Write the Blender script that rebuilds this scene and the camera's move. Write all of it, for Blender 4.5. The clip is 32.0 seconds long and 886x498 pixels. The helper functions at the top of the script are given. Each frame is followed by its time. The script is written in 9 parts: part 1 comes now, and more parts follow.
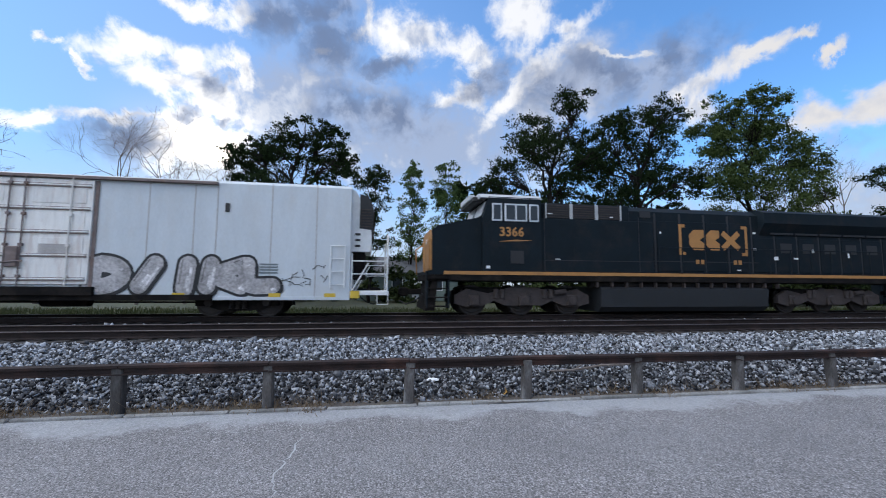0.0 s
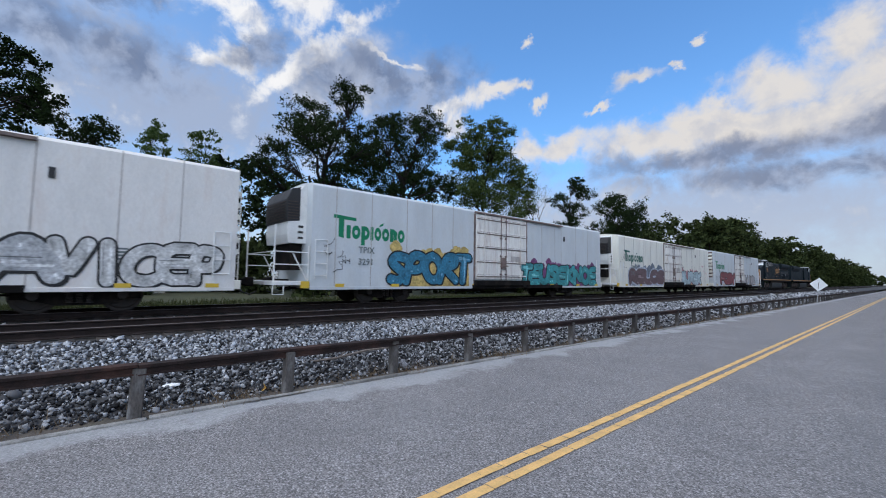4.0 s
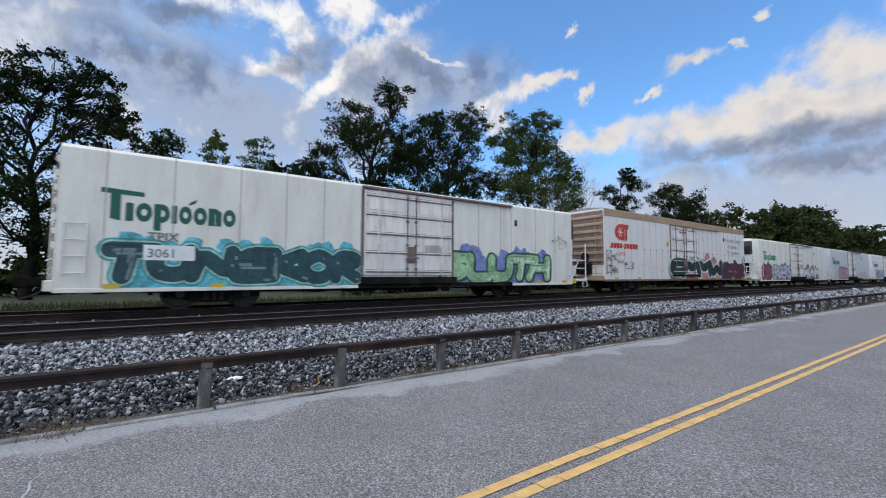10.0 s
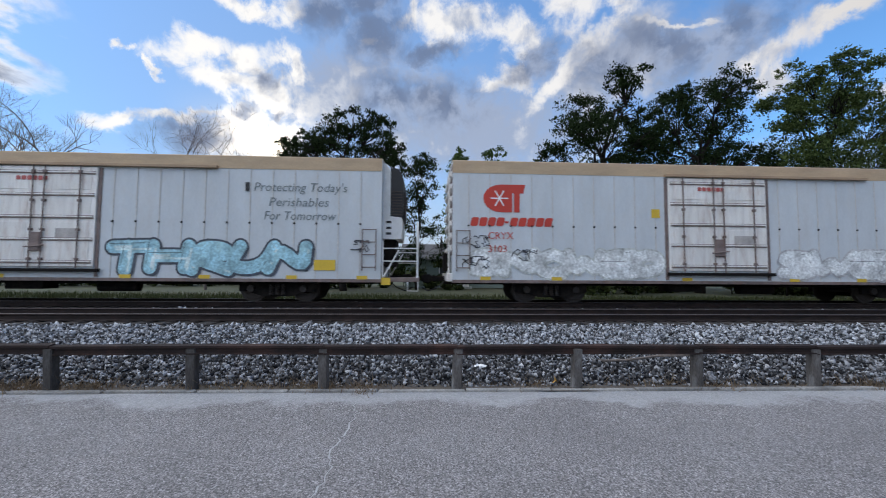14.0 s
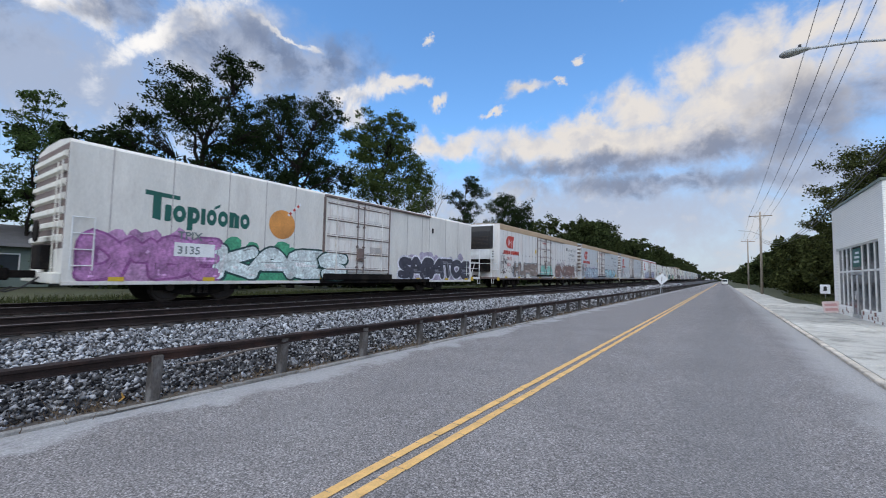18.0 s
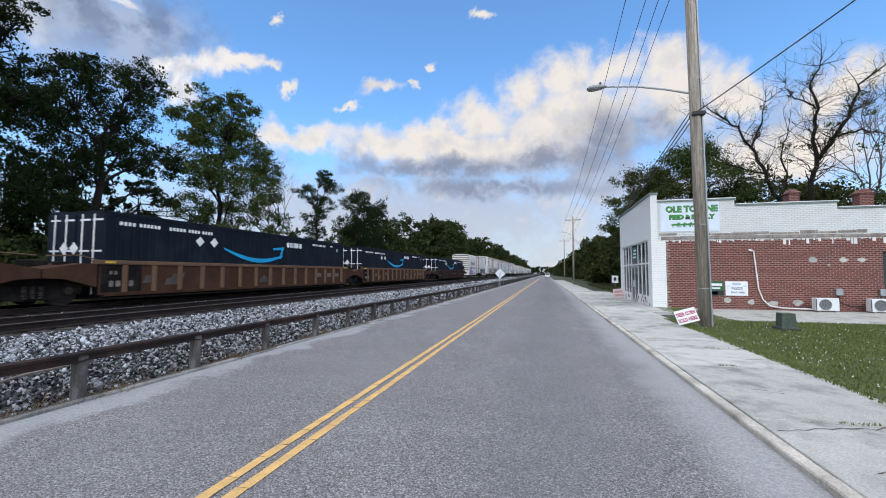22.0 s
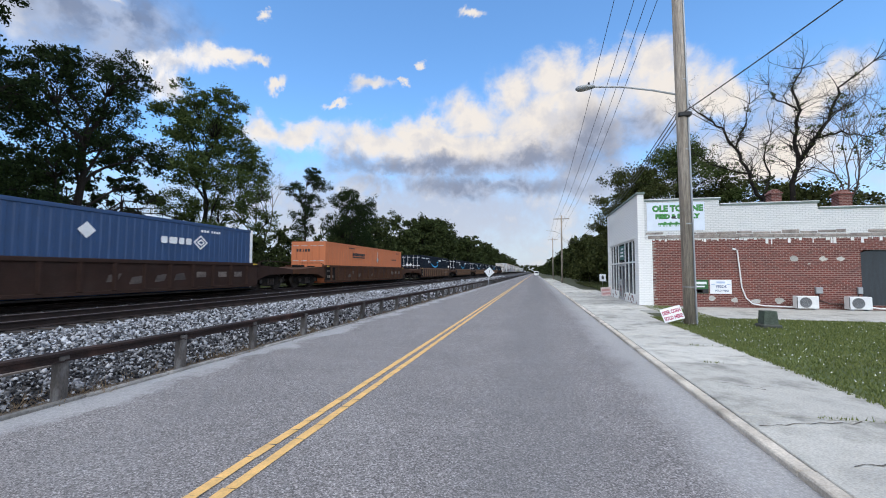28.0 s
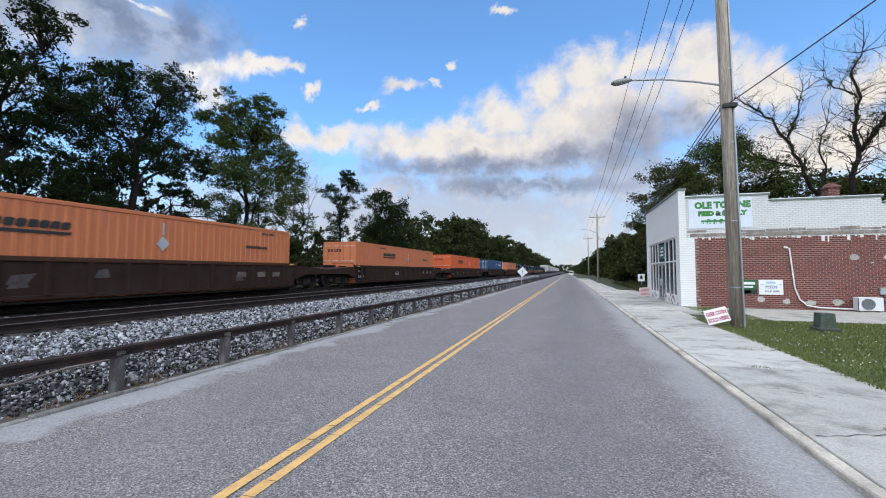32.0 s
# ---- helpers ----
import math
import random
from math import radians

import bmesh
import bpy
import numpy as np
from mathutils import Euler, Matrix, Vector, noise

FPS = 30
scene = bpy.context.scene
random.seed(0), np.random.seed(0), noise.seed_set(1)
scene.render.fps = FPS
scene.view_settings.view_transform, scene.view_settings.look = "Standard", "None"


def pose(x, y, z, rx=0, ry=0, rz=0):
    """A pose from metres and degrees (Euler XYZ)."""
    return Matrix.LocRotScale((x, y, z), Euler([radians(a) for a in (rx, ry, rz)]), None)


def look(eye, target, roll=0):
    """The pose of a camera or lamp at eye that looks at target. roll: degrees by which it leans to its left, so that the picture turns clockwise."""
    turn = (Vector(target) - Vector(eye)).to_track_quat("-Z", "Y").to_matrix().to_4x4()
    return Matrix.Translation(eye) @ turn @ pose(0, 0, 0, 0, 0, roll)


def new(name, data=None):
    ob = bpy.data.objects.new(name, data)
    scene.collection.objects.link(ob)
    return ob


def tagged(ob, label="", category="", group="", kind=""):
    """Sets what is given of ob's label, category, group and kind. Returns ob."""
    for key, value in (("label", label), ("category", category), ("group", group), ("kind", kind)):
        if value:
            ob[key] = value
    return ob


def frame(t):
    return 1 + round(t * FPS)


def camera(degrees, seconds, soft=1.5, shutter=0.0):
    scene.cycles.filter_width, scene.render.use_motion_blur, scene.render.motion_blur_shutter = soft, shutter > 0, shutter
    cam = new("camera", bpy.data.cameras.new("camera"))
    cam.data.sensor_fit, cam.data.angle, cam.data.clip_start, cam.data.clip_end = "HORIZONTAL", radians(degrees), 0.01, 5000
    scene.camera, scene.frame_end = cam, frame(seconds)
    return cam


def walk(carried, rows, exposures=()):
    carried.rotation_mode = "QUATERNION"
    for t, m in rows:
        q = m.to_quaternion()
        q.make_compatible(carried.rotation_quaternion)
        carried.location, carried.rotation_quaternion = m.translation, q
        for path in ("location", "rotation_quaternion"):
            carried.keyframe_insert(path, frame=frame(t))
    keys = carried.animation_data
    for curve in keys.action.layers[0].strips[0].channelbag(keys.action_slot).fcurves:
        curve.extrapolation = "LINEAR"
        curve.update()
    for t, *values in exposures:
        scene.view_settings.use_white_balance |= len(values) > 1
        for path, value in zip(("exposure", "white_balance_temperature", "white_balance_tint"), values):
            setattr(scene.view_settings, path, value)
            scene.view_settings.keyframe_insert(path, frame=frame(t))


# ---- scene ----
cam = camera(94.8, 32.0, soft=1.0, shutter=0.1)
PATH = [
    (0, pose(0, 0, 1.65, 95.17, -0.50, 80.47)),
    (0.5, pose(0, 0, 1.65, 95.32, -0.11, 76.49)),
    (1, pose(0, 0, 1.65, 95.24, 0.12, 73.16)),
    (1.5, pose(0, 0, 1.65, 94.94, 0.25, 70.25)),
    (2, pose(0, 0, 1.65, 94.61, 0.44, 67.34)),
    (2.5, pose(0, 0, 1.65, 94.34, 0.47, 64.11)),
    (3, pose(0, 0, 1.65, 94.11, 0.16, 59.94)),
    (3.5, pose(0, 0, 1.65, 94.04, -0.47, 54.63)),
    (4, pose(0, 0, 1.65, 94.15, -0.97, 48.82)),
    (4.5, pose(0, 0, 1.65, 94.27, -1.40, 43.27)),
    (6.5, pose(0, 0, 1.65, 94.12, -0.28, 30.94)),
    (7, pose(0, 0, 1.65, 94.02, -0.24, 30.52)),
    (7.5, pose(0, 0, 1.65, 93.83, -0.27, 31.67)),
    (8, pose(0, 0, 1.65, 93.68, -0.20, 34.75)),
    (8.5, pose(0, 0, 1.65, 93.64, -0.18, 39.27)),
    (9, pose(0, 0, 1.65, 93.63, -0.16, 44.66)),
    (9.5, pose(0, 0, 1.65, 93.65, -0.34, 50.14)),
    (10, pose(0, 0, 1.65, 93.70, -0.33, 55.21)),
    (10.5, pose(0, 0, 1.65, 93.82, -0.61, 60.43)),
    (11, pose(0, 0, 1.65, 93.99, -0.73, 66.04)),
    (11.5, pose(0, 0, 1.65, 94.05, -0.65, 72.10)),
    (12, pose(0, 0, 1.65, 94.04, -0.47, 77.83)),
    (12.5, pose(0, 0, 1.65, 93.91, -0.39, 82.68)),
    (13, pose(0, 0, 1.65, 93.64, -0.45, 85.83)),
    (13.5, pose(0, 0, 1.65, 93.31, -0.56, 87.19)),
    (15.5, pose(0, 0, 1.65, 93.33, -0.60, 80.39)),
    (16, pose(0, 0, 1.65, 93.46, -0.70, 74.13)),
    (16.5, pose(0, 0, 1.65, 93.65, -0.96, 65.27)),
    (17, pose(0, 0, 1.65, 93.63, -1.35, 54.71)),
    (17.5, pose(0, 0, 1.65, 93.60, -1.51, 44.04)),
    (18, pose(0, 0, 1.65, 93.59, -1.23, 34.42)),
    (18.5, pose(0, 0, 1.65, 93.52, -0.88, 26.72)),
    (19, pose(0, 0, 1.65, 93.41, -0.50, 21.24)),
    (19.5, pose(0, 0, 1.65, 93.41, -0.23, 17.83)),
    (20, pose(0, 0, 1.65, 93.39, -0.18, 15.98)),
    (20.5, pose(0, 0, 1.65, 93.43, -0.17, 15.07)),
    (21, pose(0, 0, 1.65, 93.45, -0.21, 14.60)),
    (21.5, pose(0, 0, 1.65, 93.47, -0.21, 14.36)),
    (22, pose(0, 0, 1.65, 93.46, -0.21, 14.20)),
    (22.5, pose(0, 0, 1.65, 93.45, -0.20, 14.09)),
    (23, pose(0, 0, 1.65, 93.43, -0.22, 13.99)),
    (23.5, pose(0, 0, 1.65, 93.37, -0.20, 13.78)),
    (24, pose(0, 0, 1.65, 93.36, -0.20, 13.60)),
    (24.5, pose(0, 0, 1.65, 93.31, -0.15, 13.37)),
    (25, pose(0, 0, 1.65, 93.24, -0.18, 13.16)),
    (25.5, pose(0, 0, 1.65, 93.23, -0.16, 12.98)),
    (27.5, pose(0, 0, 1.65, 93.22, -0.21, 12.67)),
    (28, pose(0, 0, 1.65, 93.25, -0.23, 12.71)),
    (28.5, pose(0, 0, 1.65, 93.26, -0.27, 12.83)),
    (29, pose(0, 0, 1.65, 93.29, -0.30, 12.93)),
    (29.5, pose(0, 0, 1.65, 93.30, -0.33, 12.95)),
    (30, pose(0, 0, 1.65, 93.29, -0.31, 13.03)),
    (30.5, pose(0, 0, 1.65, 93.30, -0.30, 13.16)),
    (31, pose(0, 0, 1.65, 93.33, -0.31, 13.46)),
    (31.5, pose(0, 0, 1.65, 93.33, -0.30, 14.55)),
    (32, pose(0, 0, 1.65, 93.22, -0.17, 17.25)),
]
EXPOSURES = [(0.0, -0.03, 6150, 10), (1.5, -0.18, 6110, 10), (4.5, -0.13, 6250, 10), (7.0, -0.12, 6220, 10), (9.0, -0.08, 6470, 10), (11.0, -0.09, 6480, 10), (13.0, -0.17, 6400, 10), (16.0, -0.18, 6360, 10), (17.5, -0.14, 6400, 10), (19.0, 0.05, 6520, 10), (32.0, 0.10, 6560, 10)]
walk(cam, PATH, EXPOSURES)

# ---- world: evening sky with broken cloud, high veiled light ----
SUN_AZ, SUN_EL = -166.0, 56.0


# clouds in view: bearing and height in degrees, half length, half depth, tilt
BRIGHT_SOUTH = [(126.7, 24.1, 1.2, 0.7, 3), (123.5, 23.0, 1.8, 0.5, 44), (119.1, 25.6, 6.0, 1.6, -12), (113.8, 25.7, 3.6, 2.2, -15), (115.7, 23.1, 4.4, 1.8, 1), (109.9, 21.6, 3.9, 2.6, 20), (108.0, 25.8, 1.2, 2.3, -25), (113.3, 31.4, 5.0, 1.1, 7), (108.3, 32.2, 2.2, 1.5, 4), (119.1, 18.1, 6.2, 0.8, -14), (126.1, 16.4, 3.8, 0.9, -16), (113.0, 17.2, 5.9, 3.2, -11)]
BRIGHT_WEST = [(91.5, 33.7, 1.5, 2.2, -5), (85.3, 32.3, 5.7, 2.7, 5), (76.8, 30.7, 3.4, 2.3, 17), (78.2, 25.6, 3.3, 1.4, 0), (69.1, 34.1, 4.7, 3.2, -38), (68.0, 27.4, 8.9, 1.5, -34), (62.6, 32.6, 1.5, 0.8, 8), (57.2, 28.6, 3.6, 0.4, 10), (47.3, 23.5, 4.1, 1.3, -29), (42.2, 25.3, 3.8, 0.9, 0), (38.2, 25.4, 2.4, 0.5, -14), (35.4, 23.2, 1.7, 0.6, -32), (97.7, 30.3, 1.2, 0.5, -8)]
BRIGHT_SMALL = [(46.9, 20.8, 2.7, 2.1, -12), (37.6, 30.8, 0.9, 0.5, -11), (23.0, 24.5, 3.8, 1.0, -14), (28.2, 22.2, 1.5, 0.4, -5), (8.9, 33.5, 1.4, 0.5, 2), (15.3, 27.6, 0.7, 0.5, 0), (17.9, 25.9, 0.7, 0.5, -1)]
BRIGHT_BANK = [(37.9, 17.6, 3.1, 1.8, -7), (32.2, 18.0, 4.8, 1.8, -5), (22.2, 18.0, 6.7, 2.1, -2), (15.8, 19.2, 4.8, 1.9, -1), (8.9, 20.8, 5.2, 2.7, 2), (2.6, 23.5, 4.0, 3.2, -5), (-2.8, 25.1, 4.8, 3.1, -2), (-8.6, 25.9, 3.8, 2.3, 0), (-15.1, 24.9, 4.7, 2.7, 12), (-3.1, 20.7, 11.5, 3.9, -9), (11.8, 17.7, 24.3, 2.4, 0), (-16.5, 21.3, 6.7, 3.7, 11), (-22.2, 20.4, 3.0, 2.4, -9), (-30.5, 17.9, 4.0, 1.8, -24), (-26.8, 12.9, 7.4, 3.2, 10)]
GREY_WEST = [(103.7, 32.2, 3.6, 2.9, -11), (96.9, 30.6, 4.5, 4.2, -8), (98.3, 34.5, 6.9, 2.1, -9), (94.7, 23.2, 4.3, 3.5, -6), (87.6, 23.1, 7.2, 3.2, 6), (88.5, 29.0, 4.1, 1.2, -4), (75.3, 27.1, 5.3, 1.4, -34), (58.9, 26.9, 7.3, 2.0, 12), (65.3, 26.1, 3.9, 2.7, 6), (111.4, 23.5, 1.8, 1.6, 19), (113.4, 19.6, 1.7, 1.1, -12), (109.5, 20.1, 1.4, 0.9, -11), (118.9, 15.9, 4.6, 2.4, -12)]
GREY_BANK = [(13.4, 14.7, 16.4, 1.3, 0), (0.7, 15.5, 9.0, 1.6, -4), (-7.3, 17.1, 4.8, 3.6, -14), (7.0, 12.1, 14.7, 1.4, 1), (52.2, 26.4, 6.4, 2.6, -12), (-14.6, 17.5, 3.7, 2.6, 9)]
VEILS = [(81.0, 19.3, 25.2, 7.4, -1), (101.5, 23.4, 8.7, 6.0, -8), (51.6, 22.2, 5.1, 4.5, 10), (13.4, 8.3, 30.4, 6.7, 0), (-9.3, 11.3, 13.4, 5.7, 4), (2.0, 17.0, 26.0, 5.5, -6), (64.0, 25.0, 14.0, 6.0, -8), (-26.0, 14.0, 12.0, 7.0, 0), (18.0, 7.0, 42.0, 8.0, 0)]


def build_world():
    w = bpy.data.worlds.new("evening_sky")
    scene.world = w
    w.use_nodes = True
    nt = w.node_tree
    nt.nodes.clear()

    def n(kind, **kw):
        node = nt.nodes.new(kind)
        for k, v in kw.items():
            node.inputs[k].default_value = v
        return node

    def put(sock, v):
        if isinstance(v, (int, float)):
            sock.default_value = v
        else:
            nt.links.new(v, sock)

    def m(op, a, b=0.0, c=0.0, clamp=False):
        node = nt.nodes.new("ShaderNodeMath")
        node.operation, node.use_clamp = op, clamp
        put(node.inputs[0], a), put(node.inputs[1], b), put(node.inputs[2], c)
        return node.outputs[0]

    def ramp(v, lo, hi, a=0.0, b=1.0):
        node = nt.nodes.new("ShaderNodeMapRange")
        node.interpolation_type = "SMOOTHSTEP"
        put(node.inputs[0], v), put(node.inputs[1], lo), put(node.inputs[2], hi), put(node.inputs[3], a), put(node.inputs[4], b)
        return node.outputs[0]

    def mix(f, a, b):
        node = nt.nodes.new("ShaderNodeMix")
        node.data_type = "RGBA"
        put(node.inputs[0], f)
        for sock, v in ((node.inputs[6], a), (node.inputs[7], b)):
            if isinstance(v, tuple):
                sock.default_value = (*v, 1)
            else:
                nt.links.new(v, sock)
        return node.outputs[2]

    tc = n("ShaderNodeTexCoord")
    sep = n("ShaderNodeSeparateXYZ")
    nt.links.new(tc.outputs["Generated"], sep.inputs[0])
    x, y, z = sep.outputs
    sky = n("ShaderNodeTexSky")
    sky.sky_type, sky.sun_disc = "NISHITA", False
    sky.sun_elevation, sky.sun_rotation = radians(SUN_EL), radians(360 - SUN_AZ)
    sky.air_density, sky.dust_density, sky.ozone_density = 1.0, 1.0, 1.4
    # cloud sheet seen from below
    zz = m("ADD", m("MAXIMUM", z, 0.0), 0.24)
    comb = n("ShaderNodeCombineXYZ")
    put(comb.inputs[0], m("DIVIDE", x, zz)), put(comb.inputs[1], m("DIVIDE", y, zz)), put(comb.inputs[2], 3.7)

    def noise_at(scale, detail, rough, shift, dist=0.0):
        mp = n("ShaderNodeMapping")
        mp.inputs["Location"].default_value = shift
        nt.links.new(comb.outputs[0], mp.inputs[0])
        t = n("ShaderNodeTexNoise", Scale=scale, Detail=detail, Roughness=rough, Distortion=dist)
        nt.links.new(mp.outputs[0], t.inputs["Vector"])
        return t.outputs["Fac"]

    big = noise_at(1.7, 2.0, 0.5, (5.3, 1.4, 0.0))
    puff = noise_at(4.8, 6.0, 0.54, (0.6, 1.9, 0.0), 0.2)
    az = m("MULTIPLY", m("ARCTAN2", m("MULTIPLY", x, -1.0), y), 57.29578)
    el = m("MULTIPLY", m("ARCSINE", z), 57.29578)

    def fleece(scale, detail, rough, shift, socket="Fac"):
        mp = n("ShaderNodeMapping")
        mp.inputs["Location"].default_value = shift
        nt.links.new(tc.outputs["Generated"], mp.inputs[0])
        t = n("ShaderNodeTexNoise", Scale=scale, Detail=detail, Roughness=rough, Distortion=0.25)
        nt.links.new(mp.outputs[0], t.inputs["Vector"])
        return t.outputs[socket]

    # bearing and height of each cloud, ragged by noise
    spot = n("ShaderNodeCombineXYZ")
    put(spot.inputs[0], az), put(spot.inputs[1], el)
    stir = n("ShaderNodeVectorMath")
    stir.operation = "MULTIPLY_ADD"
    nt.links.new(fleece(10.0, 7.0, 0.62, (3.1, 0.4, 1.7), "Color"), stir.inputs[0])
    stir.inputs[1].default_value, stir.inputs[2].default_value = (9.0, 6.5, 0.0), (-4.5, -3.25, 0.0)
    ragged = n("ShaderNodeVectorMath")
    nt.links.new(spot.outputs[0], ragged.inputs[0]), nt.links.new(stir.outputs[0], ragged.inputs[1])

    flat_sep = n("ShaderNodeSeparateXYZ")
    nt.links.new(ragged.outputs[0], flat_sep.inputs[0])

    def heap(clouds, grow):
        """How deep in the nearest cloud; each step takes in the one before as a third, negligible axis."""
        near = 9.0
        for a, e, wide, high, tilt in clouds:
            mp = n("ShaderNodeMapping")
            mp.vector_type = "TEXTURE"
            mp.inputs["Location"].default_value = (a, e, 0)
            mp.inputs["Rotation"].default_value = (0, 0, radians(tilt))
            mp.inputs["Scale"].default_value = (wide * grow, high * grow, 1e6)
            at = n("ShaderNodeCombineXYZ")
            put(at.inputs[0], flat_sep.outputs[0]), put(at.inputs[1], flat_sep.outputs[1]), put(at.inputs[2], near)
            nt.links.new(at.outputs[0], mp.inputs[0])
            ln = n("ShaderNodeVectorMath")
            ln.operation = "LENGTH"
            nt.links.new(mp.outputs[0], ln.inputs[0])
            near = m("MINIMUM", ln.outputs["Value"], near)
        return m("SUBTRACT", 1.0, near)

    curd = m("SUBTRACT", fleece(17.0, 8.0, 0.6, (0.7, 2.2, 5.1)), 0.5)
    wisp = m("SUBTRACT", fleece(7.0, 6.0, 0.55, (4.2, 8.8, 0.3)), 0.5)
    white = m("MAXIMUM", m("MAXIMUM", heap(BRIGHT_SOUTH, 1.2), heap(BRIGHT_WEST, 1.38)), m("MAXIMUM", heap(BRIGHT_SMALL, 1.25), heap(BRIGHT_BANK, 1.3)))
    bank = ramp(az, 55.0, 35.0)
    white = m("ADD", white, m("MULTIPLY", curd, m("MULTIPLY_ADD", bank, -0.8, 1.9)))
    grey = m("ADD", m("MAXIMUM", heap(GREY_WEST, 1.12), heap(GREY_BANK, 1.25)), m("MULTIPLY", m("ADD", curd, wisp), 0.9))
    thin = m("ADD", heap(VEILS, 1.1), m("MULTIPLY", m("ADD", curd, wisp), 1.0))
    # broken cloud over the rest of the sky
    seen = m("MULTIPLY", m("MULTIPLY", ramp(az, 138.0, 128.0), ramp(az, -44.0, -36.0)), ramp(el, 43.0, 37.0))
    cover = m("ADD", m("ADD", m("MULTIPLY", puff, 1.15), m("MULTIPLY", big, 0.7)), 0.02)
    rest = m("SUBTRACT", 1.0, seen)
    broken = m("MULTIPLY", ramp(cover, 0.90, 1.04), rest)
    a_white = m("MAXIMUM", m("MULTIPLY", ramp(white, -0.12, 0.78), ramp(m("ADD", white, m("MULTIPLY", wisp, 1.5)), -0.2, 0.35, 0.35, 1.0)), broken)
    a_grey = m("MAXIMUM", ramp(grey, -0.35, 0.95), m("MULTIPLY", ramp(cover, 0.99, 1.15), rest))
    a_thin = m("MULTIPLY", ramp(thin, -0.2, 0.8), 0.88)
    # billows: darker on the side turned from the light
    turned = m("SUBTRACT", fleece(17.0, 5.0, 0.5, (0.7 + 0.02, 2.2 - 0.008, 5.1 - 0.03)), 0.5)
    relief = m("MULTIPLY", m("SUBTRACT", turned, curd), 4.2)
    deep = m("ADD", m("ADD", relief, ramp(white, 0.5, 1.2, 0.0, 0.42)), ramp(wisp, -0.04, 0.18, -0.12, 0.34), clamp=True)
    glow = m("MULTIPLY", ramp(m("ABSOLUTE", m("SUBTRACT", az, 108.0)), 60.0, 0.0), ramp(el, 60.0, 10.0))
    core = m("MULTIPLY", ramp(m("ABSOLUTE", m("SUBTRACT", az, 112.0)), 12.0, 0.0), ramp(m("ABSOLUTE", m("SUBTRACT", el, 15.0)), 8.0, 0.0))
    lit = mix(glow, mix(bank, (0.98, 0.96, 0.95), (0.86, 0.80, 0.735)), (1.30, 1.24, 1.14))
    lit = mix(core, lit, (3.6, 3.2, 2.6))
    dark = mix(bank, (0.185, 0.24, 0.375), (0.235, 0.275, 0.385))
    veil = mix(bank, (0.43, 0.49, 0.63), (0.44, 0.485, 0.61))
    haze = m("MULTIPLY", ramp(el, 16.0, 1.0), 0.8)
    veil = mix(m("MULTIPLY", m("MULTIPLY", haze, bank), 0.8), veil, (0.60, 0.63, 0.715))
    tint = n("ShaderNodeVectorMath")
    tint.operation = "MULTIPLY"
    nt.links.new(sky.outputs[0], tint.inputs[0])
    tint.inputs[1].default_value = (0.145, 0.215, 0.265)
    clear = mix(m("MULTIPLY", glow, 0.55), tint.outputs[0], (0.46, 0.60, 0.84))
    clear = mix(haze, clear, (0.60, 0.64, 0.73))
    clear = mix(m("MULTIPLY", core, 0.6), clear, (1.15, 1.08, 0.95))
    col = mix(a_thin, clear, mix(ramp(m("ADD", wisp, m("MULTIPLY", curd, 0.7)), 0.0, 0.2), veil, mix(0.45, veil, lit)))
    col = mix(m("MULTIPLY", a_white, 0.95), col, mix(m("MULTIPLY", deep, m("MULTIPLY_ADD", bank, -0.38, 0.82)), lit, mix(core, veil, (0.75, 0.70, 0.66))))
    col = mix(m("MULTIPLY", a_grey, 0.9), col, mix(m("MULTIPLY", m("ADD", relief, ramp(wisp, 0.05, -0.14)), 0.9, clamp=True), dark, veil))
    bg = n("ShaderNodeBackground", Strength=1.0)
    nt.links.new(col, bg.inputs[0])
    out = n("ShaderNodeOutputWorld")
    nt.links.new(bg.outputs[0], out.inputs[0])


build_world()
sun_data = bpy.data.lights.new("sun", "SUN")
sun_data.energy, sun_data.angle, sun_data.color = 2.7, radians(110), (1.0, 0.93, 0.83)
sun = new("sun", sun_data)
sd = Vector((-math.sin(radians(SUN_AZ)) * math.cos(radians(SUN_EL)), math.cos(radians(SUN_AZ)) * math.cos(radians(SUN_EL)), math.sin(radians(SUN_EL))))
sun.matrix_world = look(sd * 100, (0, 0, 0))
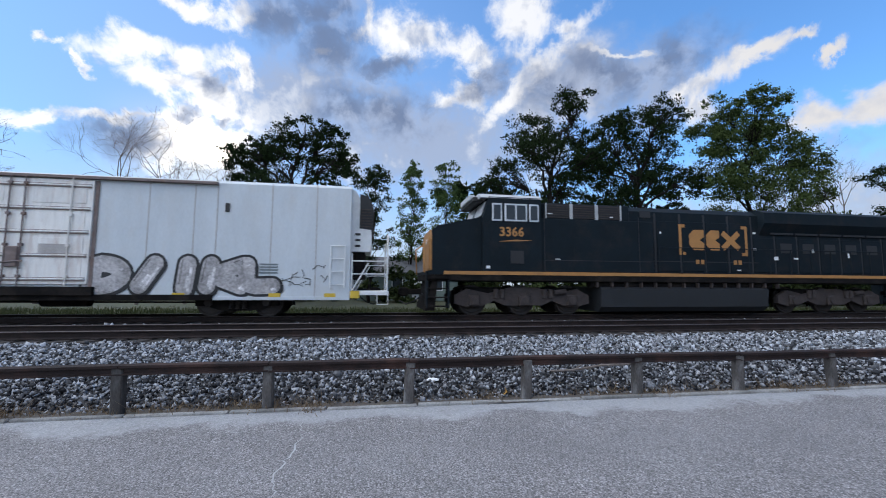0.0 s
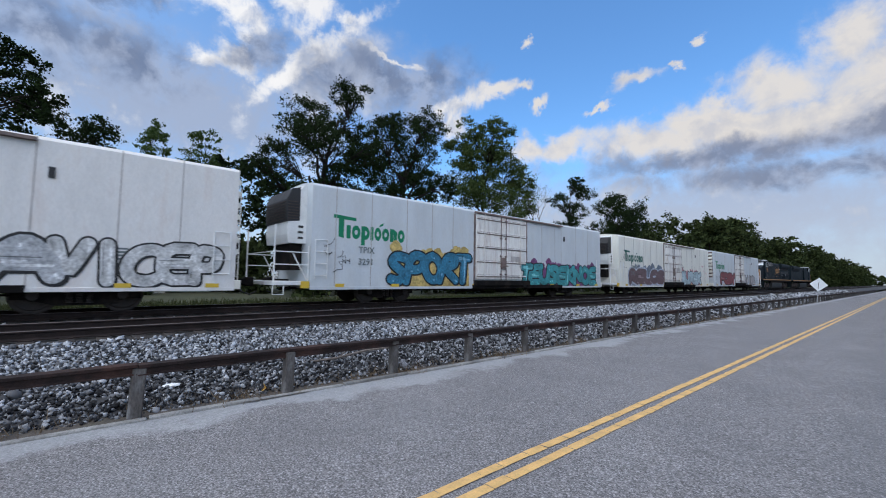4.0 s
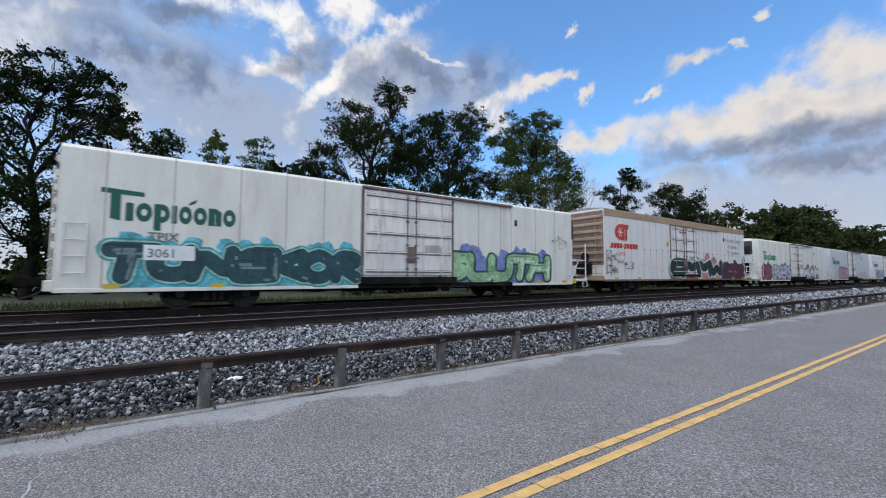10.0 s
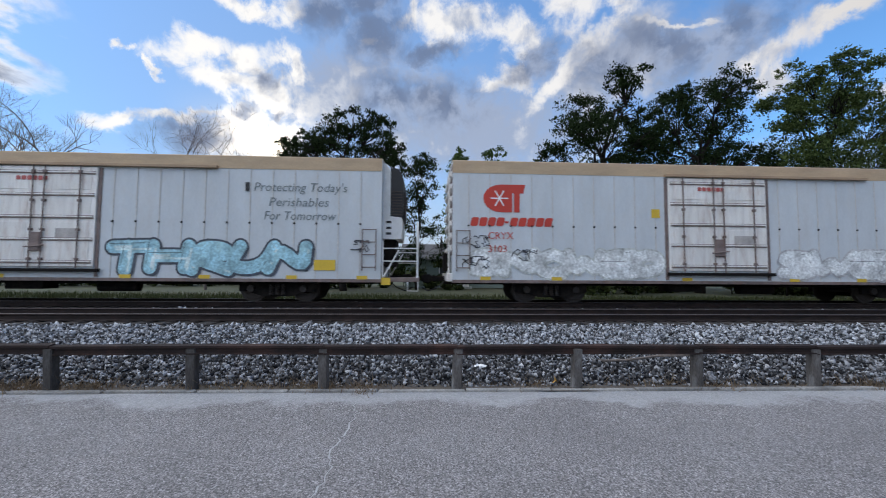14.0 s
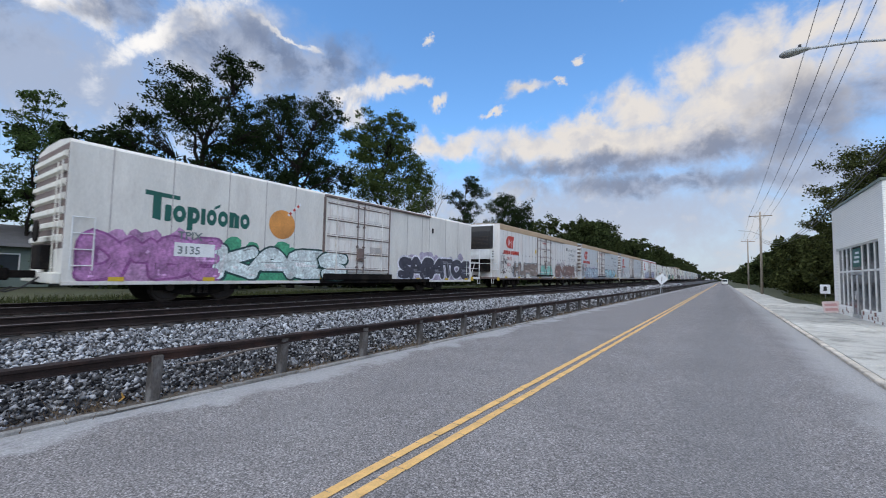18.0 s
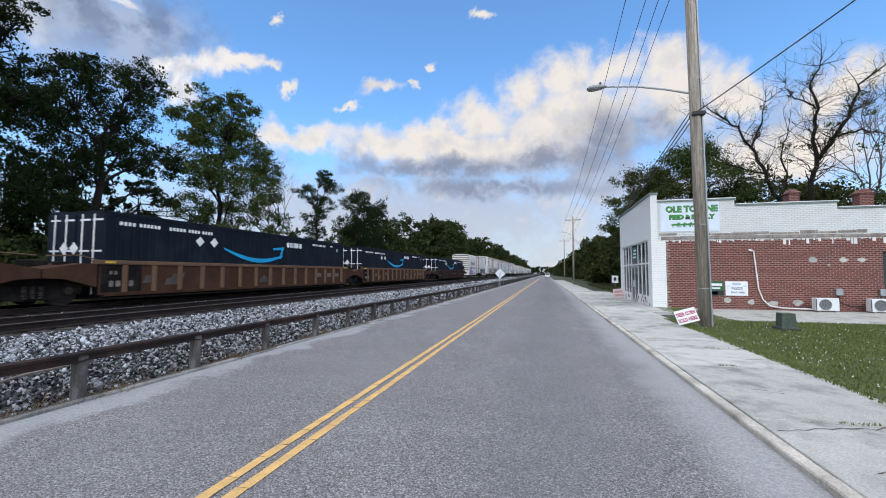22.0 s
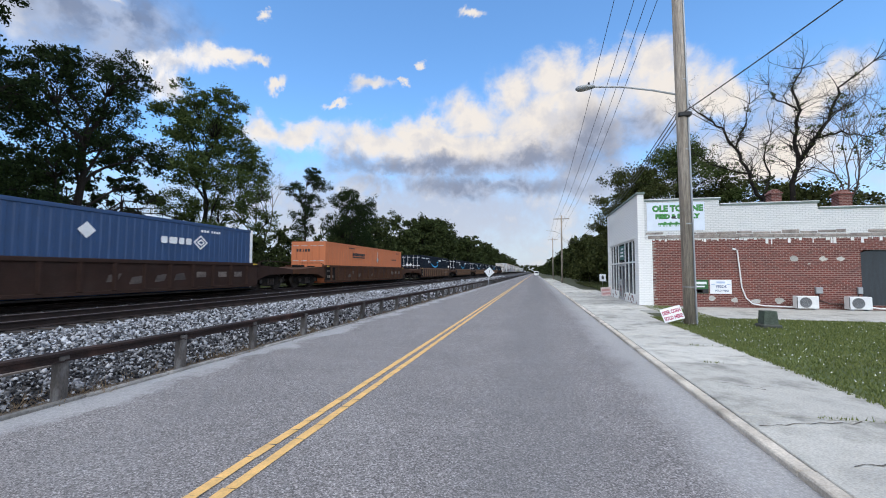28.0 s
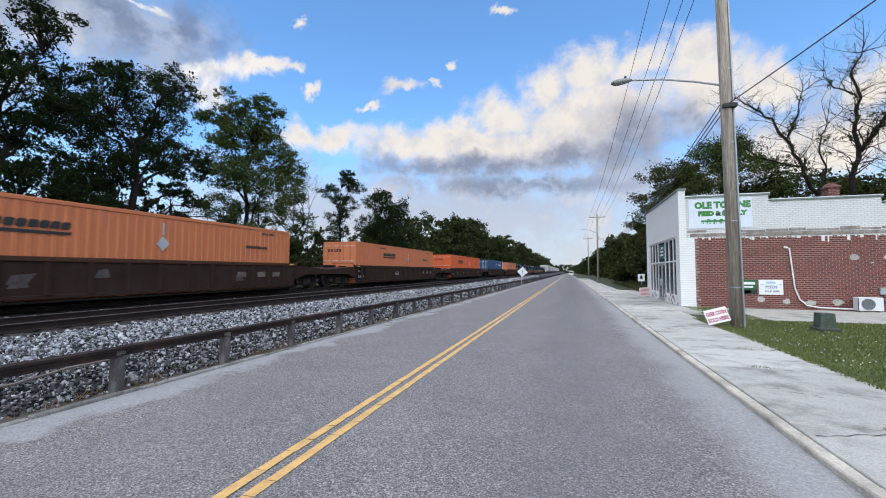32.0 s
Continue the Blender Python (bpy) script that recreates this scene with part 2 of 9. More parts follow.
# ---- materials ----
def mat(name, base, rough=0.65, metal=0.0, var=0.14, scale=2.5, fine=45.0, bump=0.15, stain=None, amount=0.0, stretch=(1, 1, 1), each=0.0, spec=0.5, stain_scale=1.3, world=False, grain=None, stain_range=(0.5, 0.78), speck=False):
    """A procedural surface: broad and fine variation, stains, relief; each: how much single pieces differ."""
    ma = bpy.data.materials.new(name)
    ma.use_nodes = True
    nt = ma.node_tree
    b = nt.nodes["Principled BSDF"]
    b.inputs["Roughness"].default_value, b.inputs["Metallic"].default_value = rough, metal
    b.inputs["Specular IOR Level"].default_value = spec
    link = nt.links.new

    def node(kind, **kw):
        q = nt.nodes.new(kind)
        for k, v in kw.items():
            q.inputs[k].default_value = v
        return q

    if world:
        src = node("ShaderNodeNewGeometry").outputs["Position"]
    else:
        src = node("ShaderNodeTexCoord").outputs["Object"]
    mp = node("ShaderNodeMapping")
    mp.inputs["Scale"].default_value = stretch
    link(src, mp.inputs[0])
    n1 = node("ShaderNodeTexNoise", Scale=scale, Detail=5.0, Roughness=0.6)
    n2 = node("ShaderNodeTexNoise", Scale=fine, Detail=3.0, Roughness=0.6)
    link(mp.outputs[0], n1.inputs["Vector"]), link(mp.outputs[0], n2.inputs["Vector"])

    def mixc(kind, fac, a, c):
        q = nt.nodes.new("ShaderNodeMix")
        q.data_type, q.blend_type = "RGBA", kind
        for sock, v in ((q.inputs[0], fac), (q.inputs[6], a), (q.inputs[7], c)):
            if isinstance(v, (int, float)):
                sock.default_value = v
            elif isinstance(v, tuple):
                sock.default_value = (*v, 1)
            else:
                link(v, sock)
        return q.outputs[2]

    def rng(v, lo, hi, a, c):
        q = nt.nodes.new("ShaderNodeMapRange")
        link(v, q.inputs[0])
        for i, t in enumerate((lo, hi, a, c)):
            q.inputs[i + 1].default_value = t
        return q.outputs[0]

    lo = tuple(max(0.0, c * (1 - var)) for c in base)
    hi = tuple(min(0.95, c * (1 + var)) for c in base)
    col = mixc("MIX", rng(n1.outputs["Fac"], 0.32, 0.68, 0, 1), lo, hi)
    gr = var * 0.6 if grain is None else grain
    g = rng(n2.outputs["Fac"], 0.44, 0.68, 1 - gr * 0.35, 1 + gr) if speck else rng(n2.outputs["Fac"], 0.38, 0.62, 1 - gr, 1 + gr)
    cc = node("ShaderNodeCombineColor")
    for i in range(3):
        link(g, cc.inputs[i])
    col = mixc("MULTIPLY", 1.0, col, cc.outputs[0])
    if stain:
        n3 = node("ShaderNodeTexNoise", Scale=stain_scale, Detail=7.0, Roughness=0.68)
        link(mp.outputs[0], n3.inputs["Vector"])
        col = mixc("MIX", rng(n3.outputs["Fac"], stain_range[0], stain_range[1], 0, amount), col, stain)
    if each:
        oi = node("ShaderNodeObjectInfo")
        g = rng(oi.outputs["Random"], 0, 1, 1 - each, 1 + each)
        cc = node("ShaderNodeCombineColor")
        for i in range(3):
            link(g, cc.inputs[i])
        col = mixc("MULTIPLY", 1.0, col, cc.outputs[0])
    link(col, b.inputs["Base Color"])
    link(rng(n1.outputs["Fac"], 0.3, 0.7, max(0.03, rough - 0.1), min(1, rough + 0.1)), b.inputs["Roughness"])
    if bump:
        bp = node("ShaderNodeBump", Strength=bump, Distance=0.01)
        link(n2.outputs["Fac"], bp.inputs["Height"])
        link(bp.outputs[0], b.inputs["Normal"])
    return ma


def island_mat(name, a, b, rough=0.8, trans=0.0, skew=1.0):
    """A surface whose loose pieces differ (gravel, leaves)."""
    ma = bpy.data.materials.new(name)
    ma.use_nodes = True
    nt = ma.node_tree
    p = nt.nodes["Principled BSDF"]
    p.inputs["Roughness"].default_value = rough
    p.inputs["Specular IOR Level"].default_value = 0.08 if trans else 0.25
    g = nt.nodes.new("ShaderNodeNewGeometry")
    r = nt.nodes.new("ShaderNodeMix")
    r.data_type = "RGBA"
    r.inputs[6].default_value, r.inputs[7].default_value = (*a, 1), (*b, 1)
    pw = nt.nodes.new("ShaderNodeMath")
    pw.operation = "POWER"
    pw.inputs[1].default_value = skew
    nt.links.new(g.outputs["Random Per Island"], pw.inputs[0])
    nt.links.new(pw.outputs[0], r.inputs[0])
    nt.links.new(r.outputs[2], p.inputs["Base Color"])
    if trans:
        t = nt.nodes.new("ShaderNodeBsdfTranslucent")
        nt.links.new(r.outputs[2], t.inputs[0])
        m = nt.nodes.new("ShaderNodeMixShader")
        m.inputs[0].default_value = trans
        nt.links.new(p.outputs[0], m.inputs[1]), nt.links.new(t.outputs[0], m.inputs[2])
        nt.links.new(m.outputs[0], nt.nodes["Material Output"].inputs[0])
    return ma


def brick_mat(name, c1, c2, mortar, painted=0.0):
    ma = mat(name, c1, rough=0.85, var=0.3 if not painted else 0.06, scale=1.2, bump=0.2, stain=tuple(q * 0.45 for q in c1) if not painted else (0.5, 0.5, 0.49), amount=0.8 if not painted else 0.3, stain_scale=0.8)
    nt = ma.node_tree
    b = nt.nodes["Principled BSDF"]
    base = b.inputs["Base Color"].links[0].from_socket
    tc = nt.nodes.new("ShaderNodeTexCoord")
    sp = nt.nodes.new("ShaderNodeSeparateXYZ")
    nt.links.new(tc.outputs["Object"], sp.inputs[0])
    ad = nt.nodes.new("ShaderNodeMath")
    nt.links.new(sp.outputs[0], ad.inputs[0]), nt.links.new(sp.outputs[1], ad.inputs[1])
    cb = nt.nodes.new("ShaderNodeCombineXYZ")
    nt.links.new(ad.outputs[0], cb.inputs[0]), nt.links.new(sp.outputs[2], cb.inputs[1])
    br = nt.nodes.new("ShaderNodeTexBrick")
    br.inputs["Scale"].default_value = 1.0
    br.inputs["Brick Width"].default_value, br.inputs["Row Height"].default_value = 0.23, 0.085
    br.inputs["Mortar Size"].default_value, br.inputs["Mortar Smooth"].default_value = 0.011, 0.25
    br.inputs["Color1"].default_value, br.inputs["Color2"].default_value, br.inputs["Mortar"].default_value = (*c1, 1), (*c2, 1), (*mortar, 1)
    nt.links.new(cb.outputs[0], br.inputs["Vector"])
    mx = nt.nodes.new("ShaderNodeMix")
    mx.data_type, mx.blend_type = "RGBA", "MIX"
    mx.inputs[0].default_value = 0.72 if not painted else 0.7
    nt.links.new(base, mx.inputs[6]), nt.links.new(br.outputs["Color"], mx.inputs[7])
    nt.links.new(mx.outputs[2], b.inputs["Base Color"])
    bp = nt.nodes.new("ShaderNodeBump")
    bp.inputs["Strength"].default_value, bp.inputs["Distance"].default_value, bp.invert = 0.6, 0.012, True
    nt.links.new(br.outputs["Fac"], bp.inputs["Height"])
    old = b.inputs["Normal"].links[0].from_socket
    nt.links.new(old, bp.inputs["Normal"]), nt.links.new(bp.outputs[0], b.inputs["Normal"])
    return ma


def glass_mat(name, tint=(0.05, 0.06, 0.07), rough=0.06):
    ma = mat(name, tint, rough=rough, var=0.05, bump=0.0, spec=0.12)
    return ma


def paint(name, c, rough=0.6):
    return mat(name, c, rough=rough, var=0.1, scale=1.5, bump=0.0)


ASPHALT = mat("asphalt", (0.176, 0.168, 0.170), 0.92, var=0.13, scale=0.9, fine=60, grain=0.8, speck=True, bump=0.4, stain=(0.27, 0.268, 0.272), amount=0.35, stain_scale=0.6)
CONCRETE = mat("concrete", (0.54, 0.53, 0.49), 0.9, var=0.3, scale=0.9, fine=45, grain=0.16, bump=0.4, stain=(0.15, 0.15, 0.135), amount=0.8, stain_scale=0.9, stain_range=(0.45, 0.64), each=0.16)
KERB_TAN = mat("tan_kerb_concrete", (0.56, 0.51, 0.44), 0.9, var=0.25, scale=1.4, fine=45, bump=0.4, stain=(0.2, 0.18, 0.15), amount=0.7, stain_range=(0.47, 0.68), each=0.1)
PALE_CONCRETE = mat("pale_concrete", (0.36, 0.365, 0.37), 0.9, var=0.2, scale=1.1, fine=50, bump=0.3, stain=(0.22, 0.22, 0.22), amount=0.6)
YELLOW_LINE = mat("road_paint_yellow", (0.66, 0.41, 0.15), 0.75, var=0.15, scale=5, fine=60, bump=0.2, stain=(0.25, 0.2, 0.1), amount=0.4, stain_scale=7)
# bed coloured near black as the shade in gaps between the loose stones
BED_GAP_SHADE = mat("ballast_bed", (0.04, 0.04, 0.043), 0.95, var=0.45, scale=9, fine=28, bump=0.9, stain=(0.05, 0.047, 0.045), amount=0.4)
STONE = island_mat("ballast_stone", (0.016, 0.017, 0.020), (0.52, 0.54, 0.58), 0.85, skew=1.5)
STONE_DIRTY = island_mat("dirty_ballast_stone", (0.010, 0.010, 0.012), (0.44, 0.45, 0.48), 0.9, skew=2.6)
DIRT = mat("verge_dirt", (0.08, 0.067, 0.055), 0.95, var=0.35, scale=3, fine=40, bump=0.6, stain=(0.07, 0.08, 0.03), amount=0.5)
GRASS_GROUND = mat("meadow", (0.052, 0.058, 0.027), 0.95, var=0.3, scale=0.5, fine=20, bump=0.7, stain=(0.12, 0.11, 0.06), amount=0.5, stain_scale=0.4)
BLADES = island_mat("grass_blades", (0.07, 0.095, 0.026), (0.235, 0.265, 0.095), 0.8, 0.25)
LAWN_GROUND = mat("lawn_ground", (0.085, 0.11, 0.04), 0.95, var=0.35, scale=0.8, fine=25, bump=0.7, stain=(0.15, 0.13, 0.07), amount=0.5, stain_scale=0.5)
MEADOW_BLADES = island_mat("rough_grass_blades", (0.035, 0.045, 0.018), (0.09, 0.10, 0.045), 0.85, 0.2)
STRAW = island_mat("dry_weeds", (0.10, 0.07, 0.045), (0.24, 0.18, 0.12), 0.9, 0.2)
RUST = mat("rusty_steel", (0.026, 0.018, 0.017), 0.8, 0.1, spec=0.2, var=0.35, scale=4, fine=60, bump=0.3, stain=(0.12, 0.06, 0.045), amount=0.5, stain_range=(0.5, 0.72))
RAIL_RUST = mat("dark_rail_rust", (0.024, 0.018, 0.017), 0.85, 0.1, spec=0.2, var=0.3, scale=4, fine=60, bump=0.2, stain=(0.07, 0.045, 0.038), amount=0.5)
RAIL_TOP = mat("polished_rail_head", (0.12, 0.10, 0.097), 0.5, 0.7, var=0.1, bump=0.0)
TIE = mat("creosoted_wood", (0.022, 0.017, 0.015), 0.9, var=0.3, scale=3, fine=40, bump=0.5, stain=(0.10, 0.085, 0.07), amount=0.5, stretch=(0.4, 3, 3), each=0.25)
POST = mat("weathered_post", (0.060, 0.054, 0.051), 0.9, var=0.35, scale=6, fine=50, bump=0.5, stain=(0.25, 0.255, 0.26), amount=0.5, stretch=(1, 1, 0.4), each=0.4, stain_scale=4, stain_range=(0.5, 0.7))
# bark colour lowered so trunks read as backlit silhouettes
BARK_BACKLIT = mat("bark", (0.020, 0.017, 0.015), 0.95, spec=0.1, var=0.35, scale=3, fine=25, bump=0.8, stretch=(1, 1, 0.35))
GREY_BARK = mat("grey_bark", (0.13, 0.11, 0.10), 0.95, var=0.3, scale=3, fine=25, bump=0.7, stretch=(1, 1, 0.35))
# leaf colour lowered to near black to imitate backlight
LEAF_BACKLIT = island_mat("backlit_leaves", (0.004, 0.009, 0.003), (0.026, 0.045, 0.014), 0.8, 0.2)
LEAF_MID = island_mat("green_leaves", (0.014, 0.026, 0.007), (0.115, 0.155, 0.05), 0.75, 0.3)
LEAF_YOUNG = island_mat("young_leaves", (0.035, 0.06, 0.018), (0.09, 0.135, 0.045), 0.75, 0.35)
LEAF_WOOD = island_mat("woodland_leaves", (0.010, 0.016, 0.006), (0.07, 0.09, 0.032), 0.8, 0.25)
LEAF_OLIVE = island_mat("olive_leaves", (0.014, 0.019, 0.006), (0.10, 0.115, 0.04), 0.8, 0.25)
WOOD_POLE = mat("pole_wood", (0.30, 0.26, 0.215), 0.88, var=0.3, scale=3, fine=14, grain=0.3, bump=0.7, stretch=(5, 5, 0.22), stain=(0.12, 0.09, 0.07), amount=0.75, stain_range=(0.48, 0.68))
GALV = mat("galvanised_steel", (0.36, 0.38, 0.40), 0.45, 0.8, var=0.1, bump=0.05)
CABLE = mat("black_cable", (0.02, 0.02, 0.022), 0.6, bump=0.0)
BRICK_RED = brick_mat("red_brick", (0.175, 0.045, 0.032), (0.072, 0.022, 0.019), (0.40, 0.30, 0.26))
BRICK_WHITE = brick_mat("white_painted_brick", (0.72, 0.72, 0.70), (0.64, 0.65, 0.64), (0.38, 0.38, 0.37), 1.0)
# lit copy of the white brick: brightened for western light on the shop front
BRICK_FRONT_LIT = brick_mat("lit_white_painted_brick", (0.86, 0.86, 0.83), (0.82, 0.82, 0.80), (0.60, 0.60, 0.58), 1.0)
WHITE = mat("white_paint", (0.78, 0.78, 0.76), 0.6, var=0.06, bump=0.05, stain=(0.5, 0.48, 0.44), amount=0.35)
GREEN_TRIM = mat("grey_green_coping", (0.16, 0.21, 0.19), 0.7, var=0.2, bump=0.1)
DARK_GLASS = glass_mat("window_glass")
ALU = mat("aluminium", (0.62, 0.63, 0.64), 0.4, 0.7, var=0.08, bump=0.0)
REEFER_WHITE = mat("weathered_white_enamel", (0.80, 0.81, 0.81), 0.55, var=0.06, scale=1.2, fine=30, bump=0.06, stain=(0.46, 0.40, 0.34), amount=0.36, stain_range=(0.5, 0.72), stretch=(2, 1.4, 0.3), stain_scale=1.3, each=0.03)
REEFER_GREY = mat("dull_grey_white_enamel", (0.70, 0.685, 0.645), 0.55, var=0.09, scale=0.9, fine=30, bump=0.06, stain=(0.4, 0.34, 0.3), amount=0.3, stain_range=(0.5, 0.72), stretch=(2, 1.4, 0.3), stain_scale=1.3)
REEFER_CREAM = mat("cream_white_enamel", (0.75, 0.735, 0.67), 0.55, var=0.07, scale=1.2, fine=30, bump=0.06, stain=(0.47, 0.40, 0.33), amount=0.36, stain_range=(0.5, 0.72), stretch=(2, 1.4, 0.3), stain_scale=1.3, each=0.03)
REEFER_PINK = mat("faded_rosy_enamel", (0.74, 0.725, 0.71), 0.55, var=0.08, scale=1.2, fine=30, bump=0.06, stain=(0.42, 0.29, 0.23), amount=0.42, stain_range=(0.5, 0.72), stretch=(2, 1.4, 0.35), stain_scale=1.2, each=0.03)
KERB_EDGE = mat("worn_kerb_edge", (0.24, 0.235, 0.225), 0.92, var=0.3, scale=3, fine=40, bump=0.5, stain=(0.07, 0.065, 0.055), amount=0.9, stain_scale=2.0, each=0.2)
TRUCK_GRIME = mat("truck_grime", (0.055, 0.043, 0.04), 0.8, 0.1, var=0.3, scale=5, bump=0.25, stain=(0.11, 0.085, 0.07), amount=0.5, stain_scale=4)
REEFER_BLUE = mat("cool_white_enamel", (0.545, 0.58, 0.61), 0.55, var=0.06, scale=1.2, fine=30, bump=0.06, stain=(0.5, 0.46, 0.42), amount=0.4, stretch=(2, 1.4, 0.35), stain_scale=1.0, each=0.04)
DOOR_WHITE = mat("rust_streaked_white", (0.74, 0.72, 0.69), 0.6, var=0.1, scale=2, fine=40, bump=0.1, stain=(0.36, 0.22, 0.17), amount=0.7, stretch=(3, 3, 0.5), stain_scale=1.6, each=0.08)
# real rusted edges; also colours the painted shadow strips along the door bars
RUST_AND_SHADOW = mat("rusted_edge_and_bar_shadow", (0.17, 0.13, 0.12), 0.7, var=0.3, scale=4, fine=50, bump=0.2, stain=(0.16, 0.08, 0.05), amount=0.8, stain_scale=3)
SEAM = mat("dirty_seam", (0.40, 0.375, 0.36), 0.7, var=0.2, scale=3, bump=0.0, stretch=(1, 1, 0.4))
SEAM_PALE = mat("faint_seam", (0.52, 0.50, 0.48), 0.7, var=0.2, scale=3, bump=0.0, stretch=(1, 1, 0.4))
TAN_BAND = mat("tan_roof_paint", (0.36, 0.25, 0.16), 0.7, var=0.15, scale=1.5, bump=0.1, stain=(0.17, 0.10, 0.06), amount=0.5, stretch=(1, 0.5, 2))
TAN_PALE = mat("faded_tan_paint", (0.46, 0.34, 0.22), 0.7, var=0.12, scale=1.5, bump=0.1, stain=(0.3, 0.2, 0.13), amount=0.4, stretch=(1, 0.5, 2))
RED_BAND = mat("faded_red_band", (0.42, 0.10, 0.09), 0.65, var=0.12, bump=0.05)
# grime, with the base lowered to near black for shade below the train
UNDER = mat("grimy_shaded_underframe", (0.010, 0.009, 0.009), 0.92, 0.0, spec=0.12, var=0.3, scale=4, bump=0.25, stain=(0.09, 0.07, 0.055), amount=0.4)
WHEEL = mat("wheel_steel", (0.055, 0.046, 0.042), 0.6, 0.6, var=0.2, bump=0.1)
UNIT_WHITE = mat("unit_white", (0.72, 0.73, 0.73), 0.5, var=0.08, bump=0.03, stain=(0.4, 0.37, 0.33), amount=0.4)
BLACK = mat("black_paint", (0.018, 0.018, 0.02), 0.6, var=0.2, bump=0.05)
LOGO_GREEN = paint("leaf_green_paint", (0.0, 0.19, 0.085))
LOGO_DARK = paint("dark_green_paint", (0.01, 0.10, 0.08))
SIGNAL_RED = paint("signal_red_paint", (0.50, 0.045, 0.028))
STENCIL = paint("stencil_grey", (0.16, 0.19, 0.20))
SAFETY = paint("safety_yellow", (0.62, 0.42, 0.04))
NAVY = mat("locomotive_navy", (0.008, 0.0135, 0.018), 0.65, 0.0, spec=0.13, var=0.2, scale=1.4, bump=0.05, stain=(0.034, 0.028, 0.026), amount=0.6)
LOCO_GOLD = mat("locomotive_gold", (0.40, 0.19, 0.055), 0.6, var=0.12, bump=0.05, stain=(0.16, 0.10, 0.05), amount=0.5)
LOCO_GREY = mat("cab_roof_grey", (0.42, 0.43, 0.44), 0.6, var=0.12, bump=0.05)
BOX_NAVY = mat("container_navy", (0.007, 0.012, 0.021), 0.7, spec=0.12, var=0.14, scale=1.3, bump=0.04, stain=(0.04, 0.045, 0.05), amount=0.4)
BOX_BLUE = mat("container_blue", (0.022, 0.06, 0.15), 0.55, var=0.12, bump=0.04)
ORANGE_A = mat("container_faded_orange", (0.50, 0.155, 0.06), 0.6, var=0.08, bump=0.04, stain=(0.30, 0.12, 0.06), amount=0.3, stretch=(2, 2, 0.4))
ORANGE_B = mat("container_bright_orange", (0.60, 0.105, 0.022), 0.55, var=0.08, bump=0.04, stain=(0.32, 0.07, 0.02), amount=0.3, stretch=(2, 2, 0.4))
CYAN = paint("cyan_swoosh", (0.0, 0.33, 0.66))
DECAL_WHITE = paint("white_decal", (0.78, 0.79, 0.8))
WELL_BROWN = mat("well_car_oxide", (0.034, 0.019, 0.015), 0.8, spec=0.15, var=0.25, scale=1.6, bump=0.12, stain=(0.045, 0.035, 0.03), amount=0.6)
WELL_TAN = mat("well_car_faded_tan", (0.062, 0.030, 0.018), 0.8, spec=0.15, var=0.25, scale=1.6, bump=0.12, stain=(0.08, 0.05, 0.04), amount=0.6)
WELL_EDGE = mat("well_car_top_chord", (0.13, 0.07, 0.035), 0.7, var=0.25, scale=1.6, bump=0.1, stain=(0.08, 0.05, 0.04), amount=0.6, stain_scale=2.5)
TRACK_DARK = mat("dark_track_ground", (0.020, 0.018, 0.017), 0.95, var=0.4, scale=4, fine=30, grain=0.5, bump=0.8, stain=(0.08, 0.075, 0.07), amount=0.5, stain_scale=2.5)


def wear_road(ma):
    """Pale washed-out margins on the asphalt, ragged at their inner edge, and darker lane wear."""
    nt = ma.node_tree
    b = nt.nodes["Principled BSDF"]
    geo = nt.nodes.new("ShaderNodeNewGeometry")
    sp = nt.nodes.new("ShaderNodeSeparateXYZ")
    nt.links.new(geo.outputs["Position"], sp.inputs[0])
    ns = nt.nodes.new("ShaderNodeTexNoise")
    ns.inputs["Scale"].default_value, ns.inputs["Detail"].default_value, ns.inputs["Roughness"].default_value = 0.8, 9.0, 0.66
    nt.links.new(geo.outputs["Position"], ns.inputs["Vector"])

    def calc(op, p, q, r=0.0):
        k = nt.nodes.new("ShaderNodeMath")
        k.operation = op
        for sock, v in zip(k.inputs, (p, q, r)):
            if isinstance(v, (int, float)):
                sock.default_value = v
            else:
                nt.links.new(v, sock)
        return k.outputs[0]

    def mask(v, lo, hi, amount):
        k = nt.nodes.new("ShaderNodeMapRange")
        k.interpolation_type = "SMOOTHSTEP"
        nt.links.new(v, k.inputs[0])
        k.inputs[1].default_value, k.inputs[2].default_value, k.inputs[4].default_value = lo, hi, amount
        return k.outputs[0]

    def lay(fac, colour):
        k = nt.nodes.new("ShaderNodeMix")
        k.data_type = "RGBA"
        nt.links.new(fac, k.inputs[0])
        nt.links.new(b.inputs["Base Color"].links[0].from_socket, k.inputs[6])
        k.inputs[7].default_value = (*colour, 1)
        nt.links.new(k.outputs[2], b.inputs["Base Color"])

    rag = calc("MULTIPLY_ADD", ns.outputs["Fac"], 2.2, -1.1)
    lay(mask(calc("ADD", calc("MULTIPLY", sp.outputs[0], -1.0), calc("MULTIPLY", rag, 1.25)), 5.15, 5.55, 0.68), (0.37, 0.375, 0.385))
    lay(mask(calc("ADD", sp.outputs[0], calc("MULTIPLY", rag, 0.5)), 1.15, 1.85, 0.62), (0.38, 0.38, 0.38))
    lane = calc("ABSOLUTE", calc("ADD", sp.outputs[0], 0.05), 0.0)
    lay(mask(calc("ADD", lane, calc("MULTIPLY", rag, 0.5)), 0.9, 0.2, 0.35), (0.13, 0.13, 0.135))


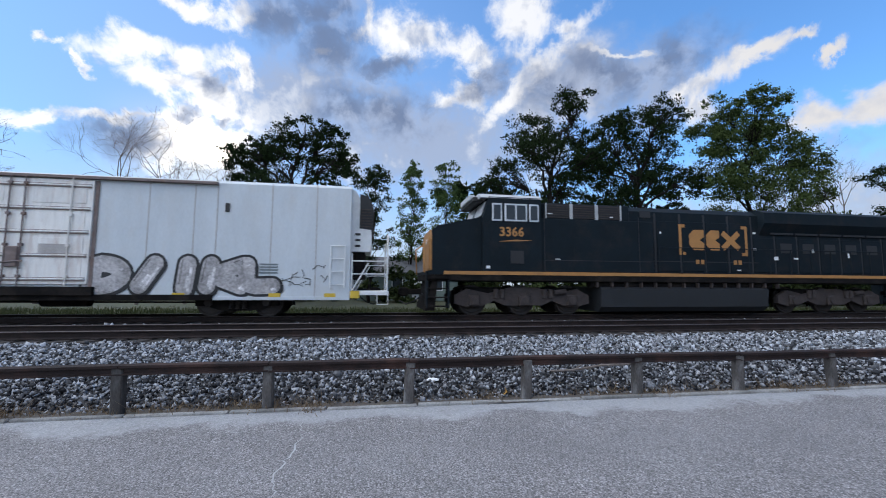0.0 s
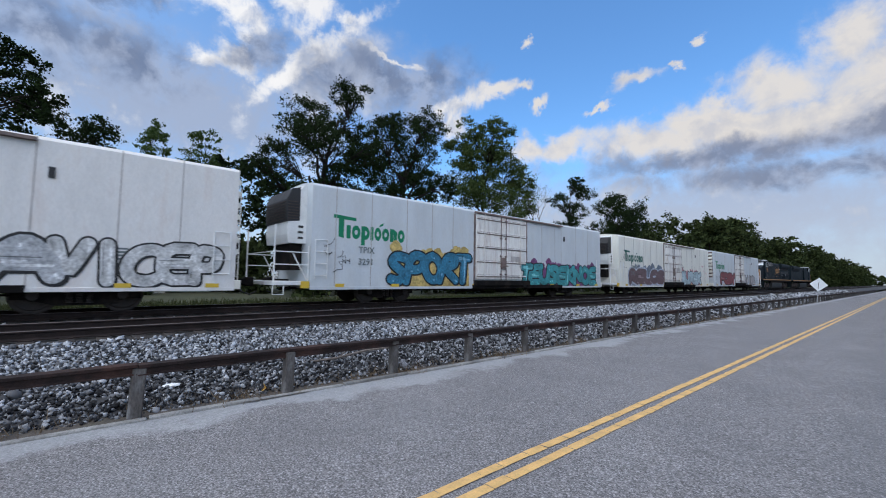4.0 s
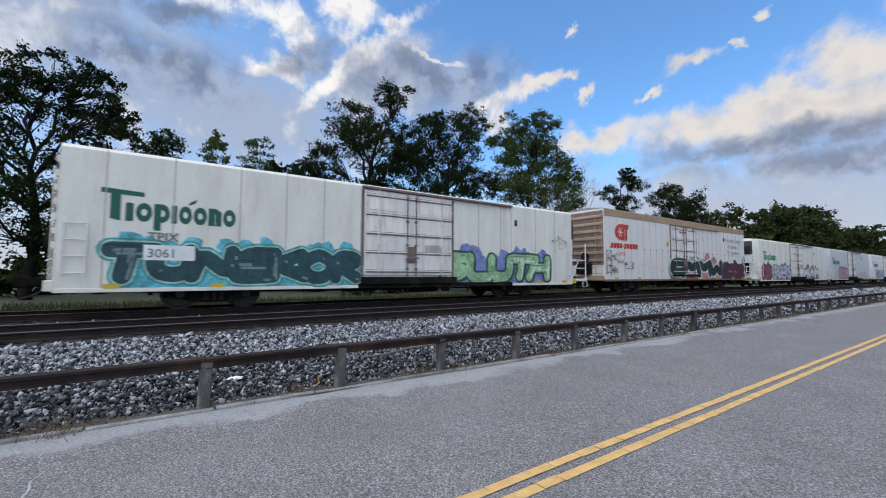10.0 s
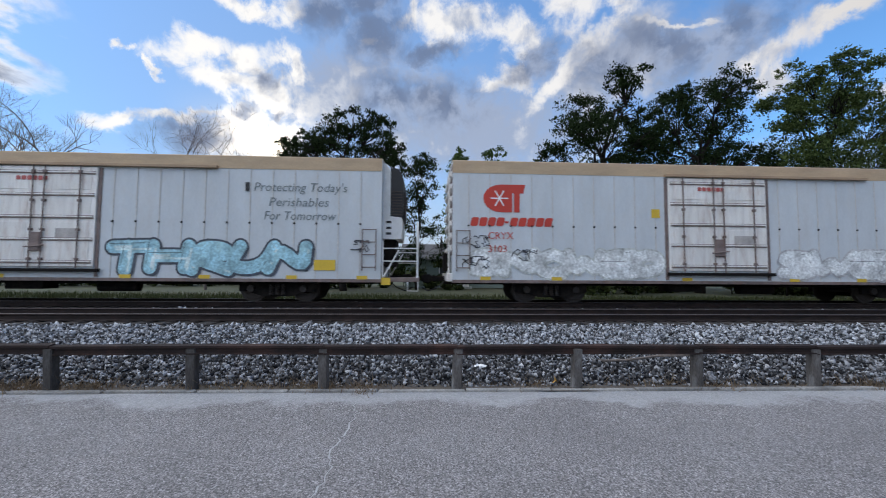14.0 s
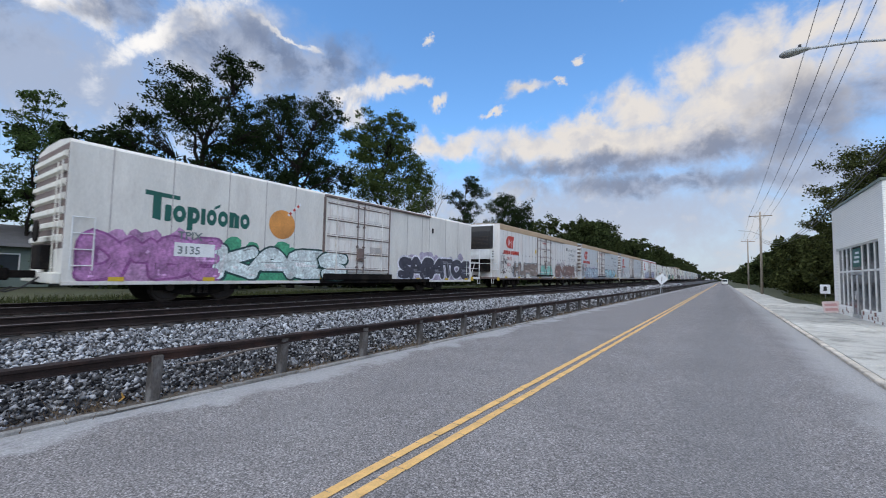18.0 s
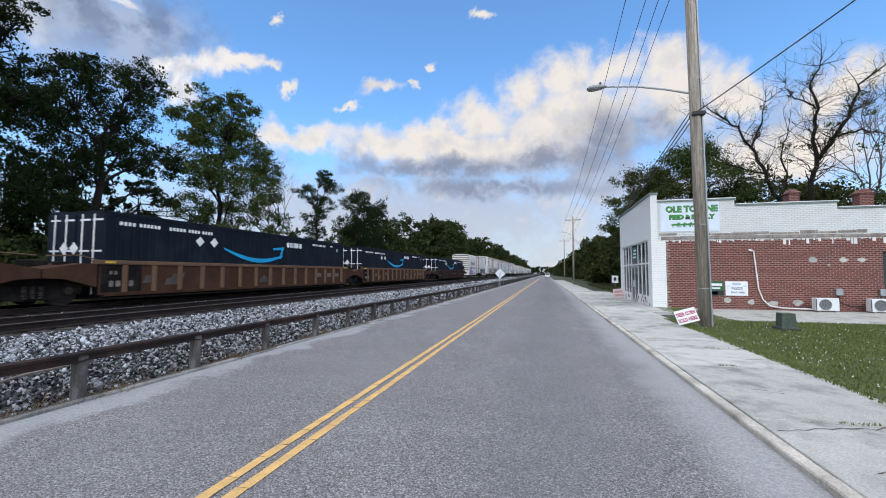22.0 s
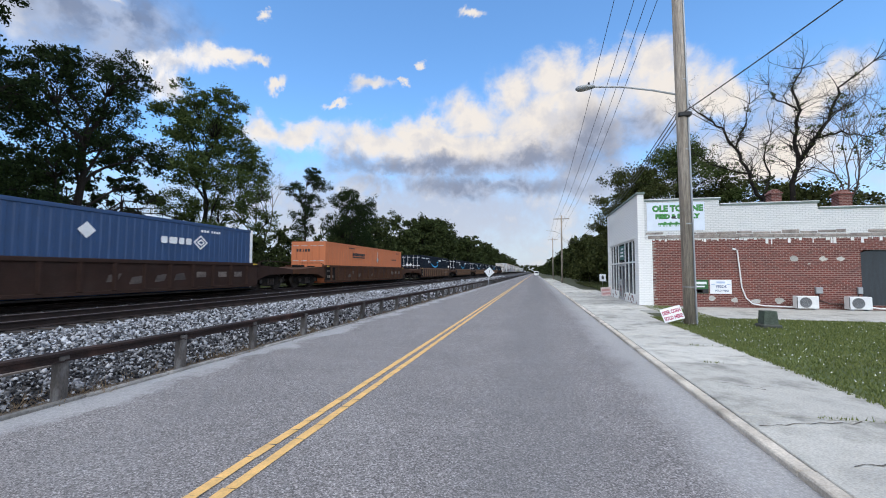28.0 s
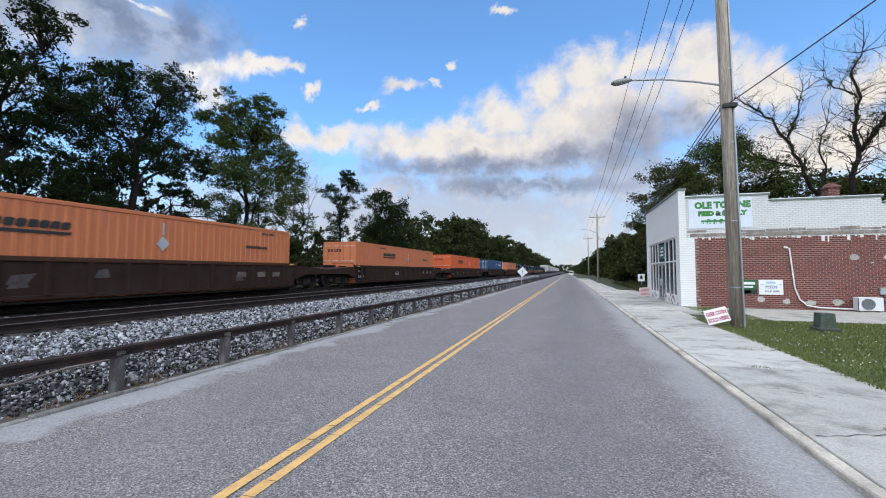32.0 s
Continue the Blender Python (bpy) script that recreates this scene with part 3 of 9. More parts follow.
def aggregate(ma, size, lo, hi):
    """Single stones of the wearing course, each of its own shade."""
    nt = ma.node_tree
    b = nt.nodes["Principled BSDF"]
    geo = nt.nodes.new("ShaderNodeNewGeometry")
    vo = nt.nodes.new("ShaderNodeTexVoronoi")
    vo.inputs["Scale"].default_value = 1 / size
    nt.links.new(geo.outputs["Position"], vo.inputs["Vector"])
    sp = nt.nodes.new("ShaderNodeSeparateColor")
    nt.links.new(vo.outputs["Color"], sp.inputs[0])
    mr = nt.nodes.new("ShaderNodeMapRange")
    mr.inputs[3].default_value, mr.inputs[4].default_value = lo, hi
    nt.links.new(sp.outputs[0], mr.inputs[0])
    mx = nt.nodes.new("ShaderNodeVectorMath")
    mx.operation = "SCALE"
    nt.links.new(b.inputs["Base Color"].links[0].from_socket, mx.inputs[0])
    nt.links.new(mr.outputs[0], mx.inputs["Scale"])
    nt.links.new(mx.outputs[0], b.inputs["Base Color"])


aggregate(ASPHALT, 0.012, 0.5, 1.5)
wear_road(ASPHALT)
aggregate(ASPHALT, 0.02, 0.86, 1.14)
# ---- mesh helpers ----
class Geo:
    """Collects vertices and faces of one part."""

    def __init__(self):
        self.v, self.f = [], []

    def add(self, verts, faces):
        k = len(self.v)
        self.v += [tuple(p) for p in verts]
        self.f += [tuple(i + k for i in q) for q in faces]
        return self

    def box(self, x0, x1, y0, y1, z0, z1, c=0.0):
        if x0 > x1:
            x0, x1 = x1, x0
        if y0 > y1:
            y0, y1 = y1, y0
        if z0 > z1:
            z0, z1 = z1, z0
        if not c:
            vs = [(x, y, z) for z in (z0, z1) for y in (y0, y1) for x in (x0, x1)]
            return self.add(vs, [(0, 2, 3, 1), (4, 5, 7, 6), (0, 1, 5, 4), (2, 6, 7, 3), (0, 4, 6, 2), (1, 3, 7, 5)])
        c = min(c, (x1 - x0) / 2.1, (y1 - y0) / 2.1, (z1 - z0) / 2.1)
        bm = bmesh.new()
        bmesh.ops.create_cube(bm, size=1)
        for q in bm.verts:
            q.co = ((x0 + x1) / 2 + q.co.x * (x1 - x0), (y0 + y1) / 2 + q.co.y * (y1 - y0), (z0 + z1) / 2 + q.co.z * (z1 - z0))
        bmesh.ops.bevel(bm, geom=bm.edges[:], offset=c, segments=1, affect="EDGES")
        bm.verts.index_update()
        self.add([q.co for q in bm.verts], [[q.index for q in f.verts] for f in bm.faces])
        bm.free()
        return self

    def cyl(self, p, q, r, r2=None, n=10, cap=True):
        p, q = Vector(p), Vector(q)
        r2 = r if r2 is None else r2
        d = (q - p).normalized()
        a = d.orthogonal().normalized()
        b = d.cross(a)
        vs = []
        for o, rr in ((p, r), (q, r2)):
            for i in range(n):
                t = 2 * math.pi * i / n
                vs.append(o + (a * math.cos(t) + b * math.sin(t)) * rr)
        fs = [(i, (i + 1) % n, n + (i + 1) % n, n + i) for i in range(n)]
        if cap:
            fs += [tuple(range(n - 1, -1, -1)), tuple(range(n, 2 * n))]
        return self.add(vs, fs)

    def tube(self, pts, r, n=6):
        """One continuous round bar through the points."""
        pts = [Vector(p) for p in pts]
        rad = [r] * len(pts) if isinstance(r, (int, float)) else list(r)
        ref = Vector((0.31, 0.17, 0.93))
        vs = []
        for i, p in enumerate(pts):
            d = (pts[min(i + 1, len(pts) - 1)] - pts[max(i - 1, 0)]).normalized()
            a = (ref - d * ref.dot(d)).normalized()
            ref, b = a, d.cross(a)
            vs += [p + (a * math.cos(2 * math.pi * k / n) + b * math.sin(2 * math.pi * k / n)) * rad[i] for k in range(n)]
        fs = [(i * n + k, i * n + (k + 1) % n, (i + 1) * n + (k + 1) % n, (i + 1) * n + k) for i in range(len(pts) - 1) for k in range(n)]
        return self.add(vs, fs + [tuple(range(n - 1, -1, -1)), tuple(range(len(vs) - n, len(vs)))])

    def prism(self, poly, axis, a, b):
        """poly extruded along an axis from a to b; poly in the two other axes, in order."""
        n = len(poly)
        put = {"x": lambda s, p: (s, p[0], p[1]), "y": lambda s, p: (p[0], s, p[1]), "z": lambda s, p: (p[0], p[1], s)}[axis]
        vs = [put(s, p) for s in (a, b) for p in poly]
        fs = [(i, (i + 1) % n, n + (i + 1) % n, n + i) for i in range(n)] + [tuple(range(n - 1, -1, -1)), tuple(range(n, 2 * n))]
        return self.add(vs, fs)

    def flat(self, poly, x):
        """poly in (y, z) as a face at x, facing +x."""
        s = sum(p[0] * q[1] - q[0] * p[1] for p, q in zip(poly, poly[1:] + poly[:1]))
        if s < 0:
            poly = poly[::-1]
        return self.add([(x, p[0], p[1]) for p in poly], [tuple(range(len(poly)))])

    def mesh(self, name, ma, smooth=False):
        me = bpy.data.meshes.new(name)
        me.from_pydata(self.v, [], self.f)
        me.materials.append(ma)
        bm = bmesh.new()
        bm.from_mesh(me)
        if len(bm.faces) < 4000:
            bmesh.ops.recalc_face_normals(bm, faces=bm.faces[:])
        bm.to_mesh(me)
        bm.free()
        if smooth:
            me.shade_smooth()
        return me


def part(name, g, ma, parent, label="", smooth=False, at=None):
    ob = new(name, g.mesh(name, ma, smooth) if isinstance(g, Geo) else g)
    ob.parent = parent
    if at is not None:
        ob.matrix_basis = at
    if label:
        ob["label"] = label
    return ob


def thing(name, label, category, group="", at=None):
    ob = tagged(new(name), label, category, group)
    if at is not None:
        ob.matrix_basis = at
    return ob


def solid(name, g, ma, label, category="", group="", kind="", smooth=False):
    return tagged(new(name, g.mesh(name, ma, smooth)), label, category, group, kind)


def from_arrays(name, verts, faces, ma):
    """A big mesh from numpy arrays (n, 3) and (m, k)."""
    me = bpy.data.meshes.new(name)
    k = faces.shape[1]
    me.vertices.add(len(verts))
    me.vertices.foreach_set("co", np.ascontiguousarray(verts, dtype=np.float32).ravel())
    me.loops.add(faces.size)
    me.loops.foreach_set("vertex_index", np.ascontiguousarray(faces, dtype=np.int32).ravel())
    me.polygons.add(len(faces))
    me.polygons.foreach_set("loop_start", np.arange(0, faces.size, k, dtype=np.int32))
    me.polygons.foreach_set("loop_total", np.full(len(faces), k, dtype=np.int32))
    me.materials.append(ma)
    me.update(calc_edges=True)
    return me


TEXTS = {}


def lettering(s, size, align="LEFT", bold=0.0, shear=0.0, squash=1.0):
    """(verts, faces, width) of a line of writing, in its own plane."""
    key = (s, size, bold, shear, squash)
    if key not in TEXTS:
        cu = bpy.data.curves.new("writing", "FONT")
        cu.body, cu.size, cu.offset, cu.shear, cu.resolution_u = s, size, bold, shear, 2
        ob = new("writing", cu)
        bpy.context.view_layer.update()
        me = bpy.data.meshes.new_from_object(ob.evaluated_get(bpy.context.evaluated_depsgraph_get()))
        vs = [(q.co.x * squash, q.co.y) for q in me.vertices]
        fs = [tuple(p.vertices) for p in me.polygons]
        bpy.data.objects.remove(ob), bpy.data.curves.remove(cu), bpy.data.meshes.remove(me)
        TEXTS[key] = (vs, fs)
    vs, fs = TEXTS[key]
    return vs, fs, max(p[0] for p in vs)


def side_text(g, s, y, z, x, size, **kw):
    vs, fs, w = lettering(s, size, **kw)
    g.add([(x, y + p[0], z + p[1]) for p in vs], fs)
    return w
# ---- the ground, road and railway ----
GRADE = 0.003
RAIL_Z, TRACK_FAR, TRACK_NEAR = 0.60, -15.3, -11.1


def sheet(name, xs_zs, y0, y1, ma, label, step=None, grade=0.0, category=""):
    """A long sheet with a cross-section of (x, z)."""
    ys = [y0, y1] if step is None else list(np.arange(y0, y1, step)) + [y1]
    n = len(xs_zs)
    vs = [(x, y, z + grade * y) for y in ys for x, z in xs_zs]
    fs = [(r * n + i, r * n + i + 1, (r + 1) * n + i + 1, (r + 1) * n + i) for r in range(len(ys) - 1) for i in range(n - 1)]
    g = Geo().add(vs, fs)
    return solid(name, g, ma, label, category, kind="structure")


sheet("ground", [(-3000, 0.3), (-60, 0.3), (-19.5, 0.22), (-17, -0.2), (-6, -0.2), (2, -0.2), (4, -0.05), (3000, -0.05)], -1500, 3000, GRASS_GROUND, "rough green meadow ground reaching to the horizon", 450)
sheet("road", [(-5.95, -0.012), (-4.0, 0.0), (-1.0, 0.03), (1.0, 0.012), (2.10, -0.02)], -120, 900, ASPHALT, "worn grey asphalt two-lane road", 40)
sheet("ballast_bed", [(-20.0, 0.1), (-18.6, 0.30), (-17.3, 0.395), (-9.6, 0.395), (-9.0, 0.36), (-6.35, 0.05), (-5.97, -0.03)], -120, 900, BED_GAP_SHADE, "crushed-stone railway ballast bed, darkened for shade between stones", 30, GRADE)


def wobble_strip(name, x_in, x_out, y0, y1, step, amp, z, ma, label, seed):
    rs = np.random.RandomState(seed)
    g = Geo()
    ys = np.arange(y0, y1, step)
    w = np.convolve(rs.normal(0, 1, len(ys) + 8), np.ones(9) / 9, "valid") * amp * 2.2 + rs.normal(0, amp * 0.18, len(ys))
    vs, fs = [], []
    for y, d in zip(ys, w):
        zr = z + 0.006 * (x_out + d + 5.95)
        vs += [(x_in, y, z), (x_out + d, y, zr)]
    for i in range(len(ys) - 1):
        fs.append((2 * i, 2 * i + 1, 2 * i + 3, 2 * i + 2))
    return solid(name, g.add(vs, fs), ma, label, kind="structure")


wobble_strip("verge", -6.25, -5.82, -30, 150, 0.3, 0.05, 0.004, DIRT, "strip of dirt and dead weeds under the guard rail", 9)
kerb_rs = np.random.RandomState(3)
edge_kerb = thing("low_kerb", "low broken concrete kerb along the guard rail", "kerb")
for i in range(60):
    y = -14 + i * 1.22
    part("kerb_stone", Geo().box(-5.84, -5.75 + kerb_rs.uniform(-0.02, 0.015), y, y + 1.2, -0.05, 0.010 + kerb_rs.uniform(0, 0.02), 0.01), KERB_EDGE, edge_kerb)

sheet("track_bed", [(-17.2, 0.38), (-17.0, 0.402), (-9.85, 0.402), (-9.6, 0.38)], -120, 900, TRACK_DARK, "dark ground between the sleepers", 30, GRADE)
for pts in ([(-5.3, -0.81), (-4.73, -0.74), (-4.29, -0.78), (-3.9, -0.82), (-3.48, -0.74), (-3.0, -0.78)],):
    rs = np.random.RandomState(len(pts) + int(pts[0][1] * 7) % 50)
    fine = []
    for p, q in zip(pts, pts[1:]):
        for k in range(6):
            t = k / 6
            fine.append((p[0] + (q[0] - p[0]) * t + rs.normal(0, 0.02), p[1] + (q[1] - p[1]) * t + rs.normal(0, 0.02)))
    vs, fs = [], []
    for i, (x, y) in enumerate(fine):
        wd = rs.uniform(0.003, 0.011)
        zr = float(np.interp(x, [-5.95, -4, -1, 1, 2.06], [-0.012, 0, 0.03, 0.012, -0.02])) + 0.004
        vs += [(x, y - wd, zr), (x, y + wd, zr)]
        if i:
            fs.append((2 * i - 2, 2 * i - 1, 2 * i + 1, 2 * i))
    solid("road_crack", Geo().add(vs, fs), PALE_CONCRETE, "thin pale crack in the asphalt", "crack", kind="structure")
for x in (-2.44, -2.25):
    rs = np.random.RandomState(int(-x * 100))
    ys, y = [], -14.0
    while y < 46:
        ys.append((y, y + rs.uniform(0.16, 0.5)))
        y = ys[-1][1] + rs.uniform(0.004, 0.014)
    ys = [(-60.0, -14.01)] + ys + [(y, 600.0)]
    vs, fs = [], []
    for a, b in ys:
        j, k = rs.normal(0, 0.004, 4), len(vs)
        vs += [(x - 0.05 + j[0], a, 0.0225), (x + 0.05 + j[1], a + rs.normal(0, 0.006), 0.0245), (x + 0.05 + j[2], b, 0.0245), (x - 0.05 + j[3], b + rs.normal(0, 0.003), 0.0225)]
        fs.append((k, k + 1, k + 2, k + 3))
    solid("road_marking", Geo().add(vs, fs), YELLOW_LINE, "worn yellow centre line painted on the asphalt", "road marking", "double yellow line", "structure")


def build_track(name, x, label):
    tr = tagged(new(name), label, "railway track", kind="structure")
    y0, y1 = -60.0, 700.0
    sl = GRADE
    for s in (-0.755, 0.755):
        g, h = Geo(), Geo()
        prof = [(-0.07, 0), (0.07, 0), (0.07, 0.02), (0.012, 0.045), (0.012, 0.125), (0.036, 0.14), (0.036, 0.163), (-0.036, 0.163), (-0.036, 0.14), (-0.012, 0.125), (-0.012, 0.045), (-0.07, 0.02)]
        n = len(prof)
        vs = [(x + s + p, y, RAIL_Z - 0.172 + q + sl * y) for y in (y0, y1) for p, q in prof]
        g.add(vs, [(i, (i + 1) % n, n + (i + 1) % n, n + i) for i in range(n)])
        part("rail", g, RAIL_RUST, tr, "rusty steel rail")
        h.add([(x + s + a, y, RAIL_Z + b + sl * y) for y in (y0, y1) for a, b in ((-0.034, -0.008), (-0.03, 0), (0.03, 0), (0.034, -0.008))], [(0, 1, 5, 4), (1, 2, 6, 5), (2, 3, 7, 6)])
        part("rail_head", h, RAIL_TOP, tr, "polished running surface of the rail")
    rs = np.random.RandomState(int(-x * 10))
    tie = Geo().box(-1.36, 1.46, -0.115, 0.115, -0.17, 0, 0.012).mesh("sleeper", TIE)
    rest = Geo()
    for i in range(520):
        y = -32 + i * 0.53
        m = pose(x + rs.normal(0, 0.06), y, RAIL_Z - 0.172 + sl * y, 0, 0, rs.normal(0, 0.8))
        if i < 150:
            part("sleeper", tie, TIE, tr, at=m)
        else:
            c = m.translation
            rest.box(c.x - 1.3, c.x + 1.3, c.y - 0.115, c.y + 0.115, c.z - 0.17, c.z)
    tagged(part("far_sleepers", rest, TIE, tr, "far creosoted wooden sleepers"), kind="stuff")
    plates = Geo()
    for i in range(190):
        y = -32 + i * 0.53
        for s in (-0.755, 0.755):
            z = RAIL_Z - 0.17 + sl * y
            plates.box(x + s - 0.17, x + s + 0.17, y - 0.09, y + 0.09, z, z + 0.018)
    tagged(part("tie_plates", plates, RAIL_RUST, tr, "rusty tie plates"), kind="stuff")
    return tr


build_track("track_near", TRACK_NEAR, "empty railway track with rusty rails on dark sleepers")
build_track("track_far", TRACK_FAR, "railway track that carries the train")


def stones():
    rs = np.random.RandomState(11)
    pos = []
    for y0, y1, x0, x1, per, size in ((-11, 9, -9.3, -5.98, 640, 0.026), (9, 22, -9.3, -5.98, 330, 0.034), (22, 50, -9.3, -5.98, 80, 0.06), (50, 110, -9.3, -6.0, 22, 0.09),
                                      (-11, 25, -9.72, -9.2, 230, 0.034), (-10, 30, -13.7, -12.6, 25, 0.04)):
        k = int((y1 - y0) * (x1 - x0) * per)
        p = np.empty((k, 4))
        p[:, 0], p[:, 1] = rs.uniform(x0, x1, k), rs.uniform(y0, y1, k)
        p[:, 2] = np.interp(p[:, 0], [-9.75, -9.0, -6.35, -5.97], [0.40, 0.365, 0.05, -0.03]) + GRADE * p[:, 1]
        p[:, 3] = size * rs.lognormal(0, 0.28, k)
        pos.append(p)
    p = np.concatenate(pos)
    k = len(p)
    base = np.array([(1, 0, 0), (-1, 0, 0), (0, 1, 0), (0, -1, 0), (0, 0, 1), (0, 0, -1)], float)
    q = rs.normal(0, 1, (k, 4))
    q /= np.linalg.norm(q, axis=1)[:, None]
    w, x, y, z = q.T
    rot = np.stack([1 - 2 * (y * y + z * z), 2 * (x * y - z * w), 2 * (x * z + y * w), 2 * (x * y + z * w), 1 - 2 * (x * x + z * z), 2 * (y * z - x * w), 2 * (x * z - y * w), 2 * (y * z + x * w), 1 - 2 * (x * x + y * y)], 1).reshape(k, 3, 3)
    loc = base[None] * rs.uniform(0.5, 1.4, (k, 6, 1)) + rs.normal(0, 0.24, (k, 6, 3))
    v = np.einsum("kij,kvj->kvi", rot, loc) * p[:, 3][:, None, None]
    v += p[:, None, :3] + np.stack([np.zeros(k), np.zeros(k), rs.uniform(-0.015, 0.04, k)], 1)[:, None, :]
    f = np.array([(0, 2, 4), (2, 1, 4), (1, 3, 4), (3, 0, 4), (2, 0, 5), (1, 2, 5), (3, 1, 5), (0, 3, 5)])
    low = p[:, 0] + rs.normal(0, 0.22, k) > -7.5
    for pick, ma, label in ((~low, STONE, "loose pale grey crushed stones on the ballast slope"), (low, STONE_DIRTY, "darker dirty crushed stones at the foot of the slope")):
        vv = v[pick]
        ff = (f[None] + (np.arange(len(vv)) * 6)[:, None, None]).reshape(-1, 3)
        tagged(new("ballast_stones", from_arrays("ballast_stones", vv.reshape(-1, 3), ff, ma)), label, "gravel", kind="stuff")


stones()

# guard rail
FENCE_X = -5.9
POST_Y = [-5.01, -3.15, -1.36, 0.51, 2.25, 4.06, 5.87, 7.71, 9.64]
while POST_Y[-1] < 150:
    POST_Y.append(POST_Y[-1] + 1.84)
POST_Y = [-12.3, -10.5, -8.66, -6.83] + POST_Y
guard = thing("guard_rail", "low rusty guard rail on short weathered posts beside the road", "guard rail")
rs = np.random.RandomState(21)
for i, y in enumerate(POST_Y):
    w = rs.uniform(0.055, 0.068)
    top = 0.575 + rs.uniform(-0.015, 0.02)
    g = Geo().box(-w, w, -w, w, -0.15, top, 0.014)
    part("post", g, POST, guard, at=pose(FENCE_X, y, 0, rs.normal(0, 1.3), rs.normal(0, 1.6), rs.normal(0, 4)))
    if i + 1 < len(POST_Y):
        r = Geo()
        y2 = POST_Y[i + 1]
        prof = [(-0.045, 0.492), (0.055, 0.492), (0.055, 0.505), (0.03, 0.515), (0.03, 0.57), (0.06, 0.58), (0.06, 0.612), (-0.05, 0.622), (-0.05, 0.585), (-0.045, 0.575)]
        n = len(prof)
        d0, d1 = rs.normal(0, 0.006, 2)
        vs = [(FENCE_X + 0.02 + p, yy, q + dd) for yy, dd in ((y + 0.004, d0), (y2 - 0.004, d1)) for p, q in prof]
        r.add(vs, [(k, (k + 1) % n, n + (k + 1) % n, n + k) for k in range(n)] + [tuple(range(n)), tuple(range(n, 2 * n))])
        part("rail", r, RUST, guard)

# right-hand kerb, sidewalk, lawn, pad
kerb = tagged(new("kerb"), "worn pale concrete kerb between road and sidewalk", "kerb", kind="structure")
walkway = tagged(new("sidewalk"), "cracked pale concrete sidewalk slabs", "sidewalk", kind="structure")
rs = np.random.RandomState(8)
JOINTS = [-20 + 2.55 * k for k in range(9)] + [2.6, 5.4, 8.2, 10.06, 11.6, 13.4]
while JOINTS[-1] < 110:
    JOINTS.append(JOINTS[-1] + rs.uniform(1.7, 2.2))
for a, b in zip(JOINTS, JOINTS[1:]):
    t = pose(0, 0, rs.uniform(-0.005, 0.004), rs.normal(0, 0.02), rs.normal(0, 0.06), 0)
    part("slab", Geo().box(2.232, 4.04 + (0.04 * (b - 6) if b < 16 and b > 6 else (0.3 if b >= 16 else 0)), a + 0.006, b - 0.006, -0.1, 0.046, 0.008), CONCRETE, walkway, at=t)
y = -20.0
while y < 110:
    part("kerb_stone", Geo().box(2.09, 2.226, y + 0.006, y + 2.994, -0.15, 0.042 + rs.uniform(-0.006, 0.006), 0.014), KERB_TAN, kerb)
    y += 3.0
rs = np.random.RandomState(61)
for x0, y0, x1, y1 in ((2.3, 5.0, 3.5, 5.42), (2.4, 7.0, 3.2, 6.5), (2.35, 9.3, 3.9, 9.0), (3.0, 6.6, 3.8, 7.3), (2.5, 11.0, 3.9, 11.2), (2.6, 4.2, 3.9, 4.5), (2.4, 12.6, 3.6, 12.2), (2.3, 14.4, 4.1, 14.9)):
    vs, fs = [], []
    for k in range(13):
        t = k / 12
        px, py, wd = x0 + (x1 - x0) * t + rs.normal(0, 0.02), y0 + (y1 - y0) * t + rs.normal(0, 0.035), rs.uniform(0.003, 0.011)
        vs += [(px, py - wd, 0.0525), (px, py + wd, 0.0525)]
    fs = [(2 * k, 2 * k + 2, 2 * k + 3, 2 * k + 1) for k in range(12)]
    solid("sidewalk_crack", Geo().add(vs, fs), DIRT, "dark earth-filled crack in the sidewalk", "crack", kind="structure")
solid("concrete_pad", Geo().box(5.5, 22, 16.6, 21.75, -0.1, 0.05, 0.02), CONCRETE, "weathered concrete pad beside the brick store", "pavement", kind="structure")
solid("apron", Geo().box(4.32, 5.42, 19.0, 40, -0.1, 0.066), CONCRETE, "concrete apron before the shop front", "pavement", kind="structure")


def blades(name, rects, per, hmin, hmax, ma, label, seed, wid=0.012, base=0.02):
    rs = np.random.RandomState(seed)
    ps = []
    for x0, x1, y0, y1 in rects:
        k = int((x1 - x0) * (y1 - y0) * per)
        ps.append(np.stack([rs.uniform(x0, x1, k), rs.uniform(y0, y1, k), np.full(k, base)], 1))
    p = np.concatenate(ps)
    k = len(p)
    a = rs.uniform(0, 2 * np.pi, k)
    h = rs.uniform(hmin, hmax, k)
    side = np.stack([np.cos(a), np.sin(a), np.zeros(k)], 1) * wid
    lean = np.stack([rs.normal(0, 0.4, k), rs.normal(0, 0.4, k), np.ones(k)], 1) * h[:, None]
    v = np.stack([p - side, p + side, p + lean], 1).reshape(-1, 3)
    me = from_arrays(name, v, np.arange(3 * k).reshape(-1, 3), ma)
    return tagged(new(name, me), label, "grass", kind="stuff")


solid("lawn", Geo().box(4.06, 40, -20, 16.5, -0.1, 0.035), LAWN_GROUND, "short green lawn beside the sidewalk", "lawn", kind="structure")
blades("lawn_grass", [(4.08, 9, 5, 16.4), (9, 18, 8, 16.4), (5.0, 6.4, 16.4, 21.7)], 760, 0.015, 0.065, BLADES, "short green grass with weeds on the lawn", 5, 0.012, 0.045)
blades("meadow_grass", [(5.5, 14, 31, 60), (-24, -18.5, -25, 45)], 60, 0.15, 0.4, MEADOW_BLADES, "taller rough grass beyond the tracks", 6, 0.03, 0.15)


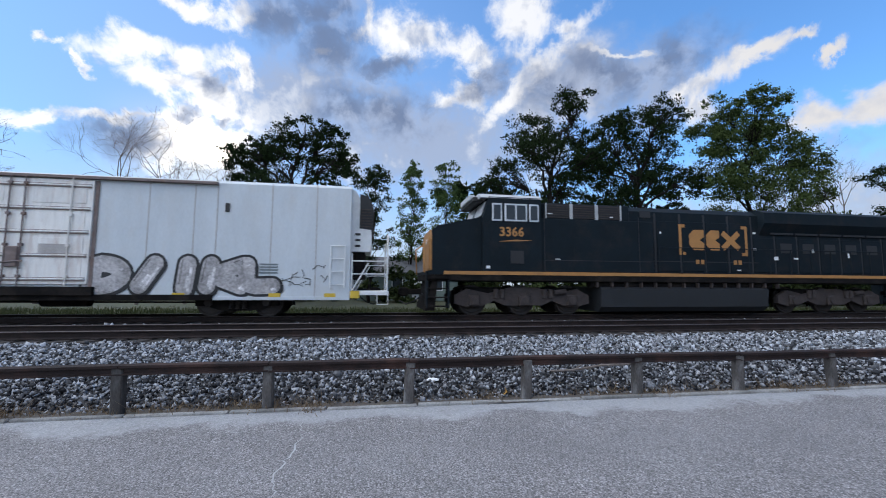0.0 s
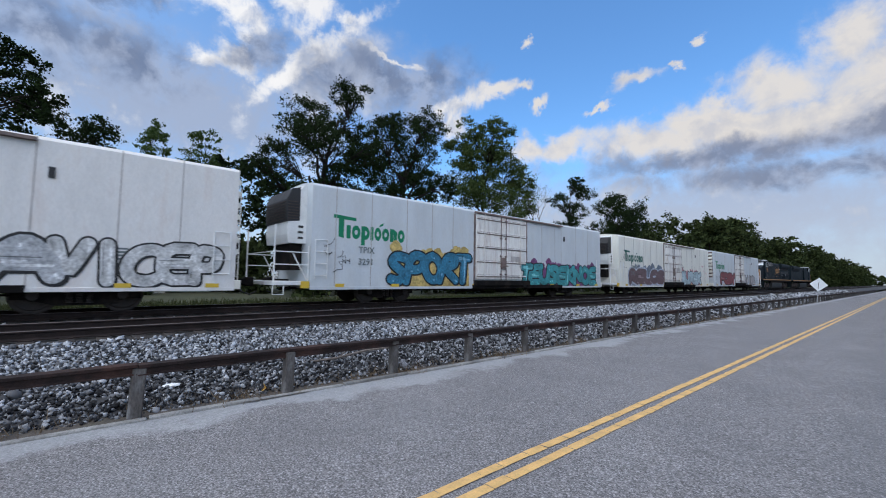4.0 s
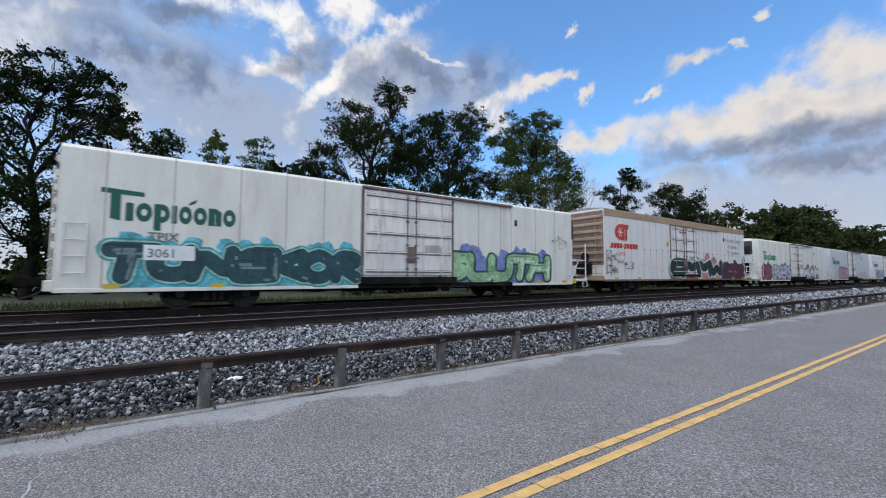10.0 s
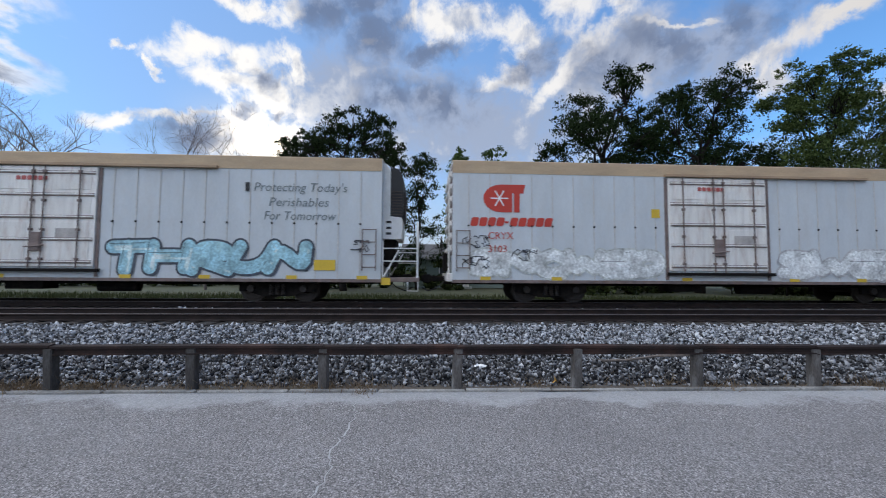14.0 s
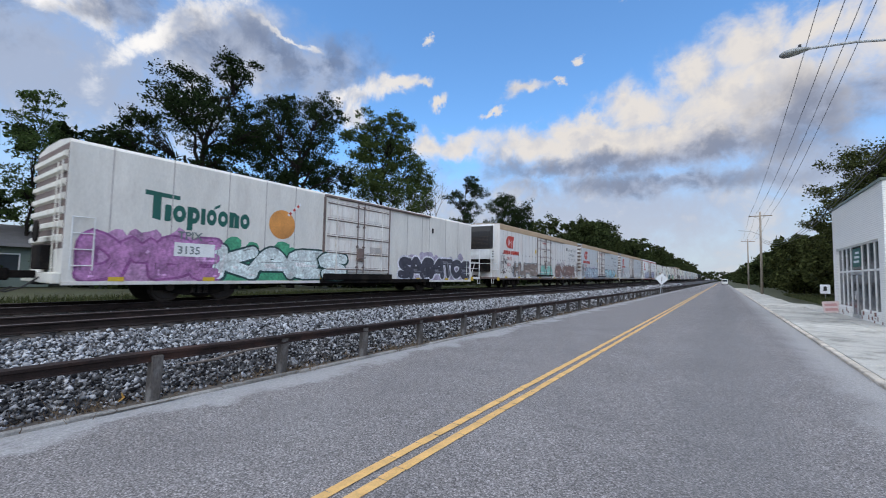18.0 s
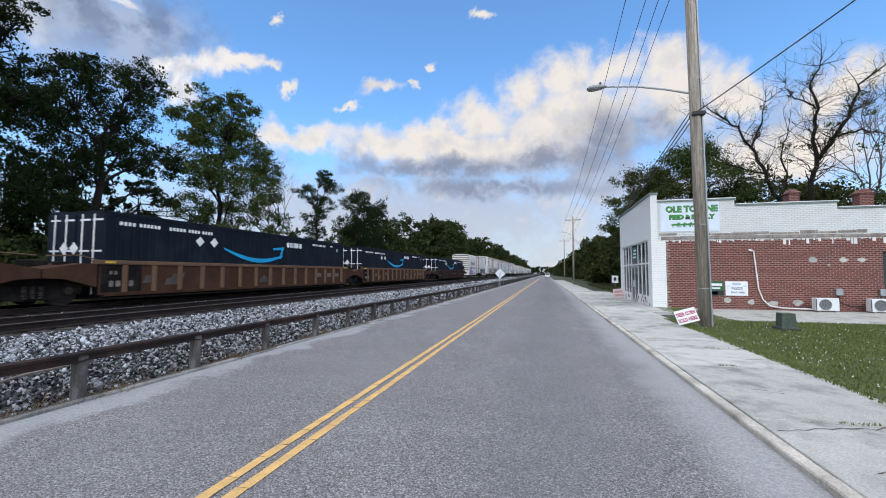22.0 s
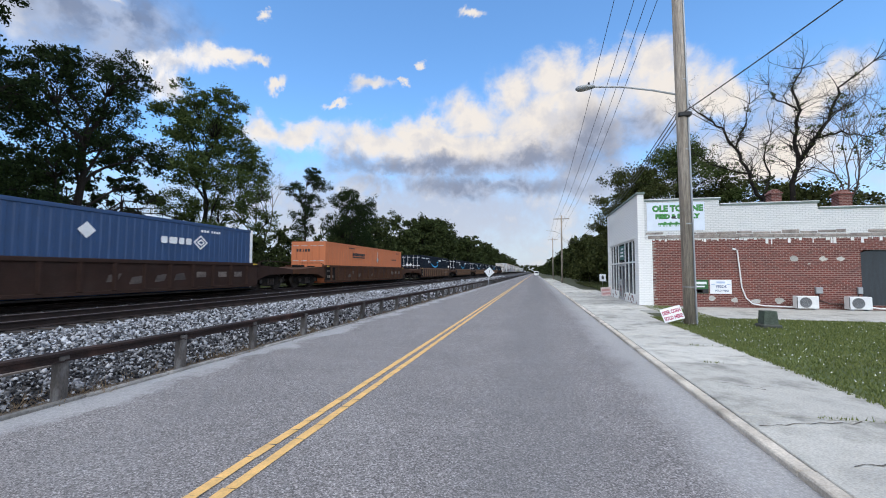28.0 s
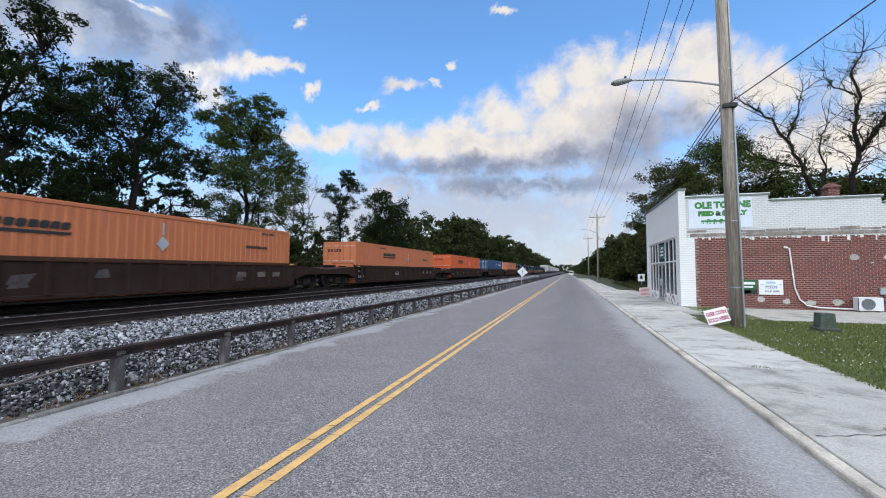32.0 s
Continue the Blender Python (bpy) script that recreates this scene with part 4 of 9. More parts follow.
def flowers():
    rs = np.random.RandomState(31)
    g = Geo()
    for _ in range(420):
        x, y, s = 4.5 + rs.rand() ** 1.6 * 8, rs.uniform(6, 15.8), rs.uniform(0.006, 0.013)
        g.add([(x - s, y, 0.09), (x, y - s, 0.09), (x + s, y, 0.095), (x, y + s, 0.095), (x, y, 0.11)], [(0, 1, 4), (1, 2, 4), (2, 3, 4), (3, 0, 4)])
    solid("clover_flowers", g, DECAL_WHITE, "tiny white clover flowers in the lawn", "flowers", kind="stuff")


flowers()
blades("joint_weeds", [(3.0, 3.75, 5.37, 5.43), (3.9, 4.05, 5.35, 5.45), (2.9, 3.25, 8.17, 8.25), (3.3, 4.1, 10.04, 10.08), (4.0, 4.12, 5, 8), (4.1, 4.3, 8, 16)], 900, 0.015, 0.06, BLADES, "small weeds in the sidewalk joints", 15, 0.008, 0.06)
rs = np.random.RandomState(17)
spots = [(-5.8, -0.78, 90, 0.10), (-6.0, 9.5, 260, 0.45), (-5.95, -1.5, 120, 0.3), (-6.0, 3.7, 160, 0.35), (-5.9, 4.4, 150, 0.3)] + [(-6.0 + rs.normal(0, 0.07), q, int(rs.uniform(30, 140)), rs.uniform(0.12, 0.5)) for q in rs.uniform(-9, 45, 110)]


def weeds():
    ps = np.concatenate([np.stack([rs.normal(x, min(0.10, s_), n), rs.normal(y, s_, n), np.zeros(n)], 1) for x, y, n, s_ in spots])
    k = len(ps)
    h = rs.uniform(0.02, 0.13, k) * rs.lognormal(0, 0.35, k)
    a = rs.uniform(0, 6.28, k)
    side = np.stack([np.cos(a), np.sin(a), np.zeros(k)], 1) * 0.006
    lean = np.stack([rs.normal(0, 0.7, k), rs.normal(0, 0.7, k), np.ones(k)], 1) * h[:, None]
    v = np.stack([ps - side, ps + side, ps + lean], 1).reshape(-1, 3)
    tagged(new("dead_weeds", from_arrays("dead_weeds", v, np.arange(3 * k).reshape(-1, 3), STRAW)), "dry brown weeds along the guard rail", "weeds", kind="stuff")


weeds()
# ---- brick store ----
SIGN_GREEN = paint("sign_green", (0.05, 0.26, 0.05))


def build_store():
    st = thing("feed_store", "one-storey brick feed store with white-painted upper wall and stepped parapet", "store")
    X0, X1, Y0, Y1 = 5.0, 21.0, 21.8, 30.4
    t = 0.3
    body = part("side_wall", Geo().box(X0 + 0.42, 14.16, Y0, Y0 + t, -0.1, 3.3).box(15.5, X1, Y0, Y0 + t, -0.1, 3.3).box(14.16, 15.5, Y0, Y0 + t, 2.72, 3.3).box(14.16, 15.5, Y0, Y0 + t, -0.1, 0.25), BRICK_RED, st, "red brick wall with worn mortar")
    part("rear_wall", Geo().box(X1 - t, X1, Y0 + t, Y1, -0.1, 4.4).box(X0 + t, X1 - t, Y1 - t, Y1, -0.1, 4.6), BRICK_RED, st)
    g = Geo()
    g.box(X0 + 0.3, 8.62, Y0 - 0.012, Y0 + t, 3.3, 5.17).box(8.62, 12.62, Y0 - 0.012, Y0 + t, 3.3, 4.88).box(12.62, X1, Y0 - 0.012, Y0 + t, 3.3, 4.6)
    part("painted_upper_wall", g, BRICK_WHITE, st, "white painted brick above the red wall")
    c = Geo()
    c.box(X0 + 0.3, 8.68, Y0 - 0.06, Y0 + t + 0.05, 5.17, 5.25, 0.01).box(8.68, 12.68, Y0 - 0.06, Y0 + t + 0.05, 4.88, 4.96, 0.01).box(12.68, X1, Y0 - 0.06, Y0 + t + 0.05, 4.6, 4.68, 0.01)
    part("coping", c, GREEN_TRIM, st, "grey-green parapet coping")
    w = Geo().box(X0 + 0.3, 8.68, Y0 - 0.065, Y0 + t + 0.03, 5.25, 5.285).box(8.68, 12.68, Y0 - 0.065, Y0 + t + 0.03, 4.96, 4.99).box(12.68, X1, Y0 - 0.065, Y0 + t + 0.03, 4.68, 4.71)
    part("coping_lip", w, WHITE, st)
    # ragged lower edge of the white paint and the mortar ledge
    rs = np.random.RandomState(2)
    x = X0 + 0.5
    while x < X1 - 0.1:
        wd = rs.uniform(0.03, 0.15)
        dp = abs(rs.normal(0, 0.045)) + 0.01 + (rs.uniform(0.05, 0.25) if rs.rand() < 0.16 else 0)
        part("paint_drip", Geo().box(x, min(x + wd, X1), Y0 - 0.004 - 0.002 * rs.rand(), Y0 + 0.01, 3.3 - dp, 3.302), WHITE, st)
        x += wd + rs.uniform(0, 0.05)
    mortar = mat("crumbling_mortar", (0.30, 0.26, 0.23), 0.95, var=0.35, scale=3, fine=30, bump=0.6, stain=(0.08, 0.06, 0.055), amount=0.9, stain_scale=2.2)
    x = X0 + 0.45
    while x < X1 - 0.3:
        wd = rs.uniform(0.3, 0.9)
        part("mortar_ledge", Geo().box(x, x + wd - 0.01, Y0 - 0.035 - 0.03 * rs.rand(), Y0, 3.33 + rs.uniform(-0.01, 0.02), 3.46 + rs.uniform(0, 0.05), 0.015), mortar, st)
        part("mortar_ledge", Geo().box(x - 0.1, x + wd - 0.13, Y0 - 0.02 - 0.025 * rs.rand(), Y0, 3.52 + rs.uniform(-0.01, 0.02), 3.6 + rs.uniform(0, 0.09), 0.012), mortar, st) if rs.rand() < 0.85 else None
        x += wd
    # front wall with shop window
    for y0, y1, z0, z1 in ((Y0, Y1, 3.42, 5.55), (Y0, Y0 + 0.75, -0.1, 3.42), (Y1 - 0.7, Y1, -0.1, 3.42), (Y0 + 0.75, 25.3, -0.1, 0.48), (27.2, Y1 - 0.7, -0.1, 0.48)):
        part("front_wall", Geo().box(X0, X0 + t, y0, y1, z0, z1), BRICK_FRONT_LIT, st, "white painted brick front")
    part("front_coping", Geo().box(X0 - 0.06, X0 + t + 0.05, Y0 - 0.05, Y1 + 0.05, 5.55, 5.66, 0.012), GREEN_TRIM, st)
    part("corner_pier", Geo().box(X0 - 0.004, X0 + 0.64, Y0 - 0.008, Y0 + 0.02, -0.1, 3.34), BRICK_FRONT_LIT, st, "white painted brick corner pier")
    for k in range(22):
        zq = 0.05 + k * 0.145
        part("worn_quoin", Geo().box(X0 + 0.64, X0 + 0.64 + rs.uniform(0.05, 0.2), Y0 - 0.006, Y0 + 0.01, zq, zq + 0.075), mortar, st)
    for _ in range(26):
        yy, zz = rs.uniform(Y0 + 0.1, Y1 - 0.3), rs.uniform(0.02, 0.42)
        if 25.2 < yy < 27.3:
            continue
        part("peeling_paint_patch", Geo().box(X0 - 0.005, X0 + 0.01, yy, yy + rs.uniform(0.08, 0.3), zz, zz + rs.uniform(0.05, 0.2)), BRICK_RED, st, "brick showing through peeling paint")
    rf = Geo().prism([(X0 + 0.3, 4.8), (X1 - 0.3, 4.2), (X1 - 0.3, 4.1), (X0 + 0.3, 4.7)], "y", Y0 + 0.3, Y1 - 0.3)
    part("roof", rf, BLACK, st, "flat tar roof")
    # shop window: frame bars, panes, door
    win = part("shop_window", Geo().box(X0 + 0.08, X0 + 0.16, Y0 + 0.75, Y0 + 0.81, 0.48, 3.42).box(X0 + 0.08, X0 + 0.16, Y1 - 0.76, Y1 - 0.7, 0.48, 3.42).box(X0 + 0.08, X0 + 0.16, Y0 + 0.75, Y1 - 0.7, 3.35, 3.42).box(X0 + 0.08, X0 + 0.16, Y0 + 0.75, 25.3, 0.48, 0.54).box(X0 + 0.08, X0 + 0.16, 27.2, Y1 - 0.7, 0.48, 0.54), WHITE, st, "white framed shop window")
    ys = [22.55, 23.47, 24.39, 25.3, 27.2, 28.0, 28.85, 29.7]
    for a, b in zip(ys, ys[1:]):
        part("mullion", Geo().box(X0 + 0.07, X0 + 0.17, b - 0.035, b + 0.035, 0.5 if b not in (25.3, 27.2) else 0.0, 3.4), WHITE, win)
        if a == 25.3:
            part("pane", Geo().box(X0 + 0.11, X0 + 0.125, a + 0.03, b - 0.03, 2.3, 3.36), DARK_GLASS, win)
            continue
        for z0, z1 in ((0.53, 2.18), (2.26, 3.36)):
            part("pane", Geo().box(X0 + 0.11, X0 + 0.125, a + 0.03, b - 0.03, z0, z1), DARK_GLASS, win)
    part("transom", Geo().box(X0 + 0.07, X0 + 0.17, Y0 + 0.8, Y1 - 0.75, 2.18, 2.26), WHITE, win)
    for a, b in ((25.34, 26.24), (26.26, 27.16)):
        d = part("shop_door", Geo().box(X0 + 0.08, X0 + 0.14, a, a + 0.09, 0.03, 2.16).box(X0 + 0.08, X0 + 0.14, b - 0.09, b, 0.03, 2.16).box(X0 + 0.08, X0 + 0.14, a, b, 2.05, 2.16).box(X0 + 0.08, X0 + 0.14, a, b, 0.03, 0.22), ALU, st, "aluminium framed glass door")
        part("pane", Geo().box(X0 + 0.10, X0 + 0.115, a + 0.09, b - 0.09, 0.22, 2.05), DARK_GLASS, d)
        part("handle", Geo().cyl((X0 + 0.03, (25.34 + 27.16) / 2 + (0.12 if a > 26 else -0.12), 0.9), (X0 + 0.03, (25.34 + 27.16) / 2 + (0.12 if a > 26 else -0.12), 1.3), 0.015, n=6), ALU, d)
    gs = part("window_sign", Geo().box(X0 + 0.095, X0 + 0.105, 25.6, 26.9, 2.42, 3.25), LOGO_DARK, st, "small green sign in the door light")
    lb = Geo()
    for k in range(3):
        lb.box(X0 + 0.085, X0 + 0.094, 25.8, 26.7 - 0.15 * k, 2.6 + 0.2 * k, 2.7 + 0.2 * k)
    part("sign_writing", lb, DECAL_WHITE, gs)
    # boarded door in the side wall, with brick arch
    part("boarded_door", Geo().box(14.16, 15.5, Y0 + 0.08, Y0 + 0.16, 0.25, 2.55).prism([(14.16, 2.55), (15.5, 2.55), (15.3, 2.66), (14.83, 2.72), (14.36, 2.66)], "y", Y0 + 0.08, Y0 + 0.16), mat("slate_board", (0.034, 0.042, 0.048), 0.85, var=0.25, bump=0.2, stretch=(4, 1, 0.4)), st, "grey weathered boarded doorway")
    ar = Geo()
    for k in range(13):
        a = math.pi * (0.18 + 0.64 * k / 12)
        cx, cz = 14.83 + 1.0 * math.cos(a), 2.0 + 0.86 * math.sin(a)
        ar.box(cx - 0.045, cx + 0.045, Y0 - 0.014, Y0 + 0.05, cz - 0.02, cz + 0.19, 0.008)
    part("brick_arch", ar, BRICK_RED, st)
    for xx, zz, s in ((11.6, 2.33, 0.17), (12.75, 2.33, 0.15), (13.4, 2.33, 0.14), (8.2, 0.47, 0.16), (9.15, 0.40, 0.15), (10.05, 0.35, 0.18), (10.95, 0.4, 0.19), (12.2, 2.1, 0.05)):
        pts = [(xx + s * (1 + 0.2 * rs.randn()) * math.cos(q), zz + s * 0.75 * (1 + 0.2 * rs.randn()) * math.sin(q)) for q in np.linspace(0, 2 * math.pi, 11)[:-1]]
        part("mortar_patch", Geo().prism(pts, "y", Y0 - 0.008, Y0 + 0.01), CONCRETE, st, "rough mortar patch on the brick")
    # signboard painted on the wall
    sb = part("signboard", Geo().box(5.42, 7.98, Y0 - 0.04, Y0 - 0.012, 3.72, 5.1, 0.004), mat("sign_white", (0.68, 0.74, 0.82), 0.5, var=0.05, bump=0.0), st, "pale sign with green lettering")
    for s, x, z, size, ma, off in (("OLE TOWNE", 5.66, 4.68, 0.40, BLACK, 0.0), ("FEED & SUPPLY", 5.80, 4.33, 0.28, BLACK, 0.0)):
        for k, (mm, dx, dy) in enumerate(((BLACK, 0.014, 0.043), (SIGN_GREEN, 0.0, 0.047))):
            vs, fs, wd = lettering(s, size, bold=0.018 if k else 0.026)
            fit = (2.25 if size > 0.3 else 1.98) / wd
            part("lettering", Geo().add([(x + p[0] * fit + dx, Y0 - dy, z + p[1] - dx) for p in vs], fs), mm, sb, "green letters with dark shadow")
    an = Geo()
    for xx, ww in ((6.1, 0.2), (6.38, 0.16), (6.62, 0.2), (6.9, 0.22), (7.2, 0.22)):
        an.prism([(xx - ww, 4.02), (xx + ww * 0.6, 4.0), (xx + ww, 4.14), (xx + ww * 0.5, 4.16), (xx + ww * 0.3, 4.10), (xx - ww * 0.8, 4.10)], "y", Y0 - 0.046, Y0 - 0.041)
        for q in (-0.7, -0.4, 0.3, 0.5):
            an.box(xx + ww * q - 0.012, xx + ww * q + 0.012, Y0 - 0.0455, Y0 - 0.0405, 3.92, 4.02)
    part("animal_silhouette", an, paint("sign_green_dark", (0.05, 0.26, 0.06)), sb, "row of green animal silhouettes")
    for xx, yy, ww, top in ((13.5, 27.0, 0.5, 6.3), (16.8, 27.0, 0.62, 6.15)):
        ch = part("chimney", Geo().box(xx - ww / 2, xx + ww / 2, yy - 0.3, yy + 0.3, 4.2, top - 0.12), BRICK_RED, st, "red brick chimney with tapered cap")
        part("cap", Geo().box(xx - ww / 2 - 0.06, xx + ww / 2 + 0.06, yy - 0.36, yy + 0.36, top - 0.12, top, 0.03).prism([(xx - ww / 2, top), (xx + ww / 2, top), (xx + ww / 4, top + 0.17), (xx - ww / 4, top + 0.17)], "y", yy - 0.25, yy + 0.25), BRICK_RED, ch)
    part("meter_box", Geo().box(12.35, 12.62, Y0 - 0.12, Y0, 0.75, 1.05, 0.02), GALV, st)
    part("meter_box", Geo().box(13.95, 14.14, Y0 - 0.1, Y0, 0.75, 1.05, 0.02), GALV, st)
    part("conduit", Geo().tube([(12.48, Y0 - 0.04, 0.75), (12.5, Y0 - 0.04, 0.45), (12.9, Y0 - 0.04, 0.3), (13.9, Y0 - 0.04, 0.28), (14.0, Y0 - 0.04, 0.75)], 0.018), BLACK, st)
    return st


build_store()
SY = 21.8


def wall_banner(x0, x1, z0, z1, ma, label, words, bars, ink):
    b = thing("banner", label, "banner")
    part("panel", Geo().box(x0, x1, SY - 0.022, SY - 0.006, z0, z1, 0.002), ma, b)
    for s, x, z, size in words:
        vs, fs, wd = lettering(s, size, bold=0.004)
        part("lettering", Geo().add([(x + p[0], SY - 0.026, z + p[1]) for p in vs], fs), ink, b)
    for xa, xb, za, zb, mm in bars:
        part("printed_bar", Geo().box(xa, xb, SY - 0.027, SY - 0.0225, za, zb), mm, b)


PALE_BLUE = paint("pale_blue_print", (0.42, 0.52, 0.68))
wall_banner(8.12, 9.03, 0.68, 1.34, DECAL_WHITE, "white feed banner with faded blue print on the brick wall", [("FEEDS", 8.36, 0.96, 0.17), ("SOLD HERE", 8.33, 0.79, 0.11)], [(8.4, 8.75, 1.17, 1.26, PALE_BLUE), (8.18, 8.32, 1.1, 1.14, PALE_BLUE), (8.84, 8.98, 1.1, 1.14, PALE_BLUE)], paint("grey_blue_ink", (0.12, 0.16, 0.26)))
wall_banner(7.25, 8.05, 0.68, 1.34, paint("banner_green", (0.02, 0.11, 0.03)), "dark green banner with white print on the brick wall", [], [(7.32, 7.98, 1.12, 1.24, DECAL_WHITE), (7.4, 7.9, 0.98, 1.05, DECAL_WHITE), (7.26, 8.04, 0.69, 0.9, BLACK), (7.5, 7.8, 0.72, 0.86, DECAL_WHITE)], DECAL_WHITE)


def ac_unit(x):
    a = thing("ac_unit", "white outdoor air conditioner with round fan grille against the brick wall", "air conditioner", "air conditioners", pose(x, SY - 0.4, 0.05))
    part("casing", Geo().box(0, 0.85, -0.16, 0.16, 0.05, 0.6, 0.02), UNIT_WHITE, a)
    part("foot", Geo().box(0.1, 0.16, -0.17, 0.17, 0, 0.05), GALV, a)
    part("foot", Geo().box(0.69, 0.75, -0.17, 0.17, 0, 0.05), GALV, a)
    ring = Geo().cyl((0.34, -0.165, 0.32), (0.34, -0.175, 0.32), 0.23, n=24)
    fan = part("fan_grille", ring, mat("fan_grey", (0.12, 0.125, 0.13), 0.6, bump=0.0), a, "dark round fan grille")
    gr = Geo()
    for r in (0.06, 0.11, 0.16, 0.21):
        pts = [(0.34 + r * math.cos(t), -0.18, 0.32 + r * math.sin(t)) for t in np.linspace(0, 2 * math.pi, 19)]
        gr.tube(pts, 0.004, 4)
    part("guard_wire", gr, GALV, fan)
    part("side_stripe", Geo().box(0.0, 0.03, -0.165, -0.161, 0.08, 0.57), BLACK, a)
    return a


ac_unit(11.35)
ac_unit(13.3)
hose = thing("drain_pipe", "white plastic pipe running down and along the brick wall", "pipe")
part("pipe", Geo().tube([(9.18, SY - 0.05, 2.78), (9.3, SY - 0.05, 2.74), (9.36, SY - 0.05, 2.0), (9.44, SY - 0.05, 1.0), (9.6, SY - 0.05, 0.5), (9.85, SY - 0.08, 0.24), (10.3, SY - 0.1, 0.16), (11.35, SY - 0.3, 0.14)], 0.03, 8), WHITE, hose)
part("end_cap", Geo().cyl((9.1, SY - 0.05, 2.8), (9.22, SY - 0.05, 2.77), 0.045, n=8), WHITE, hose)
part("pipe", Geo().tube([(14.2, SY - 0.3, 0.2), (14.6, SY - 0.3, 0.14), (16.5, SY - 0.3, 0.12)], 0.03, 8), WHITE, hose)
plinth = thing("concrete_stump", "dark mossy concrete stump standing in the grass", "concrete block", at=pose(6.75, 14.05, 0.04))
part("block", Geo().prism([(-0.19, 0.1), (0.19, 0.1), (0.16, 0.5), (-0.16, 0.5)], "y", -0.17, 0.17), mat("mossy_concrete", (0.07, 0.09, 0.07), 0.9, var=0.3, scale=5, bump=0.5), plinth)
part("base", Geo().box(-0.26, 0.26, -0.24, 0.24, -0.03, 0.11, 0.03), mat("mossy_base", (0.055, 0.06, 0.05), 0.9, var=0.3, scale=5, bump=0.5), plinth)

# ---- utility poles, lamp and wires ----
def crossarm_pole(x, y, h, r, main=False):
    p = thing("utility_pole", "tall grey-brown wooden utility pole with crossarm" if not main else "tall wooden utility pole with street lamp arm and steel conduit", "utility pole", "utility poles", pose(x, y, 0))
    part("shaft", Geo().cyl((0, 0, -0.3), (-0.12 if main else 0, 0, h), r, r * (0.9 if main else 0.7), 16), WOOD_POLE, p, smooth=True)
    arm = part("crossarm", Geo().box(-1.2 if not main else -2.0, 1.2 if not main else 0.3, -0.06, 0.06, h - 0.6, h - 0.48, 0.01), WOOD_POLE, p)
    for k in (-1.1, -0.45, 0.45, 1.1) if not main else (-1.85, -1.15, -0.72, -0.35):
        part("insulator", Geo().cyl((k, 0, h - 0.48), (k, 0, h - 0.4), 0.05, n=8).cyl((k, 0, h - 0.4), (k, 0, h - 0.33), 0.035, n=8), ALU, arm)
    part("brace", Geo().tube([(-0.6, 0.07, h - 0.55), (0, 0.1, h - 1.1), (0.6, 0.07, h - 0.55)], 0.015, 5), GALV, p)
    return p


PX, PY = 4.75, 14.35
mp = crossarm_pole(PX, PY, 12.0, 0.165, True)
part("conduit", Geo().tube([(0.185, -0.05, -0.1), (0.14, -0.05, 4.0), (0.08, -0.05, 9.5), (0.052, -0.05, 11.6)], 0.032, 8), GALV, mp, "grey steel conduit")
st = Geo()
for z in (1.2, 3.2, 5.6, 7.9):
    st.cyl((-0.005 * z, 0, z), (-0.005 * z, 0, z + 0.03), 0.178 - 0.004 * z, n=14)
part("strap", st, GALV, mp)
la = part("lamp_arm", Geo().tube([(-0.12, 0, 7.45), (-0.9, 0.0, 7.68), (-1.8, 0.0, 7.88), (-2.75, 0.0, 7.98)], 0.032, 8), GALV, mp, "galvanised street lamp arm")
head = Geo()
RINGS = ((0.0, 0.035, 0.035, 0.0), (0.1, 0.08, 0.06, 0.0), (0.25, 0.13, 0.09, -0.005), (0.42, 0.15, 0.10, -0.02), (0.56, 0.12, 0.085, -0.03), (0.64, 0.04, 0.03, -0.03))
head.add([(-2.7 - u, a * math.cos(2 * math.pi * k / 12), 7.98 + d + b * math.sin(2 * math.pi * k / 12)) for u, a, b, d in RINGS for k in range(12)], [(12 * i + k, 12 * i + (k + 1) % 12, 12 * i + 12 + (k + 1) % 12, 12 * i + 12 + k) for i in range(5) for k in range(12)] + [tuple(range(12)), tuple(range(60, 72))])
lh = part("lamp_head", head, mat("lamp_grey", (0.26, 0.27, 0.27), 0.5, 0.3, bump=0.0), la, "grey cobra-head street lamp", smooth=True)
part("photocell", Geo().cyl((-2.9, 0, 8.05), (-2.9, 0, 8.14), 0.035, n=8), BLACK, mp)
mp2 = crossarm_pole(4.1, 66.0, 10.6, 0.15)
part("lamp_arm", Geo().tube([(0, 0, 7.6), (-1.0, 0, 8.1), (-2.3, 0, 8.25)], 0.04, 6), GALV, mp2)
crossarm_pole(4.5, 108.0, 10.6, 0.15)


def wire(a, b, sag, r=0.012, n=14):
    a, b = Vector(a), Vector(b)
    pts = []
    for i in range(n + 1):
        t = i / n
        p = a.lerp(b, t)
        p.z -= 4 * sag * t * (1 - t)
        pts.append(p)
    w = thing("overhead_wire", "thin black overhead wire between utility poles", "wire", "overhead wires")
    part("strand", Geo().tube(pts, r, 5), CABLE, w)


for k, q in ((-1.1, -1.85), (-0.45, -1.15), (0.45, -0.72), (1.1, -0.35)):
    wire((PX + q, PY, 11.67), (4.1 + k, 66, 10.27), 0.9)
    wire((4.1 + k, 66, 10.27), (4.5 + k, 108, 10.27), 0.6)
    wire((PX + q, PY, 11.67), (4.6 + k, -25, 11.6), 0.5)
for q in (0.0, 0.18, 0.36):
    wire((PX - 0.15, PY - 0.1, 6.62 + q), (4.1, 66, 6.9 + q), 2.0, 0.016)
wire((PX - 0.1, PY - 0.1, 6.78), (12.5, 4.0, 11.6), 0.25, 0.017)
wire((PX + 0.1, PY, 6.9), (26, 34, 6.0), 0.6, 0.012)
